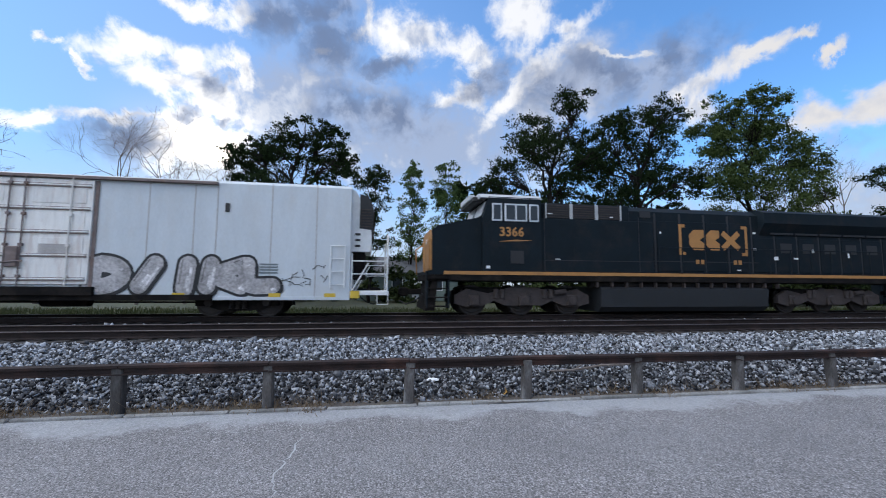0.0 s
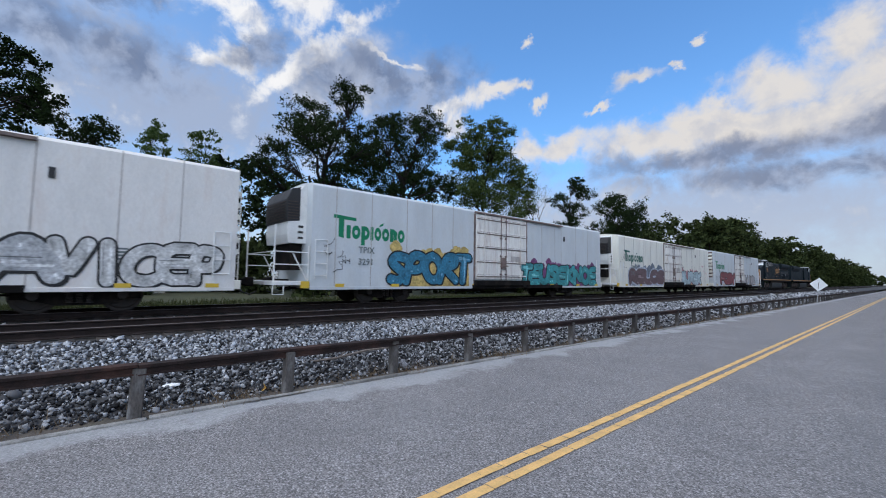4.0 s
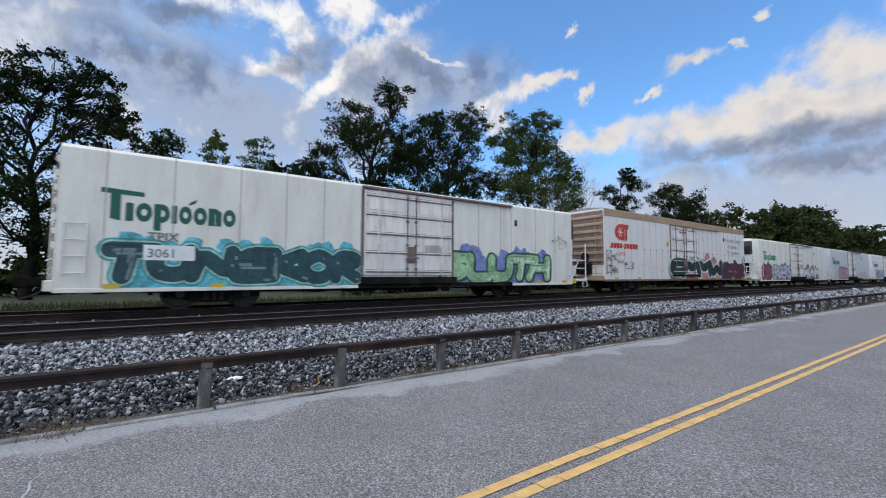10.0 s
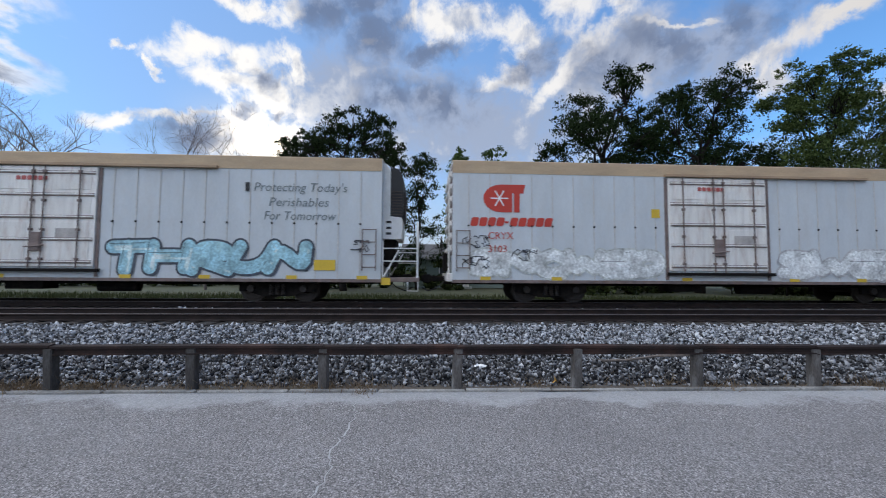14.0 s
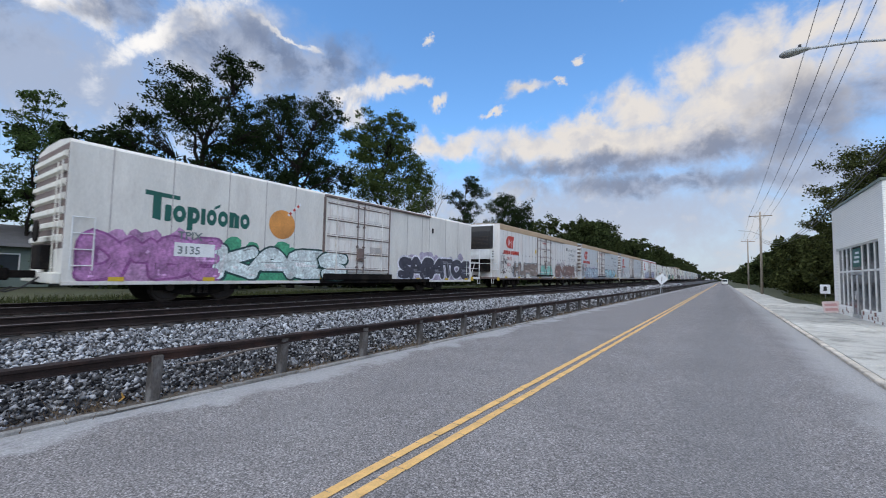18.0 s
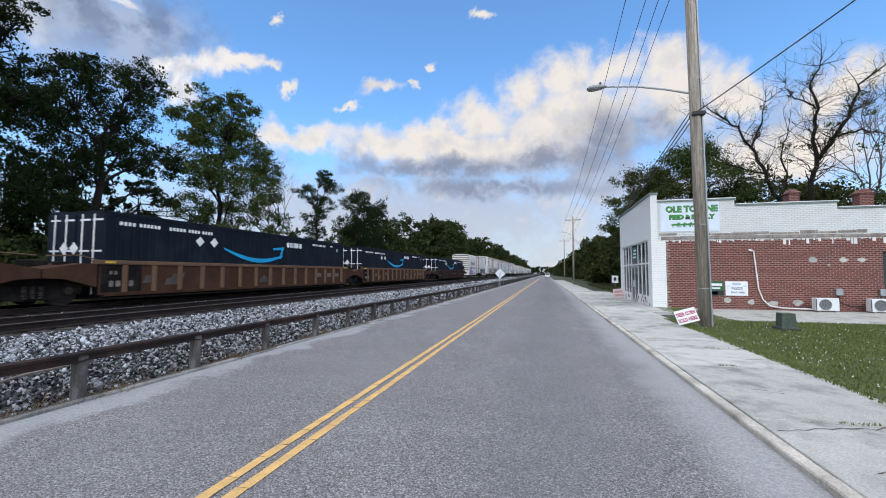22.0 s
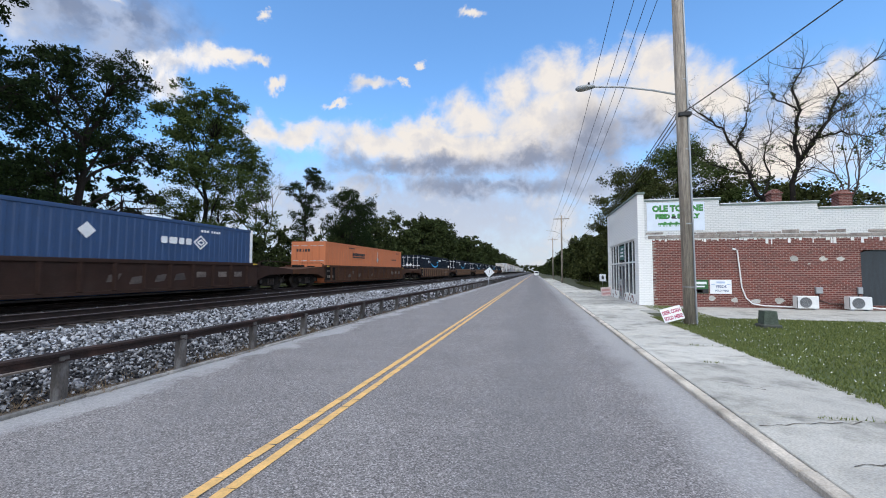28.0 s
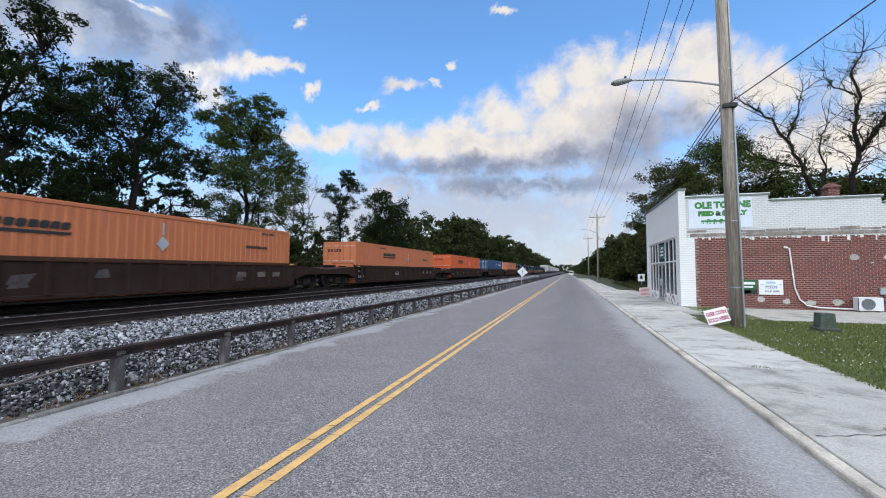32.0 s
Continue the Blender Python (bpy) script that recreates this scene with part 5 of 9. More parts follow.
clamp = Geo().box(-0.2, 0.18, -0.2, 0.2, 6.68, 6.82, 0.02)
part("cable_clamp", clamp, BLACK, mp)

# ---- small signs ----
sg = thing("yard_sign", "white yard sign with red lettering leaning against the utility pole", "sign", at=pose(4.27, 14.02, 0.06) @ Euler((radians(-14), radians(-17), 0)).to_matrix().to_4x4())
part("panel", Geo().box(-0.3, 0.3, -0.006, 0.006, 0.12, 0.55, 0.002), DECAL_WHITE, sg)
red = paint("sign_red_ink", (0.38, 0.015, 0.08))
for s, z in (("DEER CORN", 0.36), ("SOLD HERE", 0.18)):
    vs, fs, wd = lettering(s, 0.15, bold=0.006)
    part("lettering", Geo().add([(-0.27 + p[0] * 0.54 / wd, -0.0095, z + p[1] * 1.05) for p in vs], fs), red, sg)
part("wire_leg", Geo().cyl((-0.2, 0.0, -0.1), (-0.2, 0.0, 0.5), 0.005, n=5).cyl((0.2, 0.0, -0.02), (0.2, 0.0, 0.5), 0.005, n=5), GALV, sg)
s2 = thing("yard_sign", "faded pink and white board leaning by the shop front", "sign", at=pose(4.75, 29.6, 0.06, -8, -6, 0))
part("panel", Geo().box(-0.33, 0.33, -0.01, 0.01, 0.02, 0.62, 0.004), mat("faded_pink", (0.72, 0.58, 0.56), 0.7, var=0.1, bump=0), s2)
part("printed_bar", Geo().box(-0.25, 0.25, -0.014, -0.0105, 0.36, 0.5).box(-0.25, 0.25, -0.014, -0.0105, 0.12, 0.26), paint("faded_red_print", (0.58, 0.32, 0.31)), s2)
s3 = thing("small_sign", "small white square sign with dark mark on a thin post", "sign", at=pose(7.0, 46.0, 0))
part("panel", Geo().box(-0.32, 0.32, -0.012, 0.0, 0.75, 1.5, 0.004), DECAL_WHITE, s3)
part("mark", Geo().prism([(-0.12, 0.98), (0.12, 0.98), (0.1, 1.3), (0, 1.38), (-0.1, 1.3)], "y", -0.016, -0.0125), BLACK, s3)
part("post", Geo().cyl((0, 0.02, -0.1), (0, 0.02, 1.4), 0.025, n=6), GALV, s3)
dm = thing("diamond_sign", "blank white diamond sign beside the guard rail", "road sign", at=pose(-5.75, 51.0, 0, 0, 6, 0))
part("plate", Geo().prism([(0, 1.05), (0.64, 1.69), (0, 2.33), (-0.64, 1.69)], "y", -0.012, 0.0), mat("bare_aluminium_sign", (0.70, 0.72, 0.74), 0.5, 0.2, var=0.06, bump=0.0), dm)
part("bracket", Geo().box(-0.02, 0.02, -0.022, -0.012, 1.3, 1.95), BLACK, dm)
part("post", Geo().box(-0.04, 0.04, 0.0, 0.06, -0.2, 2.1), GALV, dm)
van = thing("van", "distant white van on the road", "van", at=pose(0.6, 190, 0))
part("body", Geo().box(-0.95, 0.95, -2.4, 2.4, 0.35, 2.2, 0.15), WHITE, van)
part("windscreen", Geo().box(-0.8, 0.8, -2.43, -2.39, 1.3, 2.0), DARK_GLASS, van)
for x in (-0.8, 0.8):
    for y in (-1.6, 1.6):
        part("wheel", Geo().cyl((x - 0.12, y, 0.34), (x + 0.12, y, 0.34), 0.34, n=14), BLACK, van)
    part("headlight", Geo().box(x - 0.18, x + 0.18, -2.46, -2.4, 0.75, 0.95), UNIT_WHITE, van)
# litter by the guard rail
bm_ = bmesh.new()
bmesh.ops.create_icosphere(bm_, subdivisions=2, radius=0.09)
rs = np.random.RandomState(40)
for q in bm_.verts:
    q.co *= rs.uniform(0.6, 1.3)
    q.co.y, q.co.z = q.co.y * 1.5, max(-0.02, q.co.z * 0.55)
bag = bpy.data.meshes.new("plastic_bag")
bm_.to_mesh(bag)
bm_.free()
bag.materials.append(DECAL_WHITE)
lit = tagged(new("plastic_bag", bag), "crumpled white plastic bag on the ballast", "litter")
lit.matrix_basis = pose(-6.75, 0.98, 0.12) @ Matrix.Diagonal((0.8, 0.85, 0.7, 1))
lf = solid("dry_leaf", Geo().add([(0, 0, 0.02), (0.07, 0.04, 0.05), (0.12, 0, 0.09), (0.05, -0.06, 0.06), (-0.03, 0.05, 0.08)], [(0, 1, 2, 3), (0, 4, 1)]), mat("dead_leaf", (0.42, 0.24, 0.05), 0.8, bump=0.0), "yellow-brown dry leaf on the ballast", "leaf")
lf.matrix_basis = pose(-6.12, 2.02, 0.04, 50, 20, 0)
sk = solid("dead_branch", Geo().tube([(0, 0, 0.02), (0.25, 0.5, 0.07), (0.4, 1.0, 0.16), (0.62, 1.4, 0.2)], 0.022).tube([(0.25, 0.5, 0.07), (0.15, 0.8, 0.16)], 0.012), GREY_BARK, "pale dead branch lying on the ballast", "branch")
sk.matrix_basis = pose(-7.0, 2.95, 0.13, 0, 0, 8)
# ---- trees ----
def limb(g, a, b, r0, r1, rs, n=4, sides=6, wob=0.08):
    a, b = np.array(a, float), np.array(b, float)
    ln = np.linalg.norm(b - a)
    pts = [a + (b - a) * i / n + (rs.normal(0, wob * ln, 3) * (0 < i < n)) + np.array([0, 0, 0.10 * ln * math.sin(math.pi * i / n)]) for i in range(n + 1)]
    g.tube(pts, [r0 + (r1 - r0) * i / n for i in range(n + 1)], sides)
    return pts


def leaf_mesh(name, centres, sizes, rs, leaf, ma, per, flat=0.8, sub=5):
    """Small rough diamonds in uneven sprays round the clump centres."""
    k0 = len(centres) * sub
    d = rs.normal(0, 1, (k0, 3))
    d /= np.linalg.norm(d, axis=1)[:, None]
    s0 = np.repeat(sizes, sub)
    c0 = np.repeat(centres, sub, 0) + d * (s0 * rs.uniform(0.25, 1.05, k0))[:, None] * np.array([1, 1, flat])
    n = max(1, per // sub)
    k = k0 * n
    c, s = np.repeat(c0, n, 0), np.repeat(s0 * rs.uniform(0.2, 0.46, k0), n)
    p = c + rs.normal(0, 1, (k, 3)) * (s * 0.75)[:, None] * np.array([1, 1, 0.7])
    a = rs.normal(0, 1, (k, 3))
    a /= np.linalg.norm(a, axis=1)[:, None]
    b = np.cross(a, rs.normal(0, 1, (k, 3)))
    b /= np.linalg.norm(b, axis=1)[:, None]
    z = leaf * rs.lognormal(0, 0.3, k)[:, None]
    a, b = a * z, b * z * 0.62
    v = np.stack([p - a, p + b, p + a, p - b], 1).reshape(-1, 3)
    return from_arrays(name, v, np.arange(4 * k).reshape(-1, 4), ma)


def tree(x, y, h, w, label, base=0.3, clumps=40, per=190, leaf=0.17, ma=None, bark=None, seed=1, tr=0.0, crown=0.16, top=0.8, group="trees behind the tracks", z0=0.2, lower=0.1):
    rs = np.random.RandomState(seed)
    t = thing("tree", label, "tree", group, pose(x, y, z0))
    g = Geo()
    tr = tr or h * 0.018
    top_p = limb(g, (0, 0, -0.4), (rs.normal(0, 0.04) * h, rs.normal(0, 0.04) * h, h * 0.8), tr, tr * 0.25, rs, 7, 9, 0.012)
    cs, ss = [], []
    for i in range(clumps):
        u = base + (1 - base) * ((i + rs.rand()) / clumps) ** 0.9
        prof = math.sin(math.pi * (lower + (top - lower + 0.12) * (u - base) / (1 - base))) ** 0.75
        a = i * 2.399 + rs.normal(0, 0.5)
        rad = w / 2 * prof * (rs.rand() ** 0.45) * 0.92
        c = np.array([rad * math.cos(a), rad * math.sin(a), u * h * 0.96])
        cs.append(c)
        ss.append(w * crown * rs.uniform(0.5, 1.2))
        f = min(0.97, max(0.18, u - 0.22 - 0.1 * rs.rand())) / 0.8
        k = min(len(top_p) - 1, max(1, int(f * (len(top_p) - 1))))
        pts = limb(g, top_p[k], c, tr * 0.34 * (1.2 - u), tr * 0.05, rs, 4, 5)
        for _ in range(2):
            e = c + rs.normal(0, 1, 3) * w * crown * 0.7
            limb(g, pts[2], e, tr * 0.08, 0.012, rs, 3, 4)
    part("trunk", g, bark or BARK_BACKLIT, t, "forked trunk and limbs", smooth=True)
    part("crown", leaf_mesh("crown", np.array(cs), np.array(ss), rs, leaf * 0.62, ma or LEAF_BACKLIT, int(per * 2.3), 0.62, 8), ma, t)
    return t


def bare_tree(x, y, h, label, seed, spread=0.55, r=0.2, depth=6, bark=None, group="bare trees", z0=0.2, first=0.32, vines=0):
    rs = np.random.RandomState(seed)
    t = thing("bare_tree", label, "tree", group, pose(x, y, z0))
    g = Geo()
    tips = []

    def grow(p, d, ln, rad, k):
        n = 3 if k > 1 else 2
        q = np.array(p)
        for i in range(n):
            d = d + rs.normal(0, 0.16, 3)
            d[2] += 0.05
            d /= np.linalg.norm(d)
            e = q + d * ln / n
            g.cyl(q, e, rad * (1 - 0.25 * i / n), rad * (1 - 0.25 * (i + 1) / n), 6 if k > 3 else 4, False)
            if k <= depth - 1:
                tips.append(e)
            q = e
        if k == 0:
            return
        kids = 2 if rs.rand() < 0.55 else 3
        for j in range(kids):
            s = rs.normal(0, spread, 3)
            s[2] *= 0.6
            grow(q, (d + s) / np.linalg.norm(d + s), ln * rs.uniform(0.62, 0.86), rad * rs.uniform(0.52, 0.72), k - 1)

    grow((0, 0, -0.3), np.array([0.0, 0.0, 1.0]), h * first, r, depth)
    part("trunk", g, bark or GREY_BARK, t, "bare forked trunk and twigs", smooth=True)
    if vines:
        tips = np.array(tips)
        sel = tips[rs.choice(len(tips), min(vines, len(tips)), False)]
        part("vine_leaves", leaf_mesh("vine_leaves", sel, np.full(len(sel), 0.5), rs, 0.08, LEAF_MID, 50), LEAF_MID, t)
    return t


def gnarled_tree(x, y, label, limbs, seed):
    """Heavy twisting limbs along given lines, each set with fine upright twigs and some ivy."""
    rs = np.random.RandomState(seed)
    t = thing("bare_tree", label, "tree", "trees behind the store", pose(x, y, 0))
    g, ivy = Geo(), []

    def shoot(p, d, ln, rad, k):
        q = np.array(p, float)
        for i in range(3):
            d = d + rs.normal(0, 0.2, 3)
            d /= np.linalg.norm(d)
            e = q + d * ln / 3
            g.cyl(q, e, rad * (1 - 0.2 * i), rad * (1 - 0.2 * (i + 1)), 4, False)
            q = e
            if k and rs.rand() < 0.75:
                s = d + rs.normal(0, 0.55, 3)
                s[2] += 0.15
                shoot(q, s / np.linalg.norm(s), ln * rs.uniform(0.45, 0.75), rad * 0.5, k - 1)

    for pts, r0, r1 in limbs:
        fine = []
        for a, b in zip(pts, pts[1:]):
            for u in (0, 0.25, 0.5, 0.75):
                fine.append(np.array(a) + (np.array(b) - np.array(a)) * u + rs.normal(0, 0.07, 3))
        fine.append(np.array(pts[-1], float))
        n = len(fine) - 1
        g.tube(fine, [0.72 * (r0 + (r1 - r0) * i / n) for i in range(n + 1)], 8)
        for i in range(n):
            ra = r0 + (r1 - r0) * i / n
            if fine[i][2] > 6 and rs.rand() < 0.5:
                ivy.append(fine[i])
            if fine[i][2] > 9:
                for _ in range(2):
                    s = rs.normal(0, 0.8, 3)
                    s[2] = abs(s[2]) + 0.25
                    shoot(fine[i], s / np.linalg.norm(s), rs.uniform(0.8, 2.0), max(0.022, ra * 0.22), 3)
        for _ in range(5):
            s = fine[-1] - fine[-2] + rs.normal(0, 0.35, 3)
            shoot(fine[-1], s / np.linalg.norm(s), rs.uniform(1.2, 2.2), r1 * 0.7, 3)
    part("trunk", g, BARK_BACKLIT, t, "twisting bare limbs and fine twigs", smooth=True)
    part("ivy", leaf_mesh("ivy", np.array(ivy), np.full(len(ivy), 0.34), rs, 0.045, LEAF_OLIVE, 110), LEAF_MID, t)
    return t


def lobed_tree(x, y, label, lobes, ma, seed, per=760, leaf=0.072, tr=0.3, fork=0.35, bark=None, bare=(), group="trees behind the tracks"):
    """A tree whose crown is made of separate boughs: each lobe is (y, z, half width, half height)."""
    rs = np.random.RandomState(seed)
    t = thing("tree", label, "tree", group, pose(x, y, 0.2))
    g = Geo()
    top = max(q[1] for q in lobes)
    mid = sum(q[0] for q in lobes) / len(lobes) - y
    stem = limb(g, (0, 0, -0.5), (rs.normal(0, 0.3), mid * 0.5, top * 0.62), tr * 0.9, tr * 0.3, rs, 8, 9, 0.012)
    cs, ss, ns = [], [], []
    for ly, lz, ry, rz in lobes:
        c = np.array([rs.normal(0, 0.9), ly - y, lz - 0.2])
        k = min(8, max(2, int(8 * max(fork, (lz - 2.6 - 0.6 * ry) / (top * 0.62)))))
        pts = limb(g, stem[k], c, tr * 0.3, tr * 0.08, rs, 5, 6, 0.06)
        n = max(12, int(12 * math.sqrt(ry * rz) + 6))
        rx = (ry + rz) / 2
        for i in range(n):
            d = rs.normal(0, 1, 3)
            d /= np.linalg.norm(d)
            e = c + d * np.array([rx, ry, rz]) * rs.uniform(0.3, 1.0) ** 0.6
            cs.append(e)
            ss.append(rx * rs.uniform(0.26, 0.48))
            if i % 2:
                limb(g, pts[3], e, tr * 0.11, 0.012, rs, 3, 4)
        ns.append(n)
    for by, bz, r0 in bare:
        pts = limb(g, stem[3], (rs.normal(0, 0.8), by - y, bz - 0.2), r0, 0.03, rs, 6, 6, 0.06)
        for p in pts[2:]:
            for _ in range(3):
                limb(g, p, p + rs.normal(0, 1, 3) * np.array([0.6, 1.1, 0.9]), r0 * 0.3, 0.01, rs, 3, 4)
    area = sum(q[2] * q[3] for q in lobes)
    each = int(per * area / len(cs) * 1.35)
    part("trunk", g, bark or BARK_BACKLIT, t, "forked trunk and limbs", smooth=True)
    part("crown", leaf_mesh("crown", np.array(cs), np.array(ss), rs, leaf, ma, each, 0.72, 7), ma, t)
    return t


OAK_A = [(15.8, 16.6, 1.6, 1.3), (12.8, 14.4, 2.3, 1.5), (16.5, 14.4, 1.9, 1.4), (11.6, 12.3, 2.1, 1.6), (14.2, 11.5, 2.7, 1.9), (10.4, 10.4, 1.8, 1.4), (15.5, 9.7, 2.5, 1.4), (9.0, 9.2, 1.6, 0.9), (12.0, 8.0, 2.6, 1.4), (15.4, 6.8, 2.4, 1.6), (17.0, 11.8, 1.5, 1.2)]
OAK_B = [(24.2, 16.5, 2.2, 1.4), (20.8, 16.4, 1.6, 0.9), (19.5, 14.1, 2.3, 1.7), (22.5, 14.1, 2.7, 1.8), (18.3, 11.9, 2.0, 1.6), (21.2, 11.1, 3.2, 1.7), (24.5, 11.8, 2.4, 1.7), (26.4, 10.6, 1.8, 1.4), (19.4, 8.8, 2.4, 1.4), (18.2, 6.2, 2.2, 1.6), (25.6, 8.4, 1.4, 0.7)]
TALL_C = [(32.9, 17.8, 2.0, 1.1), (30.2, 17.5, 2.0, 1.0), (29.1, 15.8, 1.9, 1.3), (28.4, 13.7, 1.6, 1.5), (31.6, 15.3, 2.6, 1.6), (34.7, 15.3, 2.7, 1.8), (30.7, 12.5, 2.8, 2.0), (34.8, 12.7, 3.2, 2.3), (37.3, 13.1, 1.5, 1.6), (28.8, 10.3, 2.1, 1.7), (32.8, 10.1, 3.5, 1.8), (30.0, 7.4, 2.6, 1.5), (34.6, 7.6, 2.6, 1.5), (31.5, 5.0, 2.4, 1.3)]
BROAD_H = [(-5.6, 12.8, 2.2, 1.1), (-3.5, 12.5, 1.4, 1.1), (-7.5, 11.9, 1.5, 1.0), (-8.8, 10.8, 1.5, 1.0), (-6.7, 10.5, 2.3, 1.2), (-3.9, 10.4, 1.8, 1.3), (-9.3, 9.7, 1.3, 1.0), (-2.3, 10.1, 1.0, 1.1), (-7.6, 8.2, 2.2, 1.2), (-3.9, 8.0, 2.2, 1.2), (-6.0, 6.2, 2.6, 1.4), (-8.6, 5.6, 2.0, 1.3), (-3.4, 5.4, 2.2, 1.4), (-6.4, 3.6, 3.0, 1.4), (-3.4, 2.9, 2.4, 1.3)]
lobed_tree(-30, 13.6, "large backlit-dark oak with open crown behind the tracks", OAK_A, LEAF_BACKLIT, 5, 900, tr=0.42)
lobed_tree(-30.5, 21.4, "large backlit-dark oak with heavy boughs and bare lower limbs", OAK_B, LEAF_BACKLIT, 8, 1050, tr=0.42, bare=((26.5, 6.6, 0.11), (27.4, 7.6, 0.10), (25.0, 5.4, 0.09), (28.6, 6.0, 0.08)))
lobed_tree(-30, 32.0, "tall upright green tree behind the tracks", TALL_C, LEAF_MID, 13, 980, tr=0.3)
lobed_tree(-29.5, 39.6, "smaller thin-leaved green tree behind the tracks", [(38.8, 12.4, 1.6, 1.0), (40.4, 10.6, 1.5, 1.1), (38.6, 9.4, 1.8, 1.2), (40.0, 7.4, 1.7, 1.2), (38.6, 5.6, 1.8, 1.3)], LEAF_MID, 14, 760, tr=0.18)
lobed_tree(-30, -5.6, "broad rounded backlit-dark green tree behind the tracks", BROAD_H, LEAF_BACKLIT, 21, 980, tr=0.32)
lobed_tree(-33, -0.4, "small backlit-dark green tree behind the tracks", [(-0.6, 10.7, 1.7, 0.9), (-0.3, 9.7, 1.4, 1.2), (0.2, 8.2, 1.6, 1.0), (-1.0, 7.4, 1.5, 0.9), (-0.2, 5.6, 1.8, 1.2), (0.2, 3.6, 2.0, 1.3)], LEAF_BACKLIT, 22, 700, tr=0.16)
lobed_tree(-38, 3.3, "slender light green young tree", [(3.5, 12.6, 0.6, 1.1), (3.4, 10.9, 1.0, 1.3), (3.4, 9.0, 1.3, 1.4), (3.2, 7.2, 1.5, 1.5), (3.2, 5.4, 1.6, 1.5), (3.3, 3.6, 1.5, 1.2)], LEAF_YOUNG, 31, 800, tr=0.14)
lobed_tree(-38, 6.6, "slender light green young tree", [(6.7, 12.5, 1.1, 0.9), (6.4, 10.7, 1.7, 1.2), (6.7, 8.9, 1.9, 1.3), (6.6, 7.2, 1.9, 1.4), (6.8, 5.2, 1.8, 1.3)], LEAF_YOUNG, 33, 620, tr=0.14)
lobed_tree(-29, 47.4, "narrow backlit-dark tree wrapped in ivy", [(47.0, 14.2, 1.3, 0.9), (49.4, 13.6, 2.2, 1.2), (46.6, 12.0, 1.8, 1.2), (48.4, 10.8, 1.9, 1.2), (47.0, 9.0, 1.8, 1.3), (47.6, 7.0, 1.7, 1.3), (47.2, 5.0, 1.9, 1.4)], LEAF_BACKLIT, 41, 900, tr=0.25)
lobed_tree(-29, 61.0, "rounded green tree at the edge of the wood", [(59.8, 14.0, 2.2, 1.1), (57.2, 12.2, 2.4, 1.4), (63.4, 12.8, 3.0, 1.5), (67.0, 11.4, 2.6, 1.4), (60.4, 11.0, 3.2, 1.8), (56.6, 9.0, 2.6, 1.6), (64.6, 9.6, 3.4, 1.8), (60.0, 7.4, 3.4, 1.8), (65.6, 6.6, 3.2, 1.8)], LEAF_BACKLIT, 43, 560, 0.085, tr=0.3)
bare_tree(-32, 42.8, 15.5, "pale leafless tree between green ones", 3, 0.42, 0.16, 7, first=0.3)
bare_tree(-31, -21.8, 13.6, "leafless grey tree against the evening sky", 7, 0.5, 0.2, 8)
bare_tree(-31, -29.5, 12.5, "leafless grey tree against the evening sky", 17, 0.5, 0.18, 7)
bare_tree(-30, -15.4, 11.8, "small leafless tree with pale twigs", 9, 0.5, 0.11, 7)
bare_tree(-31, -12.9, 11.8, "small leafless tree with pale twigs", 12, 0.5, 0.11, 7)
tree(15.4, 48.5, 15.6, 11.5, "broad green tree behind the brick store", 0.15, 75, 330, 0.13, LEAF_MID, seed=51, crown=0.135, group="trees behind the store")
tree(10.6, 46.0, 12.6, 9.4, "shaggy green tree beside the road", 0.05, 62, 330, 0.13, LEAF_OLIVE, seed=52, crown=0.16, group="trees behind the store")
gnarled_tree(19.6, 40, "gnarled leafless tree with ivy behind the brick store", [([(0, 0, -0.2), (-0.1, 0.1, 5.0), (-0.5, 0, 8.0), (-1.5, -0.2, 10.2), (-2.3, 0, 12.6), (-3.3, 0.3, 14.6), (-4.7, 0.2, 15.7), (-5.8, 0, 16.6)], 0.30, 0.05), ([(-2.3, 0, 12.6), (-1.3, 0.5, 14.6), (-1.0, 0.3, 16.6)], 0.13, 0.04), ([(-1.5, -0.2, 10.2), (-3.6, 0.8, 11.3), (-5.2, 1.0, 12.6)], 0.12, 0.03), ([(-0.5, 0, 8.0), (0.6, 0.8, 10.0), (0.4, 1.2, 12.2), (0.9, 1.0, 14.0)], 0.15, 0.04)], 4)
gnarled_tree(21.2, 40, "tall forked leafless tree with ivy behind the brick store", [([(0, 0, -0.2), (0.0, 0, 5.0), (0.1, 0, 9.1), (0.9, 0.1, 11.2), (0.6, 0, 13.4), (0.9, -0.2, 15.5), (0.5, 0, 17.7), (1.4, 0.2, 19.3)], 0.36, 0.06), ([(0.9, 0.1, 11.2), (2.2, 0.3, 13.2), (3.2, 0, 15.1), (4.1, 0.2, 17.4), (6.4, 0, 19.3)], 0.26, 0.06), ([(2.2, 0.3, 13.2), (4.3, 0.6, 13.6), (6.1, 0.5, 13.2), (7.8, 0.4, 14.0)], 0.13, 0.03), ([(0.9, -0.2, 15.5), (-0.6, 0.3, 16.8), (-1.0, 0.4, 18.2)], 0.1, 0.03), ([(3.2, 0, 15.1), (4.8, 0.6, 15.8), (6.2, 0.8, 16.8)], 0.1, 0.03)], 6)
bare_tree(27.5, 42, 15.0, "leafless tree with thin twigs behind the store", 37, 0.42, 0.16, 7, GREY_BARK, "trees behind the store", 0, 0.3, 40)


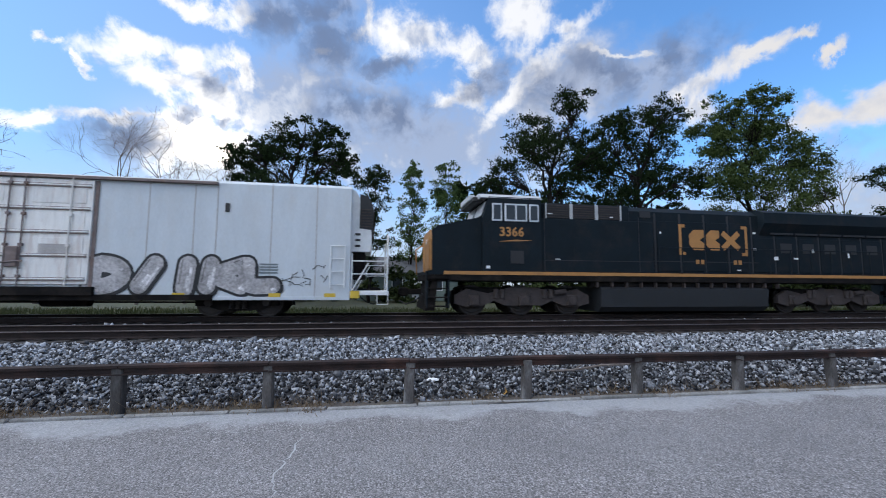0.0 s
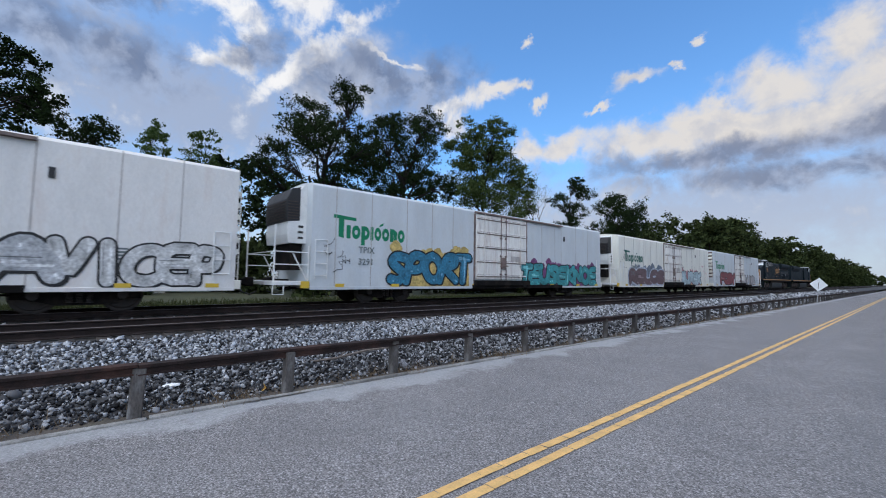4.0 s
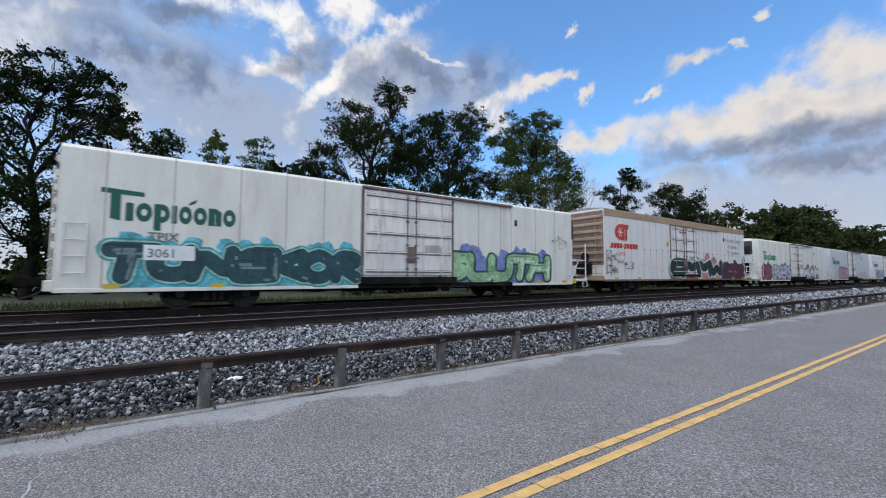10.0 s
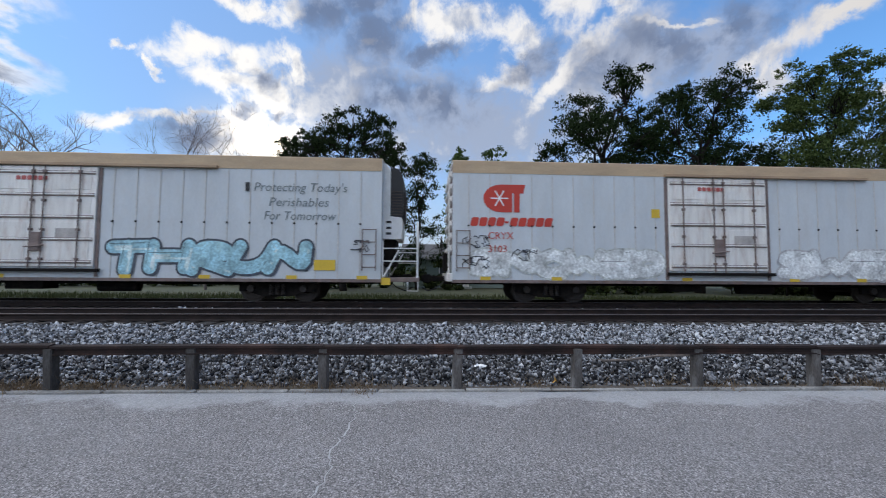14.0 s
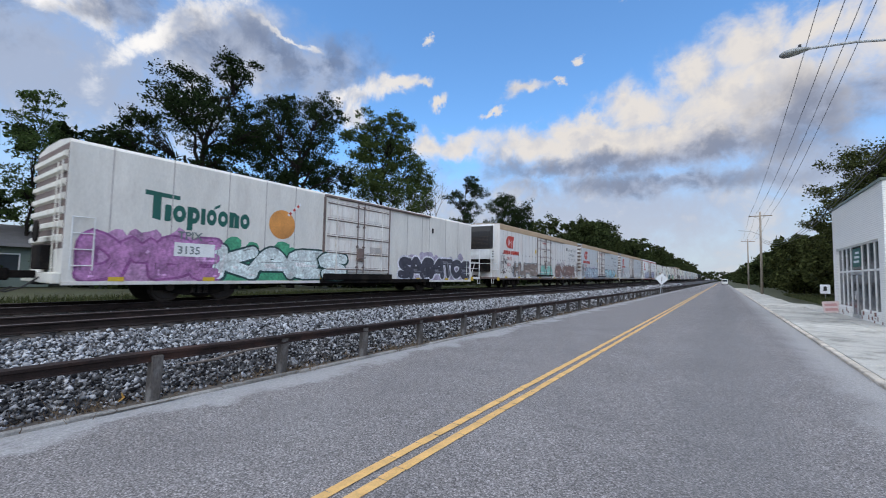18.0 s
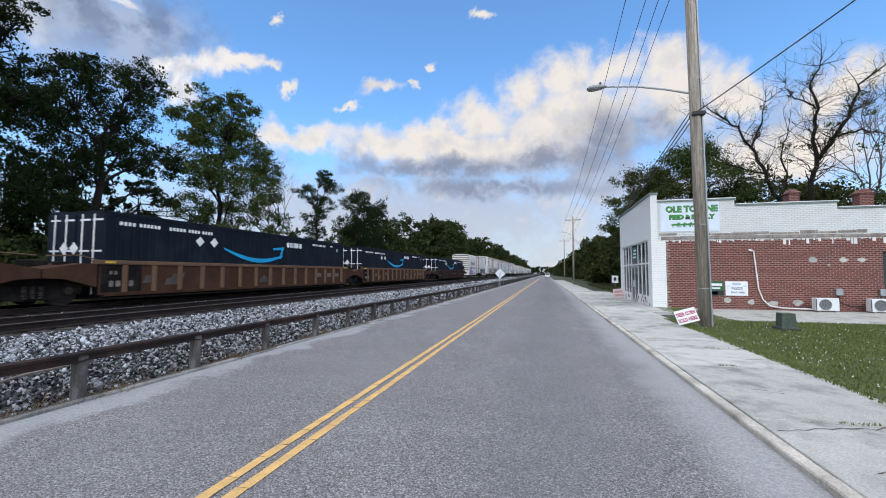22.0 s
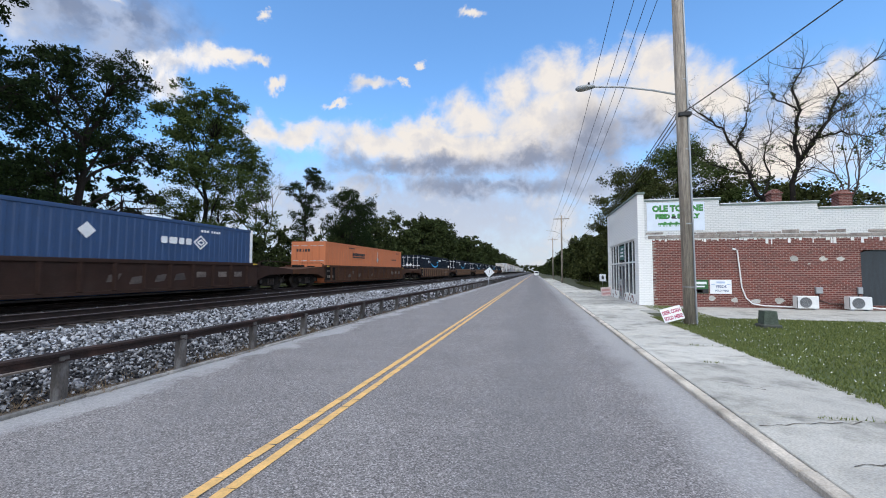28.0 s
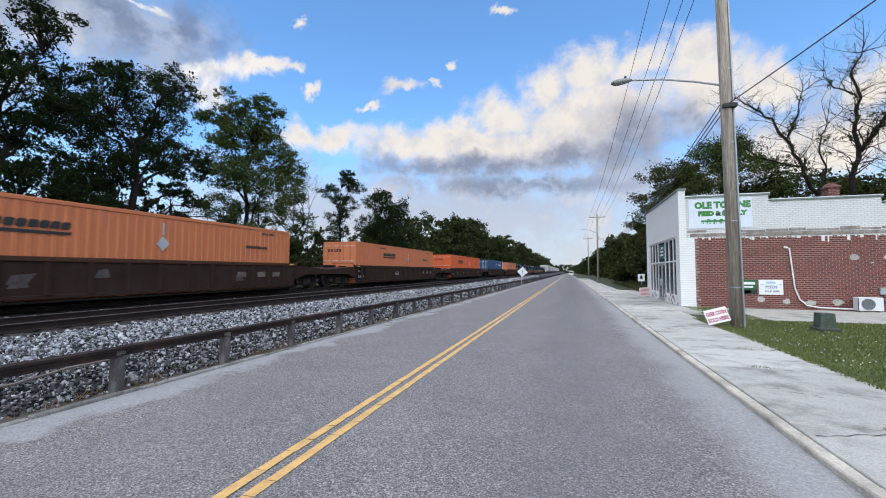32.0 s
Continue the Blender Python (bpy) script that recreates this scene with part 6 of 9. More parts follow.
def wood(name, spots, label, ma, seed, leaf, per=110, crowns=16):
    """A belt of woodland, too far and dense to tell its trees apart."""
    rs = np.random.RandomState(seed)
    t = tagged(new(name), label, "woodland", kind="stuff")
    cs, ss = [], []
    g = Geo()
    for x, y, h, w in spots:
        g.cyl((x, y, -0.2), (x, y, h * 0.7), h * 0.014, h * 0.004, 5, False)
        for i in range(crowns):
            u = rs.rand()
            a = rs.uniform(0, 6.283)
            rad = w / 2 * math.sin(math.pi * (0.18 + 0.7 * u)) ** 0.7 * rs.rand() ** 0.4
            cs.append((x + rad * math.cos(a), y + rad * math.sin(a), 0.3 + h * (0.06 + 0.9 * u)))
            ss.append(w * rs.uniform(0.13, 0.24))
    tagged(part("trunks", g, BARK_BACKLIT, t), kind="stuff")
    tagged(part("foliage", leaf_mesh("foliage", np.array(cs), np.array(ss), rs, leaf, ma, per, 0.85), ma, t), kind="stuff")
    return t


rs = np.random.RandomState(77)
wood("undergrowth", [(-27 - rs.uniform(0, 8), y, rs.uniform(2.0, 4.6), rs.uniform(4, 6.5)) for y in np.arange(10, 75, 2.6)] + [(-29 - rs.uniform(0, 5), y, rs.uniform(5.0, 7.0), rs.uniform(4, 5.5)) for y in np.arange(27, 72, 3.0)] + [(-34 - rs.uniform(0, 6), y, rs.uniform(1.8, 3.2), rs.uniform(4, 6)) for y in np.arange(-45, 10, 3.6)], "dense dark undergrowth below the trees beyond the tracks", LEAF_WOOD, 1, 0.17, 150, 12)
wood("wood_behind_oaks", [(-37 - rs.uniform(0, 5), y, rs.uniform(10.0, 13.0), rs.uniform(5, 7)) for y in np.arange(8, 31, 2.2)], "trees behind the oaks, darkened as if in shade", LEAF_BACKLIT, 9, 0.17, 170, 16)
wood("wood_left_near", [(-29 - rs.uniform(0, 12), y, rs.uniform(9, 13), rs.uniform(7, 10)) for y in np.arange(76, 112, 4.5)] + [(-34 - rs.uniform(0, 10), y, rs.uniform(16, 20) + (y - 118) * 0.06, rs.uniform(9, 13)) for y in np.arange(118, 185, 4.5)], "belt of green woodland beyond the tracks", LEAF_WOOD, 2, 0.3, 170, 34)
wood("wood_left_far", [(-36 - rs.uniform(0, 16), y, rs.uniform(20, 26), rs.uniform(11, 15)) for y in np.arange(188, 760, 8)], "far belt of dark woodland along the line", LEAF_WOOD, 3, 0.55, 110, 26)
wood("wood_right", [(8.6 + rs.uniform(0, 5) + y * 0.015, y, rs.uniform(6.5, 9.5), rs.uniform(5, 7)) for y in np.arange(52, 120, 3.2)] + [(18 + rs.uniform(0, 9), y, rs.uniform(8, 11), rs.uniform(7, 9)) for y in np.arange(56, 110, 7)], "shaggy roadside woodland", LEAF_OLIVE, 4, 0.2, 260, 16)
wood("wood_right_far", [(11 + rs.uniform(0, 8), y, rs.uniform(8, 12), rs.uniform(8, 11)) for y in np.arange(122, 620, 8)], "far roadside woodland", LEAF_WOOD, 5, 0.5, 90, 14)
wood("wood_behind_store", [(x, 46 + rs.uniform(0, 9), rs.uniform(8.0, 12.0), rs.uniform(7, 10)) for x in np.arange(20, 60, 3.4)], "scrubby green trees behind the store", LEAF_OLIVE, 6, 0.14, 260, 38)
wood("wood_end", [(x, 900 + rs.uniform(0, 60), rs.uniform(13, 19), 18) for x in np.arange(-60, 70, 9)], "far trees where road and railway vanish", LEAF_WOOD, 7, 1.1, 70, 12)


def far_house():
    h = thing("house", "small grey-green house with white window beyond the tracks", "house", at=pose(-40, 3.0, 0.3))
    part("wall", Geo().box(-3.5, 3.5, -4.5, 4.5, 0, 2.6), mat("siding_grey_green", (0.20, 0.25, 0.22), 0.8, var=0.1, bump=0.1, stretch=(0.3, 0.3, 6)), h)
    part("roof", Geo().prism([(-4.1, 2.5), (4.1, 2.5), (0, 4.1)], "y", -5, 5), mat("roof_shingle", (0.11, 0.11, 0.115), 0.9, var=0.2, bump=0.4), h)
    for y in (-1.0, 2.6):
        w = part("window", Geo().box(3.48, 3.56, y - 0.5, y + 0.5, 0.9, 2.1), WHITE, h)
        part("pane", Geo().box(3.555, 3.57, y - 0.42, y + 0.42, 0.98, 2.02), DARK_GLASS, w)
    part("door", Geo().box(3.48, 3.55, 0.3, 1.2, 0.05, 2.05), WHITE, h)
    part("porch_step", Geo().box(3.5, 4.4, 0.1, 1.4, -0.2, 0.12), CONCRETE, h)


far_house()
# ---- the train: shared pieces ----
SPEED = 17.68
MOVERS = []
WHEELSETS = []
WHEEL_R = 0.46


def place(ob, u):
    """u: where the vehicle's middle stands along the track when the clip starts."""
    ob.matrix_basis = pose(TRACK_FAR, u, RAIL_Z + GRADE * u)
    MOVERS.append((ob, u))
    return ob


def wheelset_mesh(r):
    g = Geo().cyl((-0.9, 0, 0), (0.9, 0, 0), 0.08, n=8)
    for s in (-1, 1):
        g.cyl((s * 0.69, 0, 0), (s * 0.72, 0, 0), r + 0.028, n=22)
        g.cyl((s * 0.72, 0, 0), (s * 0.815, 0, 0), r, n=22)
        g.cyl((s * 0.815, 0, 0), (s * 0.83, 0, 0), r * 0.86, r * 0.8, n=22)
        g.cyl((s * 0.83, 0, 0), (s * 0.90, 0, 0), r * 0.34, r * 0.3, n=12)
        for k in range(5):
            a = k * 1.2566
            g.cyl((s * 0.832, 0.6 * r * math.cos(a), 0.6 * r * math.sin(a)), (s * 0.836, 0.6 * r * math.cos(a), 0.6 * r * math.sin(a)), 0.05, n=6)
    return g.mesh("wheelset", WHEEL)


WHEELSET = wheelset_mesh(WHEEL_R)
FRAME_POLY = [(-1.28, 0.36), (-1.28, 0.60), (-1.0, 0.66), (-0.62, 0.80), (-0.35, 0.86), (0.35, 0.86), (0.62, 0.80), (1.0, 0.66), (1.28, 0.60), (1.28, 0.36), (0.98, 0.36), (0.6, 0.24), (0.42, 0.20), (-0.42, 0.20), (-0.6, 0.24), (-0.98, 0.36)]
SIDE_FRAME = Geo().prism(FRAME_POLY, "x", -0.06, 0.06).mesh("side_frame", UNDER)
SPRING = Geo().tube([(0.075, 0, 0.26 + z * 0.0175) for z in range(21)], [0.086 if z % 4 < 2 else 0.062 for z in range(21)], 9).mesh("coil_spring", WHEEL)
BEARING = Geo().cyl((0.92, 0, 0), (1.12, 0, 0), 0.13, 0.12, n=12).mesh("bearing_cap", WHEEL)
BOLSTER = Geo().box(-1.0, 1.0, -0.2, 0.2, 0.45, 0.78, 0.03).box(-0.25, 0.25, -0.28, 0.28, 0.7, 0.95)
BOLSTER = BOLSTER.mesh("truck", UNDER)


def truck(parent, y):
    t = part("truck", BOLSTER, UNDER, parent, "grimy two-axle freight truck, coloured near black for shade", at=pose(0, y, 0))
    for s in (-1, 1):
        part("side_frame", SIDE_FRAME, UNDER, t, at=pose(s * 0.99, 0, 0))
        for q in (-0.2, 0, 0.2):
            part("coil_spring", SPRING, WHEEL, t, at=pose(s * 0.96, q, 0, 0, 0, 0 if s > 0 else 180))
    for k in (-0.88, 0.88):
        w = part("wheelset", WHEELSET, WHEEL, t, at=pose(0, k, WHEEL_R))
        WHEELSETS.append((w, WHEEL_R, k))
        for s in (0, 180):
            part("bearing_cap", BEARING, WHEEL, t, at=pose(0, k, WHEEL_R, 0, 0, s))
    return t


def coupler(parent, y, s):
    g = Geo().box(-0.1, 0.1, y, y + s * 0.55, 0.72, 0.92, 0.02).box(-0.16, 0.14, y + s * 0.5, y + s * 0.8, 0.66, 0.98, 0.04).box(-0.22, -0.1, y + s * 0.62, y + s * 0.86, 0.7, 0.94, 0.03)
    part("coupler", g, UNDER, parent, "dark knuckle coupler")
    hose = [(0.45, y, 0.75), (0.5, y + s * 0.3, 0.5), (0.42, y + s * 0.6, 0.38), (0.3, y + s * 0.85, 0.5)]
    part("air_hose", Geo().tube(hose, 0.025, 6), BLACK, parent)


# stroke shapes for spray paint
GLYPH = {
    "A": [[(0, 0), (0.35, 1), (0.65, 1), (1, 0)], [(0.2, 0.38), (0.8, 0.38)]], "B": [[(0.1, 0), (0.1, 1), (0.8, 0.9), (0.85, 0.62), (0.2, 0.52), (0.95, 0.42), (0.95, 0.1), (0.1, 0)]],
    "C": [[(1, 0.85), (0.7, 1), (0.2, 0.9), (0, 0.5), (0.2, 0.1), (0.7, 0), (1, 0.15)]], "D": [[(0.1, 0), (0.1, 1), (0.7, 0.9), (1, 0.5), (0.7, 0.1), (0.1, 0)]],
    "E": [[(1, 1), (0.1, 0.95), (0.05, 0), (1, 0.02)], [(0.1, 0.5), (0.8, 0.5)]], "F": [[(1, 1), (0.1, 0.95), (0.1, 0)], [(0.1, 0.5), (0.8, 0.5)]],
    "G": [[(1, 0.85), (0.6, 1), (0.1, 0.8), (0, 0.4), (0.3, 0), (0.9, 0.1), (0.95, 0.45), (0.55, 0.45)]], "H": [[(0.05, 0), (0.1, 1)], [(0.95, 0), (0.9, 1)], [(0.1, 0.5), (0.9, 0.5)]],
    "I": [[(0.5, 0), (0.5, 1)]], "K": [[(0.1, 0), (0.1, 1)], [(0.95, 1), (0.15, 0.48), (1, 0)]], "L": [[(0.15, 1), (0.1, 0), (1, 0.05)]],
    "M": [[(0, 0), (0.15, 1), (0.5, 0.35), (0.85, 1), (1, 0)]], "N": [[(0.05, 0), (0.1, 1), (0.9, 0), (0.95, 1)]], "O": [[(0.5, 1), (0.1, 0.8), (0, 0.4), (0.3, 0), (0.7, 0), (1, 0.4), (0.9, 0.8), (0.5, 1)]],
    "P": [[(0.1, 0), (0.1, 1), (0.8, 0.95), (0.95, 0.65), (0.7, 0.42), (0.15, 0.42)]], "R": [[(0.1, 0), (0.1, 1), (0.8, 0.95), (0.9, 0.65), (0.2, 0.48), (1, 0)]],
    "S": [[(0.95, 0.9), (0.4, 1), (0.05, 0.75), (0.5, 0.52), (0.95, 0.28), (0.6, 0), (0.05, 0.1)]], "T": [[(0, 0.95), (1, 1)], [(0.5, 1), (0.45, 0)]],
    "U": [[(0.05, 1), (0.1, 0.2), (0.5, 0), (0.9, 0.2), (0.95, 1)]], "V": [[(0, 1), (0.5, 0), (1, 1)]], "W": [[(0, 1), (0.2, 0), (0.5, 0.7), (0.8, 0), (1, 1)]], "Y": [[(0, 1), (0.5, 0.5), (1, 1)], [(0.5, 0.5), (0.45, 0)]],
    "Z": [[(0, 1), (1, 0.95), (0, 0.05), (1, 0)]],
}


def rounded(pts):
    """The line with its corners cut once."""
    if len(pts) < 3:
        return pts
    out = [pts[0]]
    for a, b in zip(pts, pts[1:]):
        out += [(a[0] * 0.75 + b[0] * 0.25, a[1] * 0.75 + b[1] * 0.25), (a[0] * 0.25 + b[0] * 0.75, a[1] * 0.25 + b[1] * 0.75)]
    return out + [pts[-1]]


def ribbon(g, pts, w, x, k0=0, disc=True):
    """A painted stroke of width w in the plane x, in one piece, with round ends if disc."""
    n = len(pts)
    vs, fs = [], []
    for i, p in enumerate(pts):
        a, b = pts[max(i - 1, 0)], pts[min(i + 1, n - 1)]
        d = math.hypot(b[0] - a[0], b[1] - a[1]) or 1e-6
        ty, tz = (b[0] - a[0]) / d, (b[1] - a[1]) / d
        h = w / 2
        if 0 < i < n - 1:
            e = math.hypot(p[0] - a[0], p[1] - a[1]) or 1e-6
            h *= min(1.3, 1 / max(0.3, ((p[0] - a[0]) * ty + (p[1] - a[1]) * tz) / e))
        xx = x + (k0 + i) * 0.00004
        vs += [(xx, p[0] + tz * h, p[1] - ty * h), (xx, p[0] - tz * h, p[1] + ty * h)]
        if i:
            fs.append((2 * i - 2, 2 * i, 2 * i + 1, 2 * i - 1))
        if disc and i in (0, n - 1):
            first = 1 if i else -1
            cap = [(xx, p[0] + w / 2 * (tz * math.cos(q) + first * ty * math.sin(q)), p[1] + w / 2 * (-ty * math.cos(q) + first * tz * math.sin(q))) for q in np.linspace(0, math.pi, 8)[1:-1]]
            if i:
                tail = cap
            else:
                head = cap
    if disc:
        k = len(vs)
        vs += head + tail
        m = len(head)
        fs.append((1, 0) + tuple(range(k, k + m)))
        fs.append((2 * n - 2,) + tuple(range(k + m, k + 2 * m)) + (2 * n - 1,))
    g.add(vs, fs)
    return k0 + n


SPRAY = {}


def spray(c):
    if c not in SPRAY:
        SPRAY[c] = mat("spray_paint", c, 0.55, var=0.4, scale=2.4, fine=12, bump=0.0, stain=tuple(min(0.8, q * 1.7 + 0.02) for q in c), amount=0.6, stain_scale=2.2)
    return SPRAY[c]


def graffiti(parent, x, y0, y1, z0, z1, word, fill, edge, back=None, seed=1, thick=0.40, shine=None, what="graffiti", over=None, rim=None):
    """Sprayed letters: dark outline with drop shadow, fill, inner lines, on a cloud."""
    rs = np.random.RandomState(seed)
    n = len(word)
    cw = (y1 - y0) / n
    w = BOLD.get(word, thick) * min(cw, (z1 - z0) * 0.8)
    if back:
        gb = Geo()
        k = 0
        for i in range(n * 7):
            c = (rs.uniform(y0 + w, y1 - w), rs.uniform(z0 + w * 0.8, z1 + 0.04))
            r = min(rs.uniform(0.4, 0.85) * w, max(0.05, c[1] - z0))
            gb.flat([(c[0] + r * (1 + 0.14 * rs.randn()) * math.cos(t), c[1] + r * (1 + 0.14 * rs.randn()) * math.sin(t)) for t in np.linspace(0, 2 * math.pi, 12)[:-1]], x + 0.003 + k * 0.00004)
            k += 1
        gb.flat([(y0 + w * 0.3, z0), (y1 - w * 0.3, z0), (y1 - w * 0.5, z1 - w * 0.8), (y0 + w * 0.5, z1 - w * 0.8)], x + 0.0025)
        part("graffiti_backdrop", gb, spray(back), parent, "sprayed backdrop cloud")
    for i, ch in enumerate(word):
        sk, dz, rise = rs.normal(0.05, 0.13), rs.uniform(0, 0.08) * (z1 - z0), rs.uniform(0.92, 1.0)
        flare = rs.uniform(-0.2, 0.3)
        mid = y0 + cw * (i + 0.5)
        xo = x + (0.066 if over and over[0] < mid < over[1] else 0.0) + (0.0016 if i % 2 else 0.0)
        ge, gf, shines = Geo(), Geo(), []
        gr = Geo()
        ke = kf = kr = 0
        for line in GLYPH[ch]:
            pts = []
            for px, pz in line:
                zz = z0 + w * 0.6 + dz + (z1 - z0 - w * 1.15) * pz * rise
                yy = mid + cw * 1.02 * (px - 0.5) * (1 + flare * (0.5 - pz)) + sk * (pz - 0.5) * cw + rs.normal(0, 0.025) * cw
                pts.append((min(max(yy, y0 + w * 0.4), y1 - w * 0.4), min(max(zz, z0 + w * 0.56), z1 - w * 0.56)))
            pts = rounded(rounded(pts))
            ke = ribbon(ge, pts, w * 1.33, xo + 0.008, ke)
            ke = ribbon(ge, [(p[0] + w * 0.17, max(z0 + w * 0.5, p[1] - w * 0.13)) for p in pts], w * 1.08, xo + 0.008, ke)
            if rim:
                kr = ribbon(gr, pts, w * 1.1, xo + 0.0112, kr)
            kf = ribbon(gf, pts, w * (0.9 if rim else 1.0), xo + 0.0145 if rim else xo + 0.0132, kf)
            shines.append(([(p[0] - w * 0.3, p[1] + w * 0.26) for p in pts[:3]], w * 0.07))
            shines.append(([(p[0] + w * 0.22, p[1] - w * 0.2) for p in pts[-3:]], w * 0.16))
            q = rs.randint(len(pts) - 1)
            shines.append(([(pts[q][0] + w * 0.1, pts[q][1]), ((pts[q][0] + pts[q + 1][0]) / 2 + w * 0.12, (pts[q][1] + pts[q + 1][1]) / 2)], w * 0.2))
        o = part("graffiti_outline", ge, spray(edge), parent, "dark graffiti outline" if sum(edge) < 0.6 else "pale graffiti outline")
        if rim:
            part("letter_rim", gr, spray(rim), o, "pale painted rim")
        part("letter_fill", gf, spray(fill), o, what)
        for q, (line, wide) in enumerate(shines):
            gs = Geo()
            ribbon(gs, line, wide, xo + 0.0182 + 0.0002 * q, 0, False)
            part("letter_highlight", gs, spray(shine or tuple(min(0.8, c * 1.5 + 0.12) for c in fill) if q % 3 else tuple(c * 0.4 for c in fill)), o)


def scribble(parent, x, y0, y1, z0, z1, c, seed, w=0.02, lines=6):
    rs = np.random.RandomState(seed)
    g = Geo()
    k = 0
    for i in range(lines):
        y = y0 + (y1 - y0) * i / lines
        z = rs.uniform(z0, z1)
        pts = [(y, z)]
        for _ in range(6):
            pts.append((min(y1, max(y0, pts[-1][0] + rs.normal(0.03, 0.09))), min(z1, max(z0, pts[-1][1] + rs.normal(0, 0.09)))))
        k = ribbon(g, pts, w, x + 0.022, k, False)
    tagged(part("graffiti_tag", g, spray(c), parent, "small scrawled tag"), kind="stuff")


def blocks(g, y, z, h, widths, gap, x, slant=0.0):
    """A row of plain rounded bars that stands for a word mark."""
    for i, w in enumerate(widths):
        if w > 0:
            c = min(w, h) * 0.16
            poly = [(c, 0), (w - c, 0), (w, c), (w, h - c), (w - c, h), (c, h), (0, h - c), (0, c)]
            g.flat([(y + p + slant * q, z + q) for p, q in poly], x)
        y += abs(w) + gap
    return y


def bar_parts(parent, y, z, h, widths, gap, x, ma, slant=0.0):
    """The same bars, each a part of its own."""
    for w in widths:
        if w > 0:
            g = Geo()
            blocks(g, y, z, h, [w], 0, x, slant)
            part("word_bar", g, ma, parent)
        y += abs(w) + gap


# ---- refrigerator cars ----
BOLD = {"CMMW": 0.5, "FOBY": 0.44, "SABATOE": 0.42, "TUNEKOR": 0.46, "DIIKL": 0.46, "MVWM": 0.42, "SENZ": 0.48, "RELOS": 0.48}
RIMS = {"HUFED": (0.60, 0.66, 0.68), "ENGER": (0.72, 0.7, 0.7), "RELOS": (0.36, 0.4, 0.46), "CMMW": (0.16, 0.42, 0.32), "TUNEKOR": (0.30, 0.5, 0.42), "SABATOE": (0.6, 0.6, 0.66), "SLUTH": (0.05, 0.12, 0.06)}
LADDER_CACHE = {}


def ladder(parent, x, y, z0, z1, ma, w=0.45):
    key = (round(z1 - z0, 2), w, ma.name)
    if key not in LADDER_CACHE:
        g = Geo().cyl((0, 0, 0), (0, 0, z1 - z0), 0.018, n=6).cyl((0, w, 0), (0, w, z1 - z0), 0.018, n=6)
        k = 0.12
        while k < z1 - z0:
            g.cyl((0, 0, k), (0, w, k), 0.015, n=6)
            k += 0.42
        LADDER_CACHE[key] = g.mesh("ladder", ma)
    part("ladder", LADDER_CACHE[key], ma, parent, at=pose(x, y, z0))


def unit_end(parent, y, s, w, top, ma):
    """Refrigeration unit on its railed platform at one end."""
    def gg():
        return Geo()
    u = gg().prism([(y, 2.2), (y + s * 0.64, 2.2), (y + s * 0.68, 2.5), (y + s * 0.66, 2.95), (y + s * 0.26, 3.0), (y + s * 0.26, top - 0.3), (y + s * 0.12, top - 0.06), (y, top - 0.03)], "x", -1.1, 1.1)
    un = part("cooling_unit", u, UNIT_WHITE, parent, "white refrigeration unit with black louvred top")
    part("cowl", gg().prism([(y + s * 0.262, 3.004), (y + s * 0.7, 2.96), (y + s * 0.72, top - 0.62), (y + s * 0.56, top - 0.24), (y + s * 0.262, top - 0.16)], "x", -1.12, 1.12), BLACK, un, "black louvred condenser cowl")
    for k in range(9):
        z = 3.04 + k * 0.1
        if z < top - 0.62:
            part("louvre", gg().box(-0.95, 0.95, y + s * 0.72, y + s * 0.75, z, z + 0.035).box(1.12, 1.145, y + s * 0.3, y + s * 0.68, z, z + 0.035), TRUCK_GRIME, un)
    for k in range(3):
        part("vent_opening", gg().box(1.1, 1.112, y + s * 0.12, y + s * 0.3, 2.35 + k * 0.2, 2.43 + k * 0.2), BLACK, un)
    part("control_box", gg().box(0.62, 1.06, y + s * 0.35, y + s * 0.66, 2.36, 2.75, 0.02), UNIT_WHITE, un)
    part("exhaust_duct", gg().box(-0.8, 0.8, y, y + s * 0.45, 1.25, 2.34, 0.03), UNDER, un)
    part("platform", gg().box(-w, w, y, y + s * 1.28, 0.72, 0.86, 0.015), ma, parent, "end platform")
    for x in (-w + 0.05, w - 0.05):
        rail = gg().tube([(x, y + s * 1.22, 0.86), (x, y + s * 1.22, 2.75)], 0.03, 6)
        part("railing_post", gg().tube([(x, y + s * 0.06, 0.86), (x, y + s * 0.06, 2.1)], 0.022, 6), UNIT_WHITE, parent)
        rl = part("end_railing", rail, UNIT_WHITE, parent, "white tubular safety railing")
        for z in (1.42, 1.85):
            part("rail_bar", gg().tube([(x, y + s * 0.06, z), (x, y + s * 1.22, z)], 0.02, 6), UNIT_WHITE, rl)
        part("brace", gg().tube([(x, y + s * 0.1, 0.9), (x, y + s * 0.6, 1.8)], 0.025, 6), UNIT_WHITE, rl)
    part("cross_rail", gg().tube([(-w + 0.05, y + s * 1.22, 1.85), (w - 0.05, y + s * 1.22, 1.85)], 0.02, 6), UNIT_WHITE, parent)
    part("step_plate", gg().box(w - 0.03, w + 0.02, y + s * 0.02, y + s * 0.32, 0.62, 0.86), SAFETY, parent, "yellow step plate")
    part("end_step", gg().tube([(w, y + s * 0.9, 0.72), (w, y + s * 0.9, 0.42), (w, y + s * 1.25, 0.42), (w, y + s * 1.25, 0.72)], 0.018, 6), UNIT_WHITE, parent)


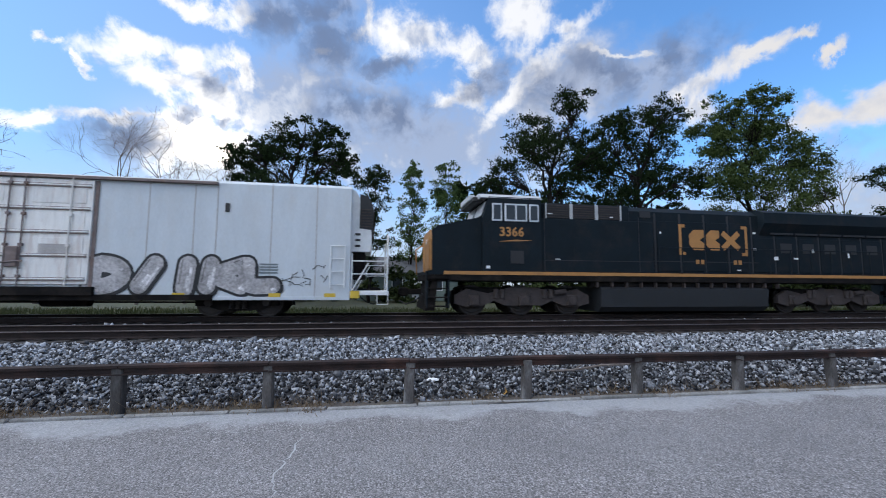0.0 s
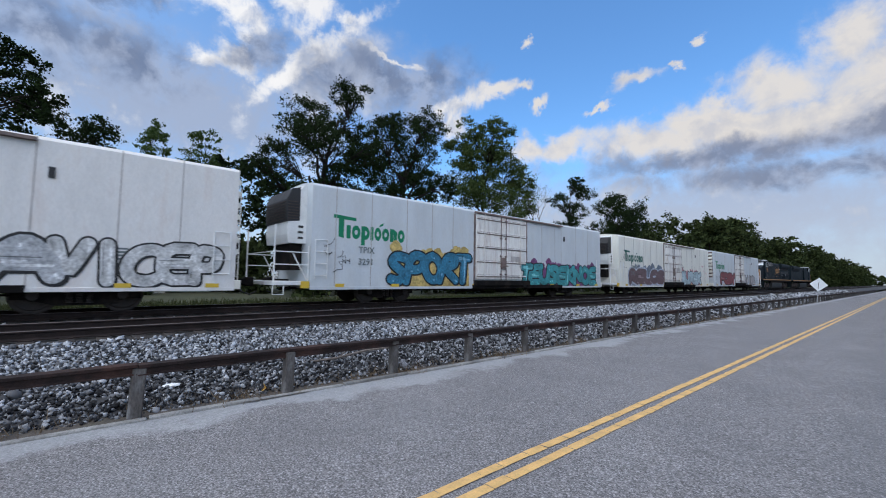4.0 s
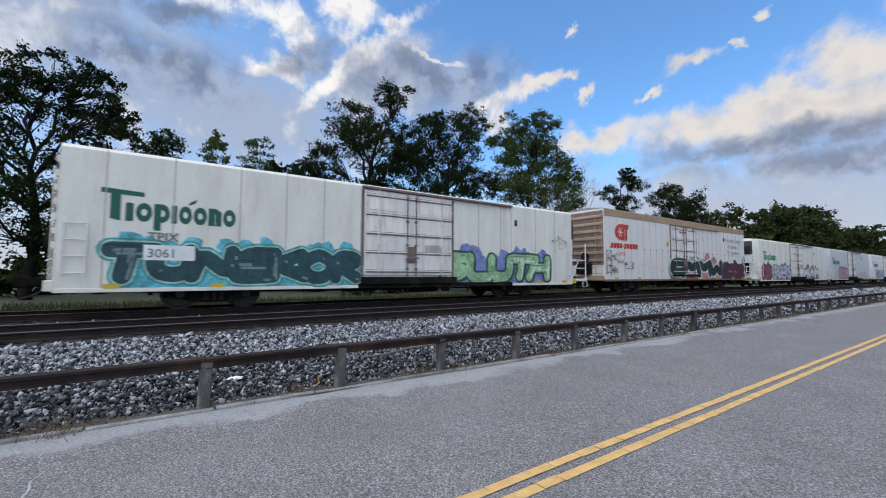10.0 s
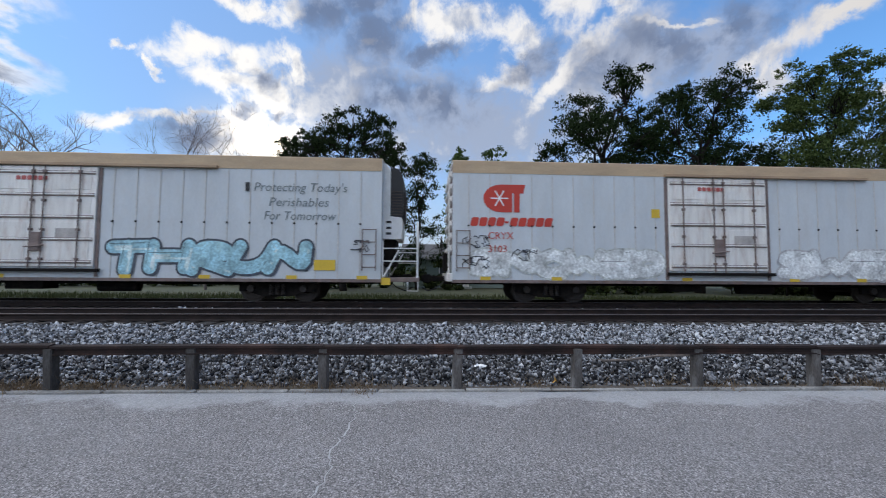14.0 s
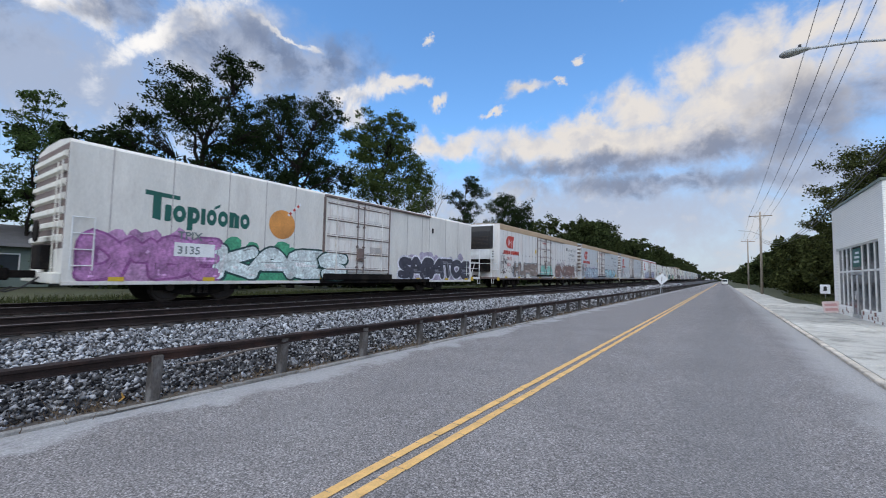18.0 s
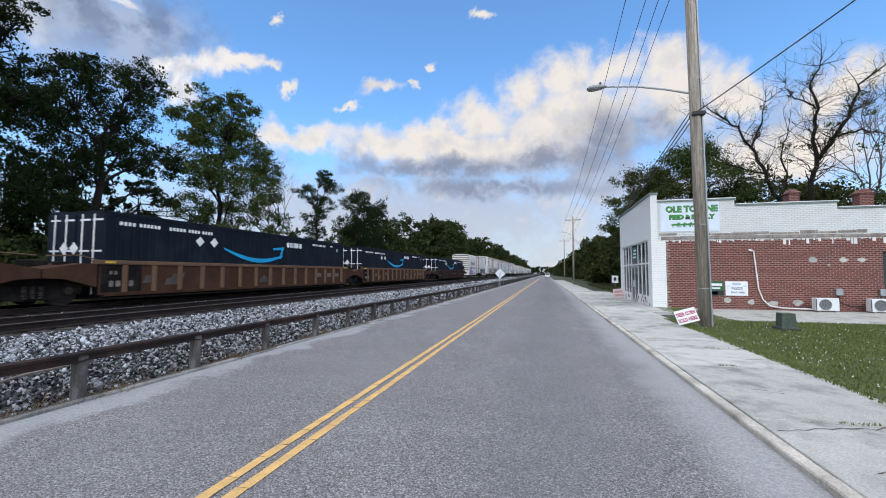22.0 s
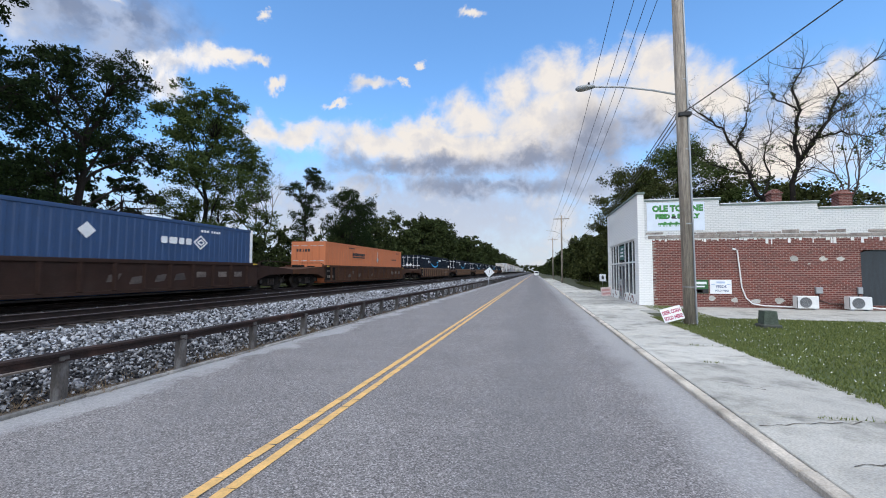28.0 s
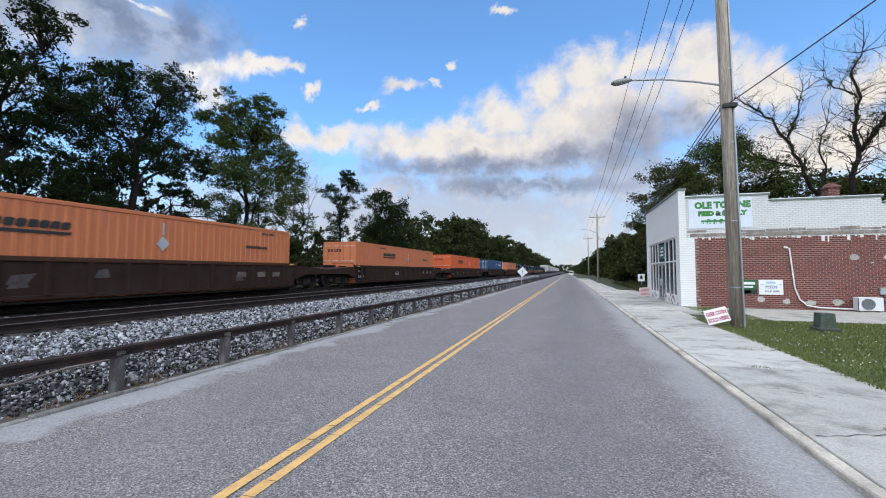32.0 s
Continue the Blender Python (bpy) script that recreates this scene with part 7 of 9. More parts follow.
def rib_end(parent, y, s, w, bot, top, ma):
    for k in range(7):
        z = bot + 1.05 + k * (top - bot - 1.2) / 7
        g = Geo().prism([(y, z), (y + s * 0.085, z + 0.05), (y + s * 0.085, z + 0.17), (y, z + 0.22)], "x", -w + 0.08, w - 0.08)
        part("end_rib", g, ma, parent)
    part("end_plate", Geo().box(-w + 0.05, w - 0.05, y, y + s * 0.012, bot + 0.9, top - 0.12), RUST_AND_SHADOW, parent, "rust-brown end sheet between the ribs")
    part("brake_gear", Geo().box(-0.2, 0.75, y, y + s * 0.25, bot + 0.35, bot + 1.0, 0.03).cyl((0.5, y + s * 0.3, bot + 1.35), (0.5, y + s * 0.34, bot + 1.35), 0.28, n=16), UNDER, parent, "dark hand brake gear")
    part("end_sill", Geo().box(-w, w, y, y + s * 0.18, bot, bot + 0.28, 0.02), ma, parent)
    g = Geo()
    for x in (w - 0.1, w - 0.5):
        g.cyl((x, y + s * 0.1, bot + 0.2), (x, y + s * 0.1, top - 0.6), 0.016, n=6)
    for k in range(7):
        g.cyl((w - 0.1, y + s * 0.1, bot + 0.4 + k * 0.42), (w - 0.5, y + s * 0.1, bot + 0.4 + k * 0.42), 0.014, n=6)
    part("end_ladder", g, ma, parent)


def door_set(parent, y0, y1, z0, z1, x, ma, hard, tall):
    """Plug door with its bars, rods and latch."""
    d = part("door", Geo().box(x, x + 0.05, y0, y1, z0, z1, 0.012), ma, parent, "rust-streaked plug door")
    h = z1 - z0
    for k in range(5):
        z = z0 + 0.14 + k * (h - 0.34) / 4
        part("door_bar", Geo().box(x + 0.05, x + 0.09, y0 + 0.08, y1 - 0.08, z, z + 0.05, 0.01), ma, d)
        # dark strips stand in for the shadow lines along each bar
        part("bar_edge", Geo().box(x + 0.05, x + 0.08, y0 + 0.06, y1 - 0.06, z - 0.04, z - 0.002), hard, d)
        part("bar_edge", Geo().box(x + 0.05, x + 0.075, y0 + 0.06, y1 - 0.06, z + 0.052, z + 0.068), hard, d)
    for q in (0.14, 0.45, 0.55, 0.86):
        y = y0 + (y1 - y0) * q
        g = Geo().cyl((x + 0.105, y, z0 - 0.05), (x + 0.105, y, z1 + 0.05), 0.022, n=6)
        for k in range(4):
            zz = z0 + 0.2 + k * (h - 0.4) / 3
            g.box(x + 0.05, x + 0.13, y - 0.05, y + 0.05, zz, zz + 0.08)
        part("lock_rod", g, hard if tall or 0.2 < q < 0.8 else ma, d)
    for a, b in ((0.03, 0.42), (0.58, 0.97)):
        for za, zb in ((0.06, 0.44), (0.5, 0.72), (0.77, 0.95)):
            part("door_panel", Geo().box(x + 0.05, x + 0.062, y0 + (y1 - y0) * a + 0.06, y0 + (y1 - y0) * b - 0.06, z0 + h * za, z0 + h * zb, 0.004), ma, d)
    ym = (y0 + y1) / 2
    part("latch", Geo().box(x + 0.06, x + 0.14, ym - 0.16, ym + 0.16, z0 + 0.5, z0 + 1.1, 0.02).cyl((x + 0.15, ym - 0.3, z0 + 0.62), (x + 0.15, ym + 0.3, z0 + 0.68), 0.025, n=6), hard, d, "door latch")
    part("door_placard", Geo().box(x + 0.064, x + 0.068, y0 + (y1 - y0) * 0.66, y0 + (y1 - y0) * 0.86, z0 + h * 0.25, z0 + h * 0.38), STENCIL if ma != DOOR_WHITE else SEAM, d, "faded stencil panel")
    part("lower_track", Geo().box(x + 0.01, x + 0.16, y0 - 0.1, y1 + 0.2, z0 - (0.16 if tall else 0.32), z0 - 0.06, 0.01), UNDER, parent, "dark lower door track")


def fruit_mark(parent, x, ma, y=0.85, z=2.42, k=1.0):
    g = Geo()
    g.flat([(y, z + 0.72 * k), (y, z + 0.86 * k), (y + 0.92 * k, z + 0.80 * k), (y + 0.92 * k, z + 0.68 * k)], x + 0.005)
    g.flat([(y + 0.2 * k, z + 0.05 * k), (y + 0.42 * k, z), (y + 0.42 * k, z + 0.7 * k), (y + 0.2 * k, z + 0.72 * k)], x + 0.0053)
    yy = y + 0.52 * k
    for wd, dn, up, hole in ((0.21, 0, 0.5, 0), (0.42, 0, 0.52, 1), (0.42, 0.22, 0.52, 1), (0.16, 0, 0.52, 0), (0.36, 0, 0.52, 1), (0.39, 0, 0.52, 1), (0.39, 0, 0.52, 2), (0.39, 0, 0.52, 1)):
        wd, dn, up = wd * k * 0.88, dn * k, up * k
        c = 0.09 * k if wd > 0.2 * k else 0.02
        t = 0.165 * k
        if not hole:
            blocks(g, yy, z - dn, up + dn, [wd * 0.95], 0, x + 0.005)
        elif hole == 1:
            ang = np.linspace(0, 2 * math.pi, 21)
            for a, b in zip(ang, ang[1:]):
                g.flat([(yy + wd / 2 + wd / 2 * k_ * math.cos(q), z + up / 2 + up / 2 * k_ * math.sin(q)) for q, k_ in ((a, 1), (b, 1), (b, 0.36), (a, 0.36))], x + 0.005)
            if dn:
                g.flat([(yy, z - dn), (yy + t, z - dn), (yy + t, z + up), (yy, z + up)], x + 0.0062)
        else:
            g.flat([(yy, z), (yy + t, z), (yy + t, z + up), (yy, z + up)], x + 0.005)
            g.flat([(yy + wd - t, z), (yy + wd, z), (yy + wd, z + up * 0.8), (yy + wd - t, z + up)], x + 0.005)
            g.flat([(yy + t, z + up * 0.7), (yy + wd - t, z + up * 0.7), (yy + wd - t, z + up), (yy + t, z + up)], x + 0.005)
        yy += wd + 0.035 * k
    g.flat([(y + 1.93 * k, z + 0.53 * k), (y + 2.12 * k, z + 0.62 * k), (y + 2.16 * k, z + 0.74 * k), (y + 1.98 * k, z + 0.64 * k)], x + 0.005)
    part("juice_logo", g, ma, parent, "green logo shapes")


def block_mark(parent, x, y, z):
    g = Geo()
    arc = [(y + 0.62 + 0.62 * math.cos(a), z + 0.48 + 0.48 * math.sin(a)) for a in np.linspace(math.pi / 2, 1.5 * math.pi, 11)]
    g.flat(arc + [(y + 1.0, z), (y + 1.0, z + 0.96)], x + 0.005)
    g.flat([(y + 1.06, z + 0.66), (y + 1.38, z + 0.66), (y + 1.46, z + 0.96), (y + 1.0, z + 0.96), (y + 1.0, z + 0.66)], x + 0.0052)
    g.flat([(y + 1.06, z), (y + 1.26, z), (y + 1.26, z + 0.66), (y + 1.06, z + 0.66)], x + 0.0054)
    lg = part("block_logo", g, SIGNAL_RED, parent, "red block logo with white snowflake")
    f = Geo()
    for a in (0, 1.047, 2.094):
        c, s_ = math.cos(a) * 0.3, math.sin(a) * 0.3
        ribbon(f, [(y + 0.56 - c, z + 0.48 - s_), (y + 0.56 + c, z + 0.48 + s_)], 0.045, x + 0.009 + a * 0.0003, 0, False)
    part("snowflake", f, DECAL_WHITE, lg)
    yy = y - 0.45
    for k, wd in enumerate((0.24, 0.25, 0.24, 0.25, 0.12, 0.24, 0.25, 0.26, 0.25, 0.24)):
        b = Geo()
        blocks(b, yy, z - 0.48 + (0.1 if k == 4 else 0), 0.3 if k != 4 else 0.08, [wd + 0.015], 0, x + 0.005, 0.22)
        part("name_bar", b, SIGNAL_RED, parent, "slanted red bar")
        yy += wd + 0.05


def reefer(R, L, kind, left, right, number, body_ma=None, band=None, marks=(), tags=(), fruit=False, logo=True, logo_ma=None, label=""):
    ln = R - L
    highcar = kind == "highcar"
    w, bot, top = 1.56, (0.74 if highcar else 0.6), (4.9 if highcar else 4.36)
    ma = body_ma or REEFER_WHITE
    h = ln / 2
    car = thing("refrigerator_car", label, "railway car", "refrigerator cars")
    x = w
    c = 0.10 if not highcar else 0.04
    prof = [(-w, bot), (w, bot), (w, top - c), (w - c, top), (0.6, top + 0.1), (-0.6, top + 0.1), (-w + c, top), (-w, top - c)]
    side_top = top
    part("body", Geo().prism(prof, "y", -h, h), ma, car, "insulated car body")
    if band:
        bz = top - 0.44
        part("colour_band", Geo().box(w - 0.01, w + 0.012, -h, h, bz if band != RED_BAND else top - 0.42, top - 0.02 if band != RED_BAND else top - 0.2), band, car, "painted band below the roof")
        if band != RED_BAND:
            part("roof_skin", Geo().prism([(w + 0.012, top - 0.03), (w - c + 0.01, top + 0.008), (0.6, top + 0.11), (-0.6, top + 0.11), (-w, top), (-w, top - 0.01), (0, top)], "y", -h, h), band, car)
        side_top = bz
    # panel joints
    g = Geo()
    d0, d1 = (7.55, 11.1) if highcar else (8.2, 12.1)
    if highcar:
        ys = [0.55 + 0.727 * k for k in range(10)] + [d1 + 0.5 + 0.727 * k for k in range(12)]
    else:
        ys = [0.92, 2.42, 4.12, 5.48, 6.72, 13.6, 14.9, 15.56, 17.2, 18.6]
    jt = g.box(0, 0.014 if highcar else 0.006, -0.014, 0.014, bot + 0.08, side_top - 0.04).mesh("panel_joint", SEAM_PALE if highcar else SEAM)
    for q in ys:
        if q < ln - 0.1:
            part("panel_joint", jt, SEAM, car, at=pose(w, -h + q, 0))
    if highcar:
        dot = Geo().box(w + 0.012, w + 0.03, -0.03, 0.03, 2.62, 2.68).mesh("rivet", UNDER)
        for q in ys:
            if q < ln - 0.1:
                part("rivet", dot, UNDER, car, at=pose(0, -h + q, 0))
    part("side_sill", Geo().box(w - 0.05, w + 0.02, -h, h, bot - 0.04, bot + 0.07, 0.008), ma if not highcar else (RED_BAND if band == RED_BAND else RUST_AND_SHADOW), car, "side sill")
    if not highcar:
        part("lower_track", Geo().box(w - 0.02, w + 0.075, -h + d0 - 0.2, -h + 15.56, bot - 0.05, bot + 0.13, 0.01), UNDER, car, "dark lower door track")
    part("centre_sill", Geo().box(-0.35, 0.35, -h - 0.2, h + 0.2, 0.62 if highcar else 0.55, bot + 0.02).box(0.5, 1.1, -2.2, -1.0, 0.42, bot).cyl((0.8, 0.6, 0.5), (0.8, 1.9, 0.5), 0.17, n=10).tube([(0.9, -6, bot - 0.1), (0.9, 6, bot - 0.13)], 0.03), UNDER, car, "underframe with brake gear")
    hard = RUST_AND_SHADOW
    door_set(car, -h + d0, -h + d1, bot + 0.42, (4.4 if highcar else top - 0.2), x + 0.012, DOOR_WHITE, hard, highcar)
    part("upper_track", Geo().box(x, x + 0.13, -h + d0 - 0.1, -h + (14.9 if highcar else 15.56), (4.44 if highcar else top - 0.17), (4.54 if highcar else top - 0.08), 0.01), (RUST_AND_SHADOW if not highcar else (RED_BAND if band == RED_BAND else TAN_BAND)), car, "upper door track")
    for q in (d0 - 0.12, d1 + 0.02):
        part("door_post", Geo().box(x, x + 0.03, -h + q, -h + q + 0.10, bot + 0.1, (4.4 if highcar else top - 0.2)), hard, car)
    part("vent_handle", Geo().box(x, x + 0.04, -h + 15.8, -h + 15.92, 3.35 if not highcar else 3.7, 3.62 if not highcar else 4.0), BLACK, car)
    for q in (-h + 0.14, h - 0.62):
        ladder(car, x + 0.06, q, bot + 0.35, bot + 1.75, RUST_AND_SHADOW if highcar else UNIT_WHITE)
    for q in (0.95, 3.4, 8.0, 11.9, 14.4, 17.2, ln - 0.8):
        part("reflector", Geo().box(x + 0.021, x + 0.028, -h + q, -h + q + 0.36, bot + 0.06, bot + 0.18), SAFETY, car, "yellow reflector")
    if highcar:
        part("notice", Geo().box(x + 0.016, x + 0.022, -h + 6.95, -h + 7.25, 3.0, 3.3), SAFETY, car, "yellow notice")
        part("notice", Geo().box(x + 0.016, x + 0.022, -h + ln - 2.2, -h + ln - 1.5, bot + 0.35, bot + 0.7), SAFETY, car, "yellow stencil panel")
    st = Geo()
    for q in range(4):
        st.box(x + 0.009, x + 0.013, -h + 16.9, -h + 17.45, 1.4 + q * 0.09, 1.45 + q * 0.09)
    part("stencil", st, STENCIL, car, "small dark stencil lines")
    for s, e in ((-1, left), (1, right)):
        if e == "unit":
            unit_end(car, s * h, s, w, top, UNIT_WHITE if not highcar else RUST_AND_SHADOW)
        else:
            rib_end(car, s * h, s, w, bot, top, TAN_BAND if band == TAN_BAND else (DOOR_WHITE if highcar else REEFER_CREAM))
        coupler(car, s * (h + 0.18), s)
        truck(car, s * (h - 3.55))
    if highcar:
        block_mark(car, x + 0.01, -h + 1.05, 3.12)
        for s_, z in (("CRYX", 2.2), (number, 1.75)):
            tm = Geo()
            side_text(tm, s_, -h + 1.2, z, x + 0.036, 0.34)
            part("reporting_mark", tm, SIGNAL_RED, car, "red stencilled letters and number")
        bar_parts(car, -h + 8.6, 3.95, 0.14, [0.13, 0.15, 0.14, 0.13, 0.14, 0.12], 0.03, x + 0.085, RED_BAND)
        for k, (s_, z) in enumerate((("Protecting Today's", 3.72), ("Perishables", 3.22), ("For Tomorrow", 2.76))):
            vs, fs, wd = lettering(s_, 0.42, shear=0.2)
            sc = (3.1, 2.0, 2.4)[k] / wd
            tm = Geo().add([(x + 0.017, -h + 16.05 + (0, 0.5, 0.35)[k] + p[0] * sc, z + p[1]) for p in vs], fs)
            part("slogan", tm, STENCIL, car, "dark script slogan")
    elif logo:
        fruit_mark(car, x, logo_ma or LOGO_GREEN, -h + (0.82 if not fruit else 1.7), 2.46, 1.0)
        tm = Geo()
        off = 1.85 if not fruit else 2.6
        side_text(tm, "TPIX", -h + off, 1.95, x + 0.034, 0.34, bold=0.006)
        part("reporting_mark", tm, STENCIL, car, "grey stencilled letters and number")
        tm = Geo()
        side_text(tm, number, -h + off, 1.5, x + 0.034, 0.34, bold=0.006)
        if number in ("3061", "3135", "3070"):
            part("number_patch", Geo().box(x + 0.031, x + 0.0335, -h + off - 0.08, -h + off + 1.12, 1.42, 1.84), DECAL_WHITE, car, "white painted-out patch under the number")
        part("reporting_mark", tm, STENCIL, car, "grey stencilled letters and number")
    if fruit:
        g = Geo()
        g.flat([(-h + 6.17 + 0.55 * math.cos(t), 2.78 + 0.55 * math.sin(t)) for t in np.linspace(0, 2 * math.pi, 25)[:-1]], x + 0.012)
        part("fruit_picture", g, mat("painted_orange", (0.62, 0.27, 0.07), 0.6, var=0.25, scale=1.2, bump=0.0), car, "painted round orange")
        g = Geo()
        ribbon(g, [(-h + 6.4, 3.15), (-h + 6.95, 3.68)], 0.09, x + 0.016, 0, False)
        part("straw_picture", g, DECAL_WHITE, car, "striped painted straw")
        g = Geo()
        for k in (0.1, 0.4, 0.7):
            ribbon(g, [(-h + 6.4 + 0.55 * k, 3.15 + 0.53 * k), (-h + 6.4 + 0.55 * (k + 0.15), 3.15 + 0.53 * (k + 0.15))], 0.09, x + 0.019, 0, False)
        part("straw_stripe", g, SIGNAL_RED, car)
    for i, m in enumerate(marks):
        y0, y1, z0, z1, word, fill, edge, back = m[:8]
        graffiti(car, x + (0.014 if highcar else 0.009), -h + y0, -h + y1, z0, z1, word, fill, edge, back, int(-R * 3) + i + 2, what=m[8], over=(-h + d0, -h + d1), rim=RIMS.get(word))
    for i, (y0, y1, z0, z1, c_) in enumerate(tags):
        scribble(car, x, -h + y0, -h + y1, z0, z1, c_, int(-R * 5) + i + 7)
    if highcar:
        for i, (y0, z0) in enumerate(((0.35, 1.9), (0.35, 1.2), (2.0, 1.45), (ln - 1.0, 1.7))):
            scribble(car, x + 0.014, -h + y0, -h + y0 + (0.9 if i < 3 else 0.6), z0, z0 + 0.4, (0.03, 0.03, 0.04), int(-R * 5) + i + 31, 0.03, 7)
    return place(car, (R + L) / 2)


K = (0.012, 0.012, 0.014)
WHT = (0.74, 0.75, 0.77)
SIL = (0.42, 0.43, 0.45)
MAR = (0.20, 0.05, 0.055)
TEAL = (0.05, 0.26, 0.28)
PUR = (0.16, 0.05, 0.14)
LIL = (0.30, 0.28, 0.42)

reefer(-0.8, -20.5, "standard", "ribs", "unit", "3376", REEFER_BLUE, marks=[(2.3, 7.9, 0.62, 2.15, "FOBY", MAR, K, None, "maroon graffiti letters"), (12.0, 17.5, 0.62, 1.95, "DIIKL", (0.36, 0.34, 0.34), K, None, "silver graffiti letters")],
       tags=[(0.6, 1.5, 0.9, 1.7, K), (17.6, 19.0, 1.0, 2.1, K)], label="white refrigerator car with green logo and maroon and silver graffiti")
reefer(-22.05, -41.9, "standard", "unit", "ribs", "3181", REEFER_CREAM, logo_ma=LOGO_DARK, marks=[(1.5, 8.1, 0.62, 2.05, "RELOS", (0.12, 0.075, 0.08), (0.40, 0.42, 0.5), (0.13, 0.16, 0.2), "brown graffiti letters"), (11.9, 17.4, 0.62, 2.0, "EUREK", (0.33, 0.42, 0.46), K, (0.40, 0.2, 0.22), "pale blue graffiti letters")],
       tags=[(0.2, 1.4, 2.0, 3.0, K), (17.6, 19.4, 1.2, 2.6, (0.45, 0.06, 0.10)), (11.8, 12.8, 2.2, 2.5, K)], label="white refrigerator car with green logo and brown and pale-blue graffiti")
reefer(-44.6, -64.85, "standard", "unit", "ribs", "3291", REEFER_BLUE, marks=[(3.2, 7.9, 0.62, 2.2, "SPORT", (0.03, 0.16, 0.26), K, (0.45, 0.33, 0.11), "blue graffiti letters on a yellow cloud"), (11.6, 19.6, 0.62, 1.95, "TEUSEKNOE", TEAL, K, PUR, "teal graffiti letters on a purple cloud")],
       tags=[(0.5, 1.5, 1.2, 2.6, K)], label="white refrigerator car with green logo and blue and teal graffiti")
reefer(-67.25, -87.35, "standard", "unit", "ribs", "3204", REEFER_PINK, logo_ma=LOGO_DARK, marks=[(2.4, 7.8, 0.62, 2.0, "SOLAR", (0.25, 0.33, 0.42), K, None, "grey-blue graffiti letters"), (12.0, 16.2, 0.62, 1.95, "NRA", SIL, K, None, "silver graffiti letters"), (15.9, 19.7, 0.62, 1.95, "VICEP", (0.5, 0.5, 0.5), K, None, "pale graffiti letters with black outline")],
       label="white refrigerator car with rusty door and silver graffiti")
reefer(-89.65, -110.1, "standard", "unit", "ribs", "3012", REEFER_BLUE, logo_ma=LOGO_DARK, marks=[(3.2, 8.3, 0.62, 2.05, "EUCKE", (0.46, 0.23, 0.24), (0.06, 0.12, 0.2), (0.10, 0.2, 0.28), "pink graffiti letters"), (12.4, 19.0, 0.62, 1.5, "MEKES", (0.6, 0.5, 0.56), (0.05, 0.05, 0.2), None, "pale pink graffiti letters")],
       tags=[(0.3, 1.8, 0.9, 2.0, K), (1.2, 2.9, 0.7, 1.2, K)], label="white refrigerator car with dark green logo and pink graffiti")
reefer(-112.3, -132.8, "standard", "unit", "ribs", "3058", REEFER_CREAM, marks=[(2.9, 8.1, 0.62, 2.1, "ERGERS", (0.40, 0.41, 0.47), (0.04, 0.04, 0.06), (0.11, 0.05, 0.10), "lilac graffiti letters on a purple cloud"), (0.3, 2.8, 0.62, 2.1, "OB", (0.24, 0.06, 0.09), K, (0.07, 0.03, 0.08), "red and purple painted shapes"), (12.2, 17.6, 0.62, 2.0, "MVWM", (0.55, 0.58, 0.60), (0.03, 0.032, 0.035), (0.13, 0.14, 0.15), "grey graffiti spikes")],
       tags=[(17.8, 19.6, 1.2, 2.2, (0.05, 0.25, 0.2))], label="white refrigerator car with green logo and lilac and grey graffiti")
reefer(-136.2, -156.1, "highcar", "ribs", "unit", "3164", REEFER_PINK, TAN_BAND, marks=[(7.2, 15.4, 0.78, 2.3, "CMMW", K, (0.6, 0.65, 0.64), (0.45, 0.17, 0.13), "black graffiti letters on a pink cloud"), (15.3, 19.6, 0.78, 2.0, "DEER", (0.075, 0.010, 0.035), (0.02, 0.015, 0.025), (0.035, 0.02, 0.04), "dark maroon graffiti letters")],
       tags=[(3.8, 6.5, 1.2, 2.0, (0.5, 0.3, 0.26))], label="white refrigerator car with brown roof band and black graffiti")
reefer(-159.0, -178.95, "standard", "ribs", "unit", "3061", REEFER_CREAM, logo_ma=LOGO_DARK, marks=[(0.9, 8.1, 0.62, 1.95, "TUNEKOR", (0.015, 0.06, 0.07), (0.05, 0.28, 0.3), (0.10, 0.42, 0.5), "dark green graffiti letters on a turquoise cloud"), (11.6, 18.2, 0.62, 2.05, "SLUTH", (0.28, 0.45, 0.26), (0.02, 0.06, 0.04), (0.17, 0.22, 0.45), "light green graffiti letters on a blue cloud")],
       tags=[(18.4, 19.6, 2.4, 3.2, K)], label="white refrigerator car with green logo and turquoise and lime graffiti")
reefer(-182.0, -201.95, "standard", "ribs", "unit", "3070", REEFER_CREAM, logo_ma=LOGO_DARK, marks=[(3.2, 8.0, 0.62, 2.1, "SENZ", (0.62, 0.57, 0.55), (0.02, 0.02, 0.06), (0.5, 0.25, 0.07), "cream graffiti letters with navy outline"), (0.5, 3.1, 0.7, 1.9, "ISI", WHT, (0.35, 0.36, 0.36), None, "white outlined graffiti letters"), (11.9, 17.9, 0.62, 2.0, "SIDES", LIL, (0.03, 0.025, 0.08), None, "violet graffiti letters")],
       tags=[(18.0, 19.6, 0.8, 2.0, K)], label="white refrigerator car with dark green logo and cream and violet graffiti")
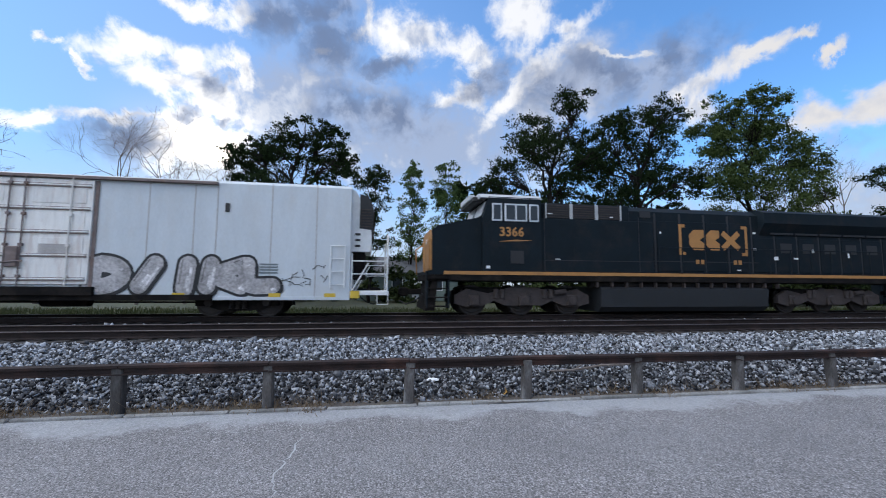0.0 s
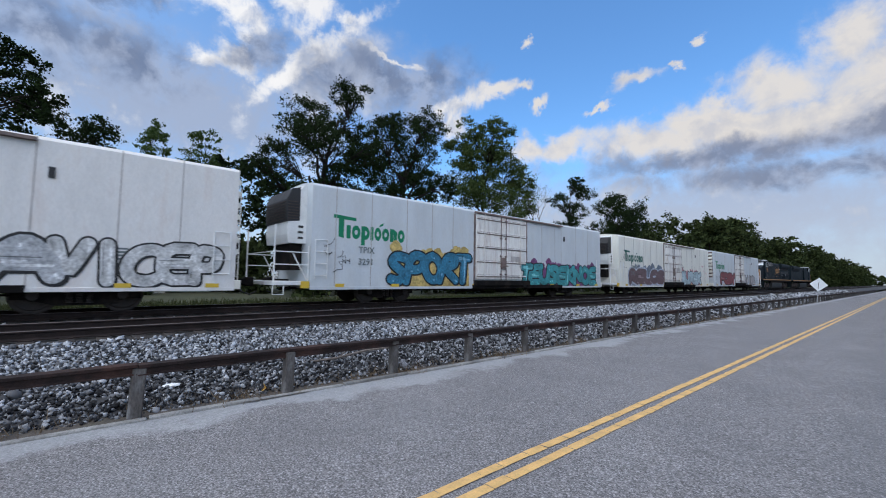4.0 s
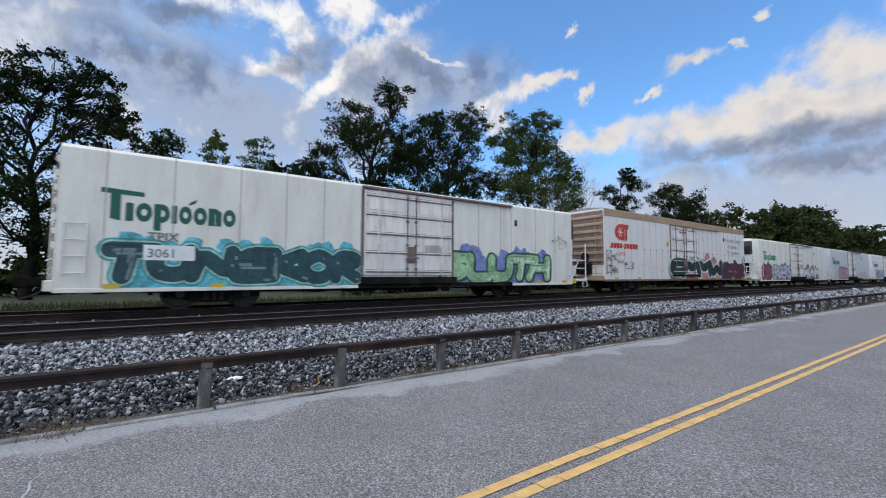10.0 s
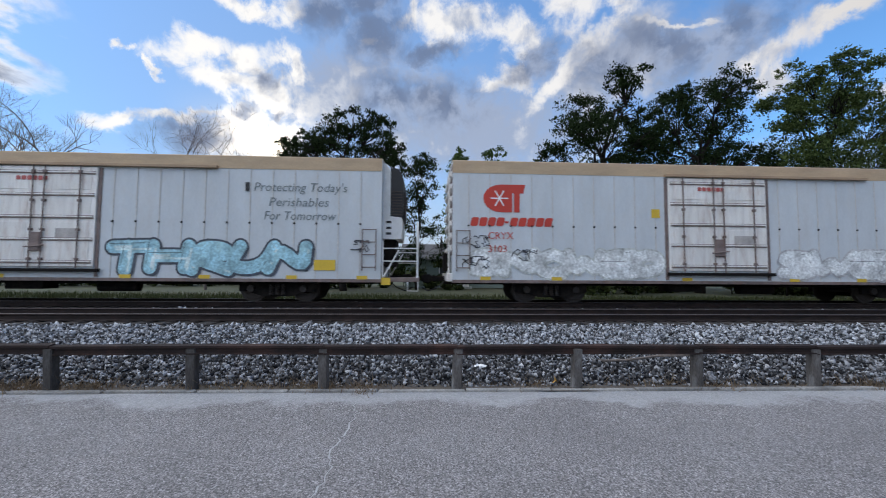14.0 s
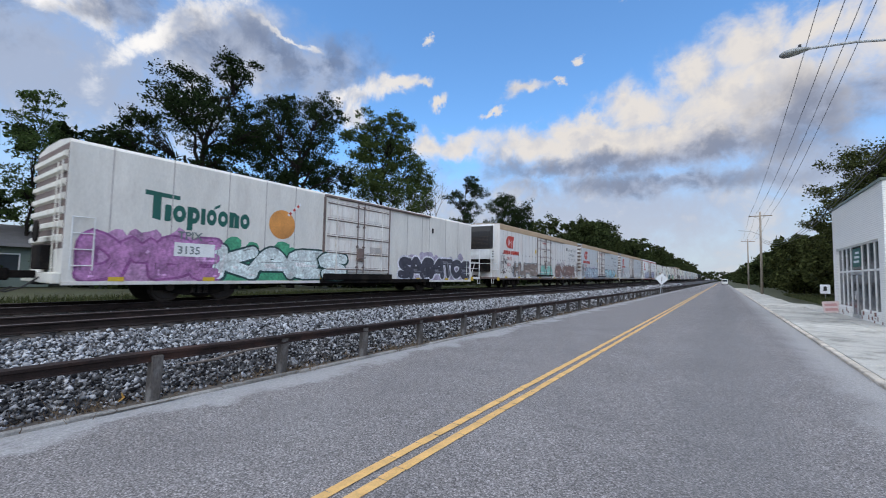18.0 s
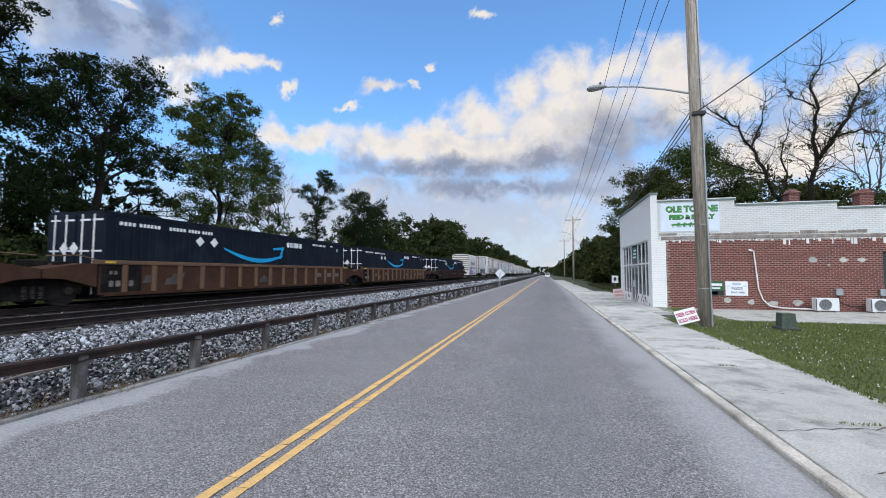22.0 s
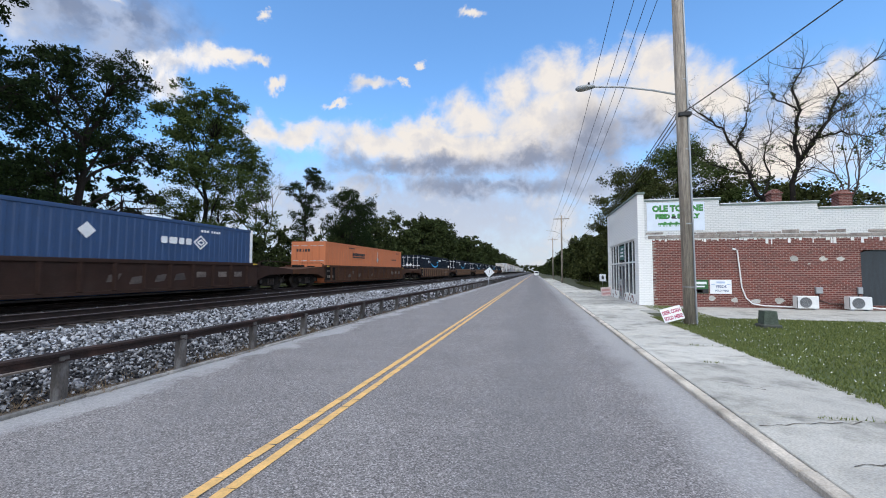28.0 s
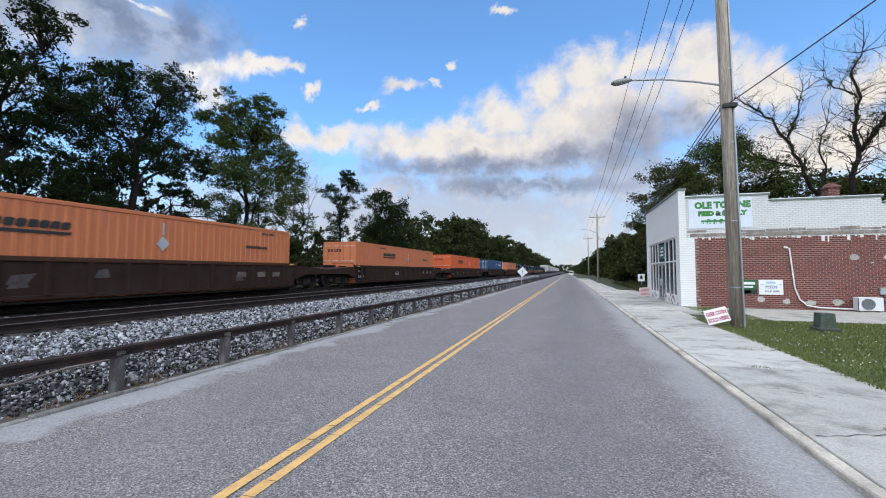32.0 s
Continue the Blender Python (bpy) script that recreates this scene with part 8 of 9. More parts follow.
reefer(-204.15, -224.1, "highcar", "ribs", "unit", "3036", REEFER_WHITE, RED_BAND, marks=[(2.6, 7.5, 0.8, 2.3, "MUER", (0.33, 0.34, 0.45), (0.05, 0.045, 0.06), None, "grey-violet graffiti letters"), (11.4, 16.9, 0.8, 2.35, "HERST", (0.30, 0.31, 0.42), (0.05, 0.045, 0.06), (0.55, 0.38, 0.38), "grey-violet graffiti letters on a pink cloud"), (7.9, 10.6, 0.9, 2.1, "OB", (0.28, 0.26, 0.25), (0.35, 0.12, 0.04), None, "orange and grey painted face-like shapes")],
       label="white refrigerator car with red band and grey-violet graffiti")
reefer(-226.5, -246.5, "highcar", "ribs", "unit", "3103", REEFER_BLUE, TAN_PALE, marks=[(0.6, 7.4, 0.8, 1.9, "SNOWED", (0.62, 0.64, 0.64), (0.45, 0.47, 0.45), None, "faded white graffiti letters"), (11.5, 19.4, 0.8, 1.95, "SWEAND", (0.66, 0.68, 0.69), (0.42, 0.42, 0.43), None, "faded white graffiti letters")],
       label="white refrigerator car with tan roof band and faded white graffiti")
reefer(-248.9, -269.2, "highcar", "ribs", "unit", "3313", REEFER_BLUE, TAN_PALE, marks=[(1.4, 7.9, 0.8, 2.1, "PEKOES", (0.36, 0.44, 0.52), (0.05, 0.06, 0.10), (0.42, 0.40, 0.5), "blue-grey graffiti letters"), (11.5, 18.0, 0.8, 2.1, "THRUN", (0.30, 0.52, 0.6), (0.05, 0.06, 0.08), None, "turquoise graffiti letters")],
       tags=[(0.3, 1.3, 1.7, 2.4, K)], label="white refrigerator car with tan roof band and blue graffiti")
reefer(-270.95, -290.75, "highcar", "unit", "ribs", "3325", REEFER_PINK, TAN_PALE, marks=[(2.5, 7.9, 0.8, 2.1, "HUFED", (0.22, 0.17, 0.15), (0.03, 0.03, 0.035), None, "grey-brown graffiti letters"), (8.0, 11.2, 0.9, 2.0, "AVA", (0.22, 0.48, 0.42), (0.3, 0.45, 0.42), None, "mint green painted shapes"), (12.2, 18.6, 0.8, 2.2, "ENGER", (0.20, 0.12, 0.105), (0.05, 0.03, 0.03), (0.5, 0.45, 0.47), "brown and white graffiti letters")],
       tags=[(0.3, 1.3, 1.8, 2.9, K), (1.3, 2.4, 1.2, 1.7, K), (18.5, 19.5, 1.5, 2.3, K)], label="white refrigerator car with tan roof band and brown graffiti")
reefer(-294.95, -315.2, "standard", "ribs", "unit", "3135", REEFER_GREY, fruit=True, logo_ma=LOGO_DARK, marks=[(0.3, 3.9, 0.62, 2.05, "DMBE", (0.38, 0.17, 0.36), (0.25, 0.08, 0.24), (0.42, 0.22, 0.4), "mauve graffiti letters"), (3.7, 9.4, 0.62, 1.9, "KAES", (0.60, 0.68, 0.68), (0.012, 0.05, 0.05), (0.06, 0.3, 0.17), "pale graffiti letters on a green cloud"), (12.9, 20.0, 0.62, 1.98, "SABATOE", (0.05, 0.05, 0.07), (0.62, 0.62, 0.68), (0.36, 0.32, 0.42), "black graffiti letters on a lilac cloud")],
       label="white refrigerator car with green logo, painted orange and mauve graffiti")

# ---- well cars and containers ----
def container(R, L, ma, kind, label):
    ln = R - L
    h = ln / 2
    w, z0, z1 = 1.295, 0.2, 3.06
    c = thing("container", label, "shipping container", "containers")
    part("body", Geo().box(-w + 0.02, w - 0.03, -h + 0.03, h - 0.03, z0, z1 - 0.02), ma, c)
    ribs = Geo()
    k = -h + 0.35
    while k < h - 0.3:
        ribs.prism([(w - 0.035, k), (w - 0.004, k + 0.03), (w - 0.004, k + 0.13), (w - 0.035, k + 0.16)], "z", z0 + 0.16, z1 - 0.14)
        k += 0.29
    part("side_corrugation", ribs, ma, c, "shallow vertical corrugation")
    part("top_rail", Geo().box(w - 0.06, w + 0.006, -h, h, z1 - 0.13, z1, 0.012).box(-w, -w + 0.06, -h, h, z1 - 0.13, z1), ma, c)
    part("bottom_rail", Geo().box(w - 0.06, w + 0.006, -h, h, z0, z0 + 0.16, 0.012), ma, c)
    for y in (-h + 0.08, h - 0.08, -h + 2.02, h - 2.02):
        part("corner_post", Geo().box(w - 0.07, w + 0.008, y - 0.08, y + 0.08, z0, z1, 0.01), ma if kind != "diamond" or y < h - 0.2 else DECAL_WHITE, c)
    dk = {"arrow": DECAL_WHITE, "diamond": DECAL_WHITE, "faded": ma, "bright": ma}[kind]
    for x in (-0.62, 0.62):
        part("end_door", Geo().box(x - 0.58, x + 0.58, -h - 0.02, -h + 0.04, z0 + 0.12, z1 - 0.12, 0.01), ma, c, "rear door")
        for dx in (-0.3, 0.22):
            part("locking_bar", Geo().cyl((x + dx, -h - 0.05, z0 + 0.1), (x + dx, -h - 0.05, z1 - 0.1), 0.022, n=6), dk, c)
    fr = Geo().box(-w, w, -h - 0.015, -h + 0.05, z1 - 0.12, z1).box(-w, -w + 0.1, -h - 0.015, -h + 0.05, z0, z1).box(w - 0.1, w, -h - 0.015, -h + 0.05, z0, z1)
    part("door_frame", fr, ma, c)
    for zz in (z1 - 0.32, z0 + 1.5):
        for x in (-0.95, -0.3, 0.4, 0.95):
            part("reflective_tape", Geo().box(x - 0.22, x + 0.22, -h - 0.026, -h - 0.021, zz, zz + 0.06), DECAL_WHITE if kind in ("arrow", "diamond") else SEAM, c)
    X = w + 0.012
    if kind == "arrow":
        ys = np.linspace(-h + 5.05, -h + 9.25, 22)
        up, lo = [], []
        for q in ys:
            t = (q + h - 5.05) / 4.2
            mid = 2.14 - 0.55 * math.sin(math.pi * (0.06 + 0.80 * t)) + 0.22 * (1 - t) * 0.3
            th = 0.03 + 0.17 * math.sin(math.pi * min(1, 0.05 + 0.85 * t)) ** 0.8
            up.append((q, mid + th / 2)), lo.append((q, mid - th / 2))
        g = Geo()
        for i in range(len(ys) - 1):
            g.flat([lo[i], lo[i + 1], up[i + 1], up[i]], X)
        ex, ez = ys[-1], 2.14
        g.flat([(ex - 0.85, ez + 0.16), (ex + 0.12, ez + 0.26), (ex + 0.12, ez + 0.12), (ex - 0.75, ez + 0.06)], X + 0.001)
        g.flat([(ex - 0.08, ez + 0.25), (ex + 0.12, ez + 0.26), (ex - 0.12, ez - 0.38), (ex - 0.26, ez - 0.38)], X + 0.002)
        part("swoosh", g, CYAN, c, "light blue curved arrow")
        bar_parts(c, -h + 9.6, 2.42, 0.27, [0.24, 0.14, 0.1, 0.42, 0.26], 0.07, X, DECAL_WHITE)
        g = Geo()
        bar_parts(c, -h + 2.3, 2.62, 0.13, [0.12, 0.12, 0.12, 0.12, 0.12, -0.06, 0.1, 0.12, 0.12, 0.1, -0.06, 0.12, 0.1, 0.12, 0.1], 0.035, X, DECAL_WHITE)
        bar_parts(c, -h + 12.2, 2.66, 0.12, [0.12, 0.12, 0.12, 0.12, -0.06, 0.12, 0.12, 0.12, -0.05, 0.12, 0.12], 0.03, X, DECAL_WHITE)
        bar_parts(c, -h + 0.42, 2.62, 0.13, [0.11] * 4 + [-0.06] + [0.1] * 6, 0.04, X, DECAL_WHITE)
        blocks(g, -h + 14.3, 2.72, 0.07, [0.3], 0, X)
        for q in (3.75, 4.5):
            part("diamond_placard", Geo().flat([(-h + q, 2.1), (-h + q + 0.22, 2.31), (-h + q, 2.52), (-h + q - 0.22, 2.31)], X), DECAL_WHITE, c)
        side_text(g, "53", -h + 15.1, 2.45, X, 0.26)
        part("markings", g, DECAL_WHITE, c, "white stencil markings and diamonds")
        g = Geo()
        for x in (-0.5, -0.05):
            g.add([(x, -h - 0.03, 1.6), (x + 0.2, -h - 0.03, 1.82), (x, -h - 0.03, 2.04), (x - 0.2, -h - 0.03, 1.82)], [(0, 1, 2, 3)])
        part("door_diamond", g, DECAL_WHITE, c)
    elif kind == "diamond":
        g = Geo()
        bar_parts(c, -h + 11.0, 2.1, 0.26, [0.28, 0.36, 0.26, 0.28], 0.08, X, DECAL_WHITE)
        y = -h + 12.9
        for k in (0, 0.16):
            ribbon(g, [(y - 0.34 + k, 2.23), (y + k * 0.2, 2.5 - k), (y + 0.34 - k, 2.23), (y + k * 0.2, 1.96 + k), (y - 0.34 + k, 2.23)], 0.07, X, 0, False)
        blocks(g, -h + 12.9, 2.68, 0.1, [0.12] * 3 + [-0.05] + [0.1] * 4, 0.04, X)
        g.flat([(-h + 8.05, 2.33), (-h + 8.33, 2.6), (-h + 8.61, 2.33), (-h + 8.33, 2.06)], X)
        part("emblem", g, DECAL_WHITE, c, "white diamond emblem")
    else:
        g = Geo()
        y = -h + (3.4 if kind == "bright" else 4.3)
        bar_parts(c, y, 2.22, 0.22, [0.22] * 9, 0.035, X, BLACK, 0.2)
        g.flat([(y, 2.06), (y + 2.3, 2.06), (y + 2.33, 2.15), (y, 2.15)], X)
        bar_parts(c, -h + ln - 3.0, 2.05, 0.13, [0.13] * 9, 0.02, X, BLACK)
        part("underline", g, BLACK, c, "black underline")
        g = Geo()
        g.flat([(-h + 9.2, 2.0), (-h + 9.45, 2.27), (-h + 9.7, 2.0), (-h + 9.45, 1.73)], X)
        g.flat([(-h + 9.42, 2.3), (-h + 9.48, 2.3), (-h + 9.48, 2.75), (-h + 9.42, 2.75)], X)
        part("placard", g, ALU, c, "grey diamond placard")
        g = Geo()
        blocks(g, -h + 3.6, 2.74, 0.09, [0.11] * 8, 0.03, X)
        blocks(g, -h + 14.4, 2.74, 0.09, [0.11] * 6, 0.03, X)
        for x in range(5):
            g.box(-0.9 + x * 0.22, -0.75 + x * 0.22, -h - 0.031, -h - 0.027, 2.35, 2.55)
        part("markings", g, BLACK, c, "small black stencil marks")
    return place(c, (R + L) / 2)


def well_car(R, L, front, rear, ma, edge, label, number="", mark=None, trucks=(True, True)):
    """front, rear: how far the unit reaches beyond its container."""
    h = (R - L) / 2
    w = 1.44
    c = thing("well_car", label, "railway car", "well cars")
    part("well_side", Geo().box(w - 0.05, w, -h - 0.25, h + 0.25, 0.3, 1.3), ma, c)
    part("well_side", Geo().box(-w, -w + 0.05, -h - 0.25, h + 0.25, 0.3, 1.3), ma, c)
    part("top_chord", Geo().box(w - 0.14, w + 0.06, -h - 0.4, h + 0.4, 1.28, 1.42, 0.015).box(-w - 0.06, -w + 0.14, -h - 0.4, h + 0.4, 1.28, 1.42), edge, c, "worn top chord")
    part("bottom_chord", Geo().box(w - 0.12, w + 0.04, -h - 0.1, h + 0.1, 0.24, 0.36, 0.012), ma, c)
    part("well_floor", Geo().box(-w, w, -h - 0.2, h + 0.2, 0.14, 0.195), UNDER, c)
    stake = Geo().prism([(0, -0.09), (0.10, -0.045), (0.10, 0.045), (0, 0.09)], "z", 0.36, 1.28)
    sm = stake.mesh("stake", edge if ma == WELL_TAN else ma)
    n = 15
    for k in range(n):
        y = -h + 0.55 + k * (2 * h - 1.1) / (n - 1)
        part("stake", sm, ma, c, at=pose(w, y, 0))
    for s, ext, tk in ((1, front, trucks[0]), (-1, rear, trucks[1])):
        e = s * (h + 0.3)
        q = s * (h + ext)
        part("end_platform", Geo().prism([(e, 0.55), (e, 1.28), (e + s * 0.4, 1.3), (q, 1.12), (q, 0.85), (e + s * 0.9, 0.82)], "x", -w + 0.02, w - 0.02), ma, c, "sloping end platform")
        gr = Geo().tube([(w - 0.05, e, 1.42), (w - 0.05, e + s * 0.5, 1.55), (w - 0.05, q - s * 0.1, 1.5)], 0.02, 6).cyl((w - 0.3, (e + q) / 2, 1.2), (w - 0.3, (e + q) / 2 + s * 0.02, 1.2), 0.02)
        part("grab_rail", gr, edge, c)
        part("deck_gear", Geo().box(-0.4, 0.3, e + s * 0.6, e + s * 1.1, 1.15, 1.42, 0.04).box(0.5, 0.9, e + s * 0.3, e + s * 0.7, 1.15, 1.36, 0.03), UNDER, c)
        part("safety_mark", Geo().box(w + 0.061, w + 0.066, s * (h - 0.2), s * (h + 0.12), 1.32, 1.38), SAFETY, c, "yellow end marking")
        if tk:
            truck(c, s * (h + (1.85 if ext > 2.5 else ext)))
        if ext > 2.5:
            coupler(c, s * (h + ext), s)
    if number:
        g = Geo()
        side_text(g, number, -h + 3.5 if mark is None else -h + mark, 0.72, w + 0.004, 0.36)
        part("road_number", g, DECAL_WHITE, c, "white stencilled number")
    part("end_panel", Geo().box(w + 0.001, w + 0.012, -h - 0.2, -h + 1.15, 0.37, 1.27), UNDER, c, "dark end panel")
    bar_parts(c, -h + 0.05, 0.55, 0.2, [0.14, 0.16, 0.14, 0.16], 0.07, w + 0.016, spray((0.16, 0.14, 0.125)))
    bar_parts(c, -h + 0.05, 0.95, 0.12, [0.1, 0.1], 0.06, w + 0.016, spray((0.16, 0.14, 0.125)))
    for q in (2 * h - 3.6, 2 * h - 2.4, 2 * h - 1.4):
        part("stencil", Geo().flat([(-h + q, 0.75), (-h + q + 0.5, 0.75), (-h + q + 0.5, 0.98), (-h + q, 0.98)], w + 0.004), spray((0.13, 0.105, 0.09)), c, "faded stencil panel")
    rs = np.random.RandomState(int(-R))
    for q in range(5 if not number else 0):
        y, z = -h + rs.uniform(1, 2 * h - 2), rs.uniform(0.5, 0.8)
        gr = Geo().flat([(y, z), (y + rs.uniform(0.3, 0.7), z + 0.03), (y + rs.uniform(0.3, 0.7), z + 0.3), (y + 0.1, z + 0.25)], w + 0.003 + 0.0005 * q)
        part("paint_patch", gr, spray((0.06, 0.048, 0.043)), c, "faded painted-over patch")
    return place(c, (R + L) / 2)


STACK = [
    (-319.9, -336.05, BOX_NAVY, "arrow", WELL_BROWN, WELL_BROWN, 3.2, 3.3, (True, True), "FEC 72625", 8.2),
    (-343.2, -359.35, BOX_NAVY, "arrow", WELL_TAN, WELL_EDGE, 3.2, 1.63, (True, True), "", None),
    (-362.6, -378.75, BOX_NAVY, "arrow", WELL_TAN, WELL_EDGE, 1.6, 1.75, (False, True), "", None),
    (-382.3, -398.45, BOX_NAVY, "arrow", WELL_TAN, WELL_EDGE, 1.75, 3.6, (False, True), "", None),
    (-406.3, -422.45, BOX_NAVY, "arrow", WELL_TAN, WELL_EDGE, 3.6, 3.3, (True, True), "", None),
    (-429.5, -445.65, BOX_NAVY, "arrow", WELL_TAN, WELL_EDGE, 3.3, 3.6, (True, True), "", None),
    (-453.4, -469.6, ORANGE_A, "faded", WELL_TAN, WELL_TAN, 3.6, 3.4, (True, True), "", None),
    (-477.0, -493.2, BOX_BLUE, "diamond", WELL_BROWN, WELL_BROWN, 3.4, 3.5, (True, True), "", None),
    (-500.6, -517.2, ORANGE_B, "bright", WELL_BROWN, WELL_BROWN, 3.5, 3.4, (True, True), "", None),
    (-524.4, -540.8, ORANGE_A, "faded", WELL_BROWN, WELL_BROWN, 3.4, 3.3, (True, True), "620 509", 6.0),
    (-547.8, -564.2, ORANGE_A, "faded", WELL_BROWN, WELL_TAN, 3.3, 3.3, (True, True), "", None),
]
NAMES = {"arrow": "dark navy container with light blue curved arrow, in a well car", "diamond": "blue container with white emblem, in a well car", "faded": "faded orange container with black markings, in a well car", "bright": "bright orange container with black markings, in a well car"}
for r_, l_, ma_, kind_, wm_, we_, fr_, re_, tk_, num_, mk_ in STACK:
    container(r_, l_, ma_, kind_, NAMES[kind_])
    well_car(r_, l_, fr_, re_, wm_, we_, "faded tan well car with worn yellow top chord" if wm_ == WELL_TAN else "dark brown well car with heavy side stakes", num_, mk_, tk_)

# ---- locomotives ----
def locomotive(u, flip, number, label):
    h = 11.15
    c = thing("locomotive", label, "locomotive", "locomotives")

    def Y(d):
        return d - 11.0

    part("frame", Geo().box(-1.5, 1.5, Y(0.3), Y(21.7), 1.22, 1.44, 0.02), UNDER, c, "dark underframe")
    part("stripe", Geo().box(1.45, 1.512, Y(0.9), Y(21.6), 1.44, 1.56).box(-1.512, -1.45, Y(0.9), Y(21.6), 1.44, 1.56), LOCO_GOLD, c, "gold sill stripe")
    part("walkway", Geo().box(-1.5, 1.5, Y(0.3), Y(21.7), 1.441, 1.552), NAVY, c)
    nose = Geo().prism([(Y(0.52), 1.56), (Y(0.52), 3.0), (Y(0.7), 3.16), (Y(2.3), 3.52), (Y(2.4), 1.56)], "x", -1.28, 1.28)
    part("nose", nose, NAVY, c, "sloping dark blue nose")
    part("nose_face", Geo().prism([(-1.2, 1.6), (1.2, 1.6), (1.2, 2.85), (0.9, 3.05), (-0.9, 3.05), (-1.2, 2.85)], "y", Y(0.49), Y(0.53)), LOCO_GOLD, c, "gold nose face")
    part("headlight", Geo().cyl((-0.12, Y(0.47), 2.7), (-0.12, Y(0.50), 2.7), 0.09, n=12).cyl((0.12, Y(0.47), 2.7), (0.12, Y(0.50), 2.7), 0.09, n=12), ALU, c)
    part("nose_door", Geo().box(0.3, 0.9, Y(0.46), Y(0.5), 1.65, 2.8, 0.01), LOCO_GOLD, c)
    part("cab", Geo().prism([(Y(2.3), 1.56), (Y(2.3), 3.5), (Y(2.5), 4.22), (Y(4.46), 4.22), (Y(4.46), 1.56)], "x", -1.5, 1.5), NAVY, c, "dark blue cab")
    part("cab_roof", Geo().prism([(-1.52, 4.18), (1.52, 4.18), (1.25, 4.36), (-1.25, 4.36)], "y", Y(2.2), Y(4.5)), LOCO_GREY, c, "pale grey cab roof")
    part("visor", Geo().box(-1.1, 1.1, Y(2.02), Y(2.4), 4.1, 4.28, 0.03), BLACK, c)
    for x in (-0.7, 0.7):
        # no glass here: bright metal colour stands in for the reflected sky
        part("windscreen", Geo().prism([(Y(2.27), 3.58), (Y(2.44), 4.1), (Y(2.47), 4.1), (Y(2.30), 3.58)], "x", x - 0.55, x + 0.55), ALU, c, "windscreen in pale metal standing for the sky's reflection")
    for a, b in ((2.62, 2.98), (3.08, 3.92), (4.0, 4.36)):
        for s in (-1, 1):
            wd = part("cab_window", Geo().box(s * 1.5, s * 1.53, Y(a), Y(b), 3.35, 3.99, 0.008), ALU, c, "aluminium framed cab window")
            if b - a > 0.6:
                part("pane", Geo().box(s * 1.531, s * 1.537, Y(a + 0.06), Y((a + b) / 2 - 0.03), 3.41, 3.93), DARK_GLASS, wd)
                part("pane", Geo().box(s * 1.531, s * 1.537, Y((a + b) / 2 + 0.03), Y(b - 0.06), 3.41, 3.93), DARK_GLASS, wd)
            else:
                part("pane", Geo().box(s * 1.531, s * 1.537, Y(a + 0.05), Y(b - 0.05), 3.41, 3.93), DARK_GLASS, wd)
    part("cab_grille", Geo().box(1.5, 1.515, Y(3.3), Y(3.78), 1.85, 2.3), BLACK, c)
    if number:
        g = Geo()
        side_text(g, number, Y(2.88), 2.82, 1.508, 0.46, bold=0.012)
        part("road_number", g, LOCO_GOLD, c, "gold road number")
    g = Geo()
    g.flat([(Y(2.85), 2.62), (Y(3.5), 2.70), (Y(4.1), 2.68), (Y(3.6), 2.64)], 1.508)
    part("emblem", g, LOCO_GOLD, c)
    part("equipment_cabinet", Geo().box(-1.42, 1.42, Y(4.46), Y(9.0), 1.56, 3.52, 0.02), NAVY, c, "dark blue equipment cabinet")
    part("hood", Geo().prism([(-1.2, 1.56), (1.2, 1.56), (1.2, 3.95), (0.95, 4.15), (-0.95, 4.15), (-1.2, 3.95)], "y", Y(4.47), Y(21.2)), NAVY, c, "dark blue engine hood")
    part("blower_housing", Geo().box(-1.3, 1.3, Y(4.6), Y(8.1), 3.52, 4.12, 0.03), NAVY, c, "dark blue blower housing")
    for k in range(3):
        y = 4.75 + k * 1.02
        v = part("cooling_grille", Geo().box(1.3, 1.315, Y(y), Y(y + 0.9), 3.56, 4.08), BLACK, c, "black slatted grille")
        for q in range(6):
            part("slat", Geo().box(1.315, 1.345, Y(y), Y(y + 0.9), 3.58 + q * 0.088, 3.605 + q * 0.088), TRUCK_GRIME, v)
        for q in (y - 0.06, y + 0.9):
            part("grille_post", Geo().box(1.315, 1.36, Y(q), Y(q + 0.05), 3.54, 4.1), LOCO_GREY, v)
    part("radiator", Geo().prism([(-1.5, 3.62), (-1.2, 3.15), (1.2, 3.15), (1.5, 3.62), (1.5, 4.05), (1.15, 4.2), (-1.15, 4.2), (-1.5, 4.05)], "y", Y(13.9), Y(20.6)), NAVY, c, "overhanging radiator section")
    gr = Geo()
    for k in range(5):
        y = 14.4 + k * 1.2
        gr.prism([(Y(y), 3.2), (Y(y + 1.1), 3.2), (Y(y + 1.1), 3.58), (Y(y), 3.58)], "x", 1.21, 1.28)
    part("radiator_grille", gr, BLACK, c)
    part("lower_rail", Geo().box(1.2, 1.225, Y(9.1), Y(13.8), 2.02, 2.05).box(1.42, 1.425, Y(4.6), Y(8.9), 1.98, 2.0), BLACK, c)
    for k in range(11):
        y = 9.3 + k * 1.08
        part("hood_door", Geo().box(1.2, 1.222, Y(y), Y(y + 0.98), 1.66, 3.05 if k > 3 else 3.6, 0.008), NAVY, c, "hinged hood door")
        part("door_vent", Geo().box(1.223, 1.228, Y(y + 0.2), Y(y + 0.75), 2.45, 2.85), BLACK, c) if k > 4 else None
    part("hatch", Geo().box(1.2, 1.226, Y(8.6), Y(9.05), 3.72, 3.98), BLACK, c)
    g = Geo()
    X = 1.2265
    for a, s in ((10.25, 1), (13.35, -1)):
        y = Y(a)
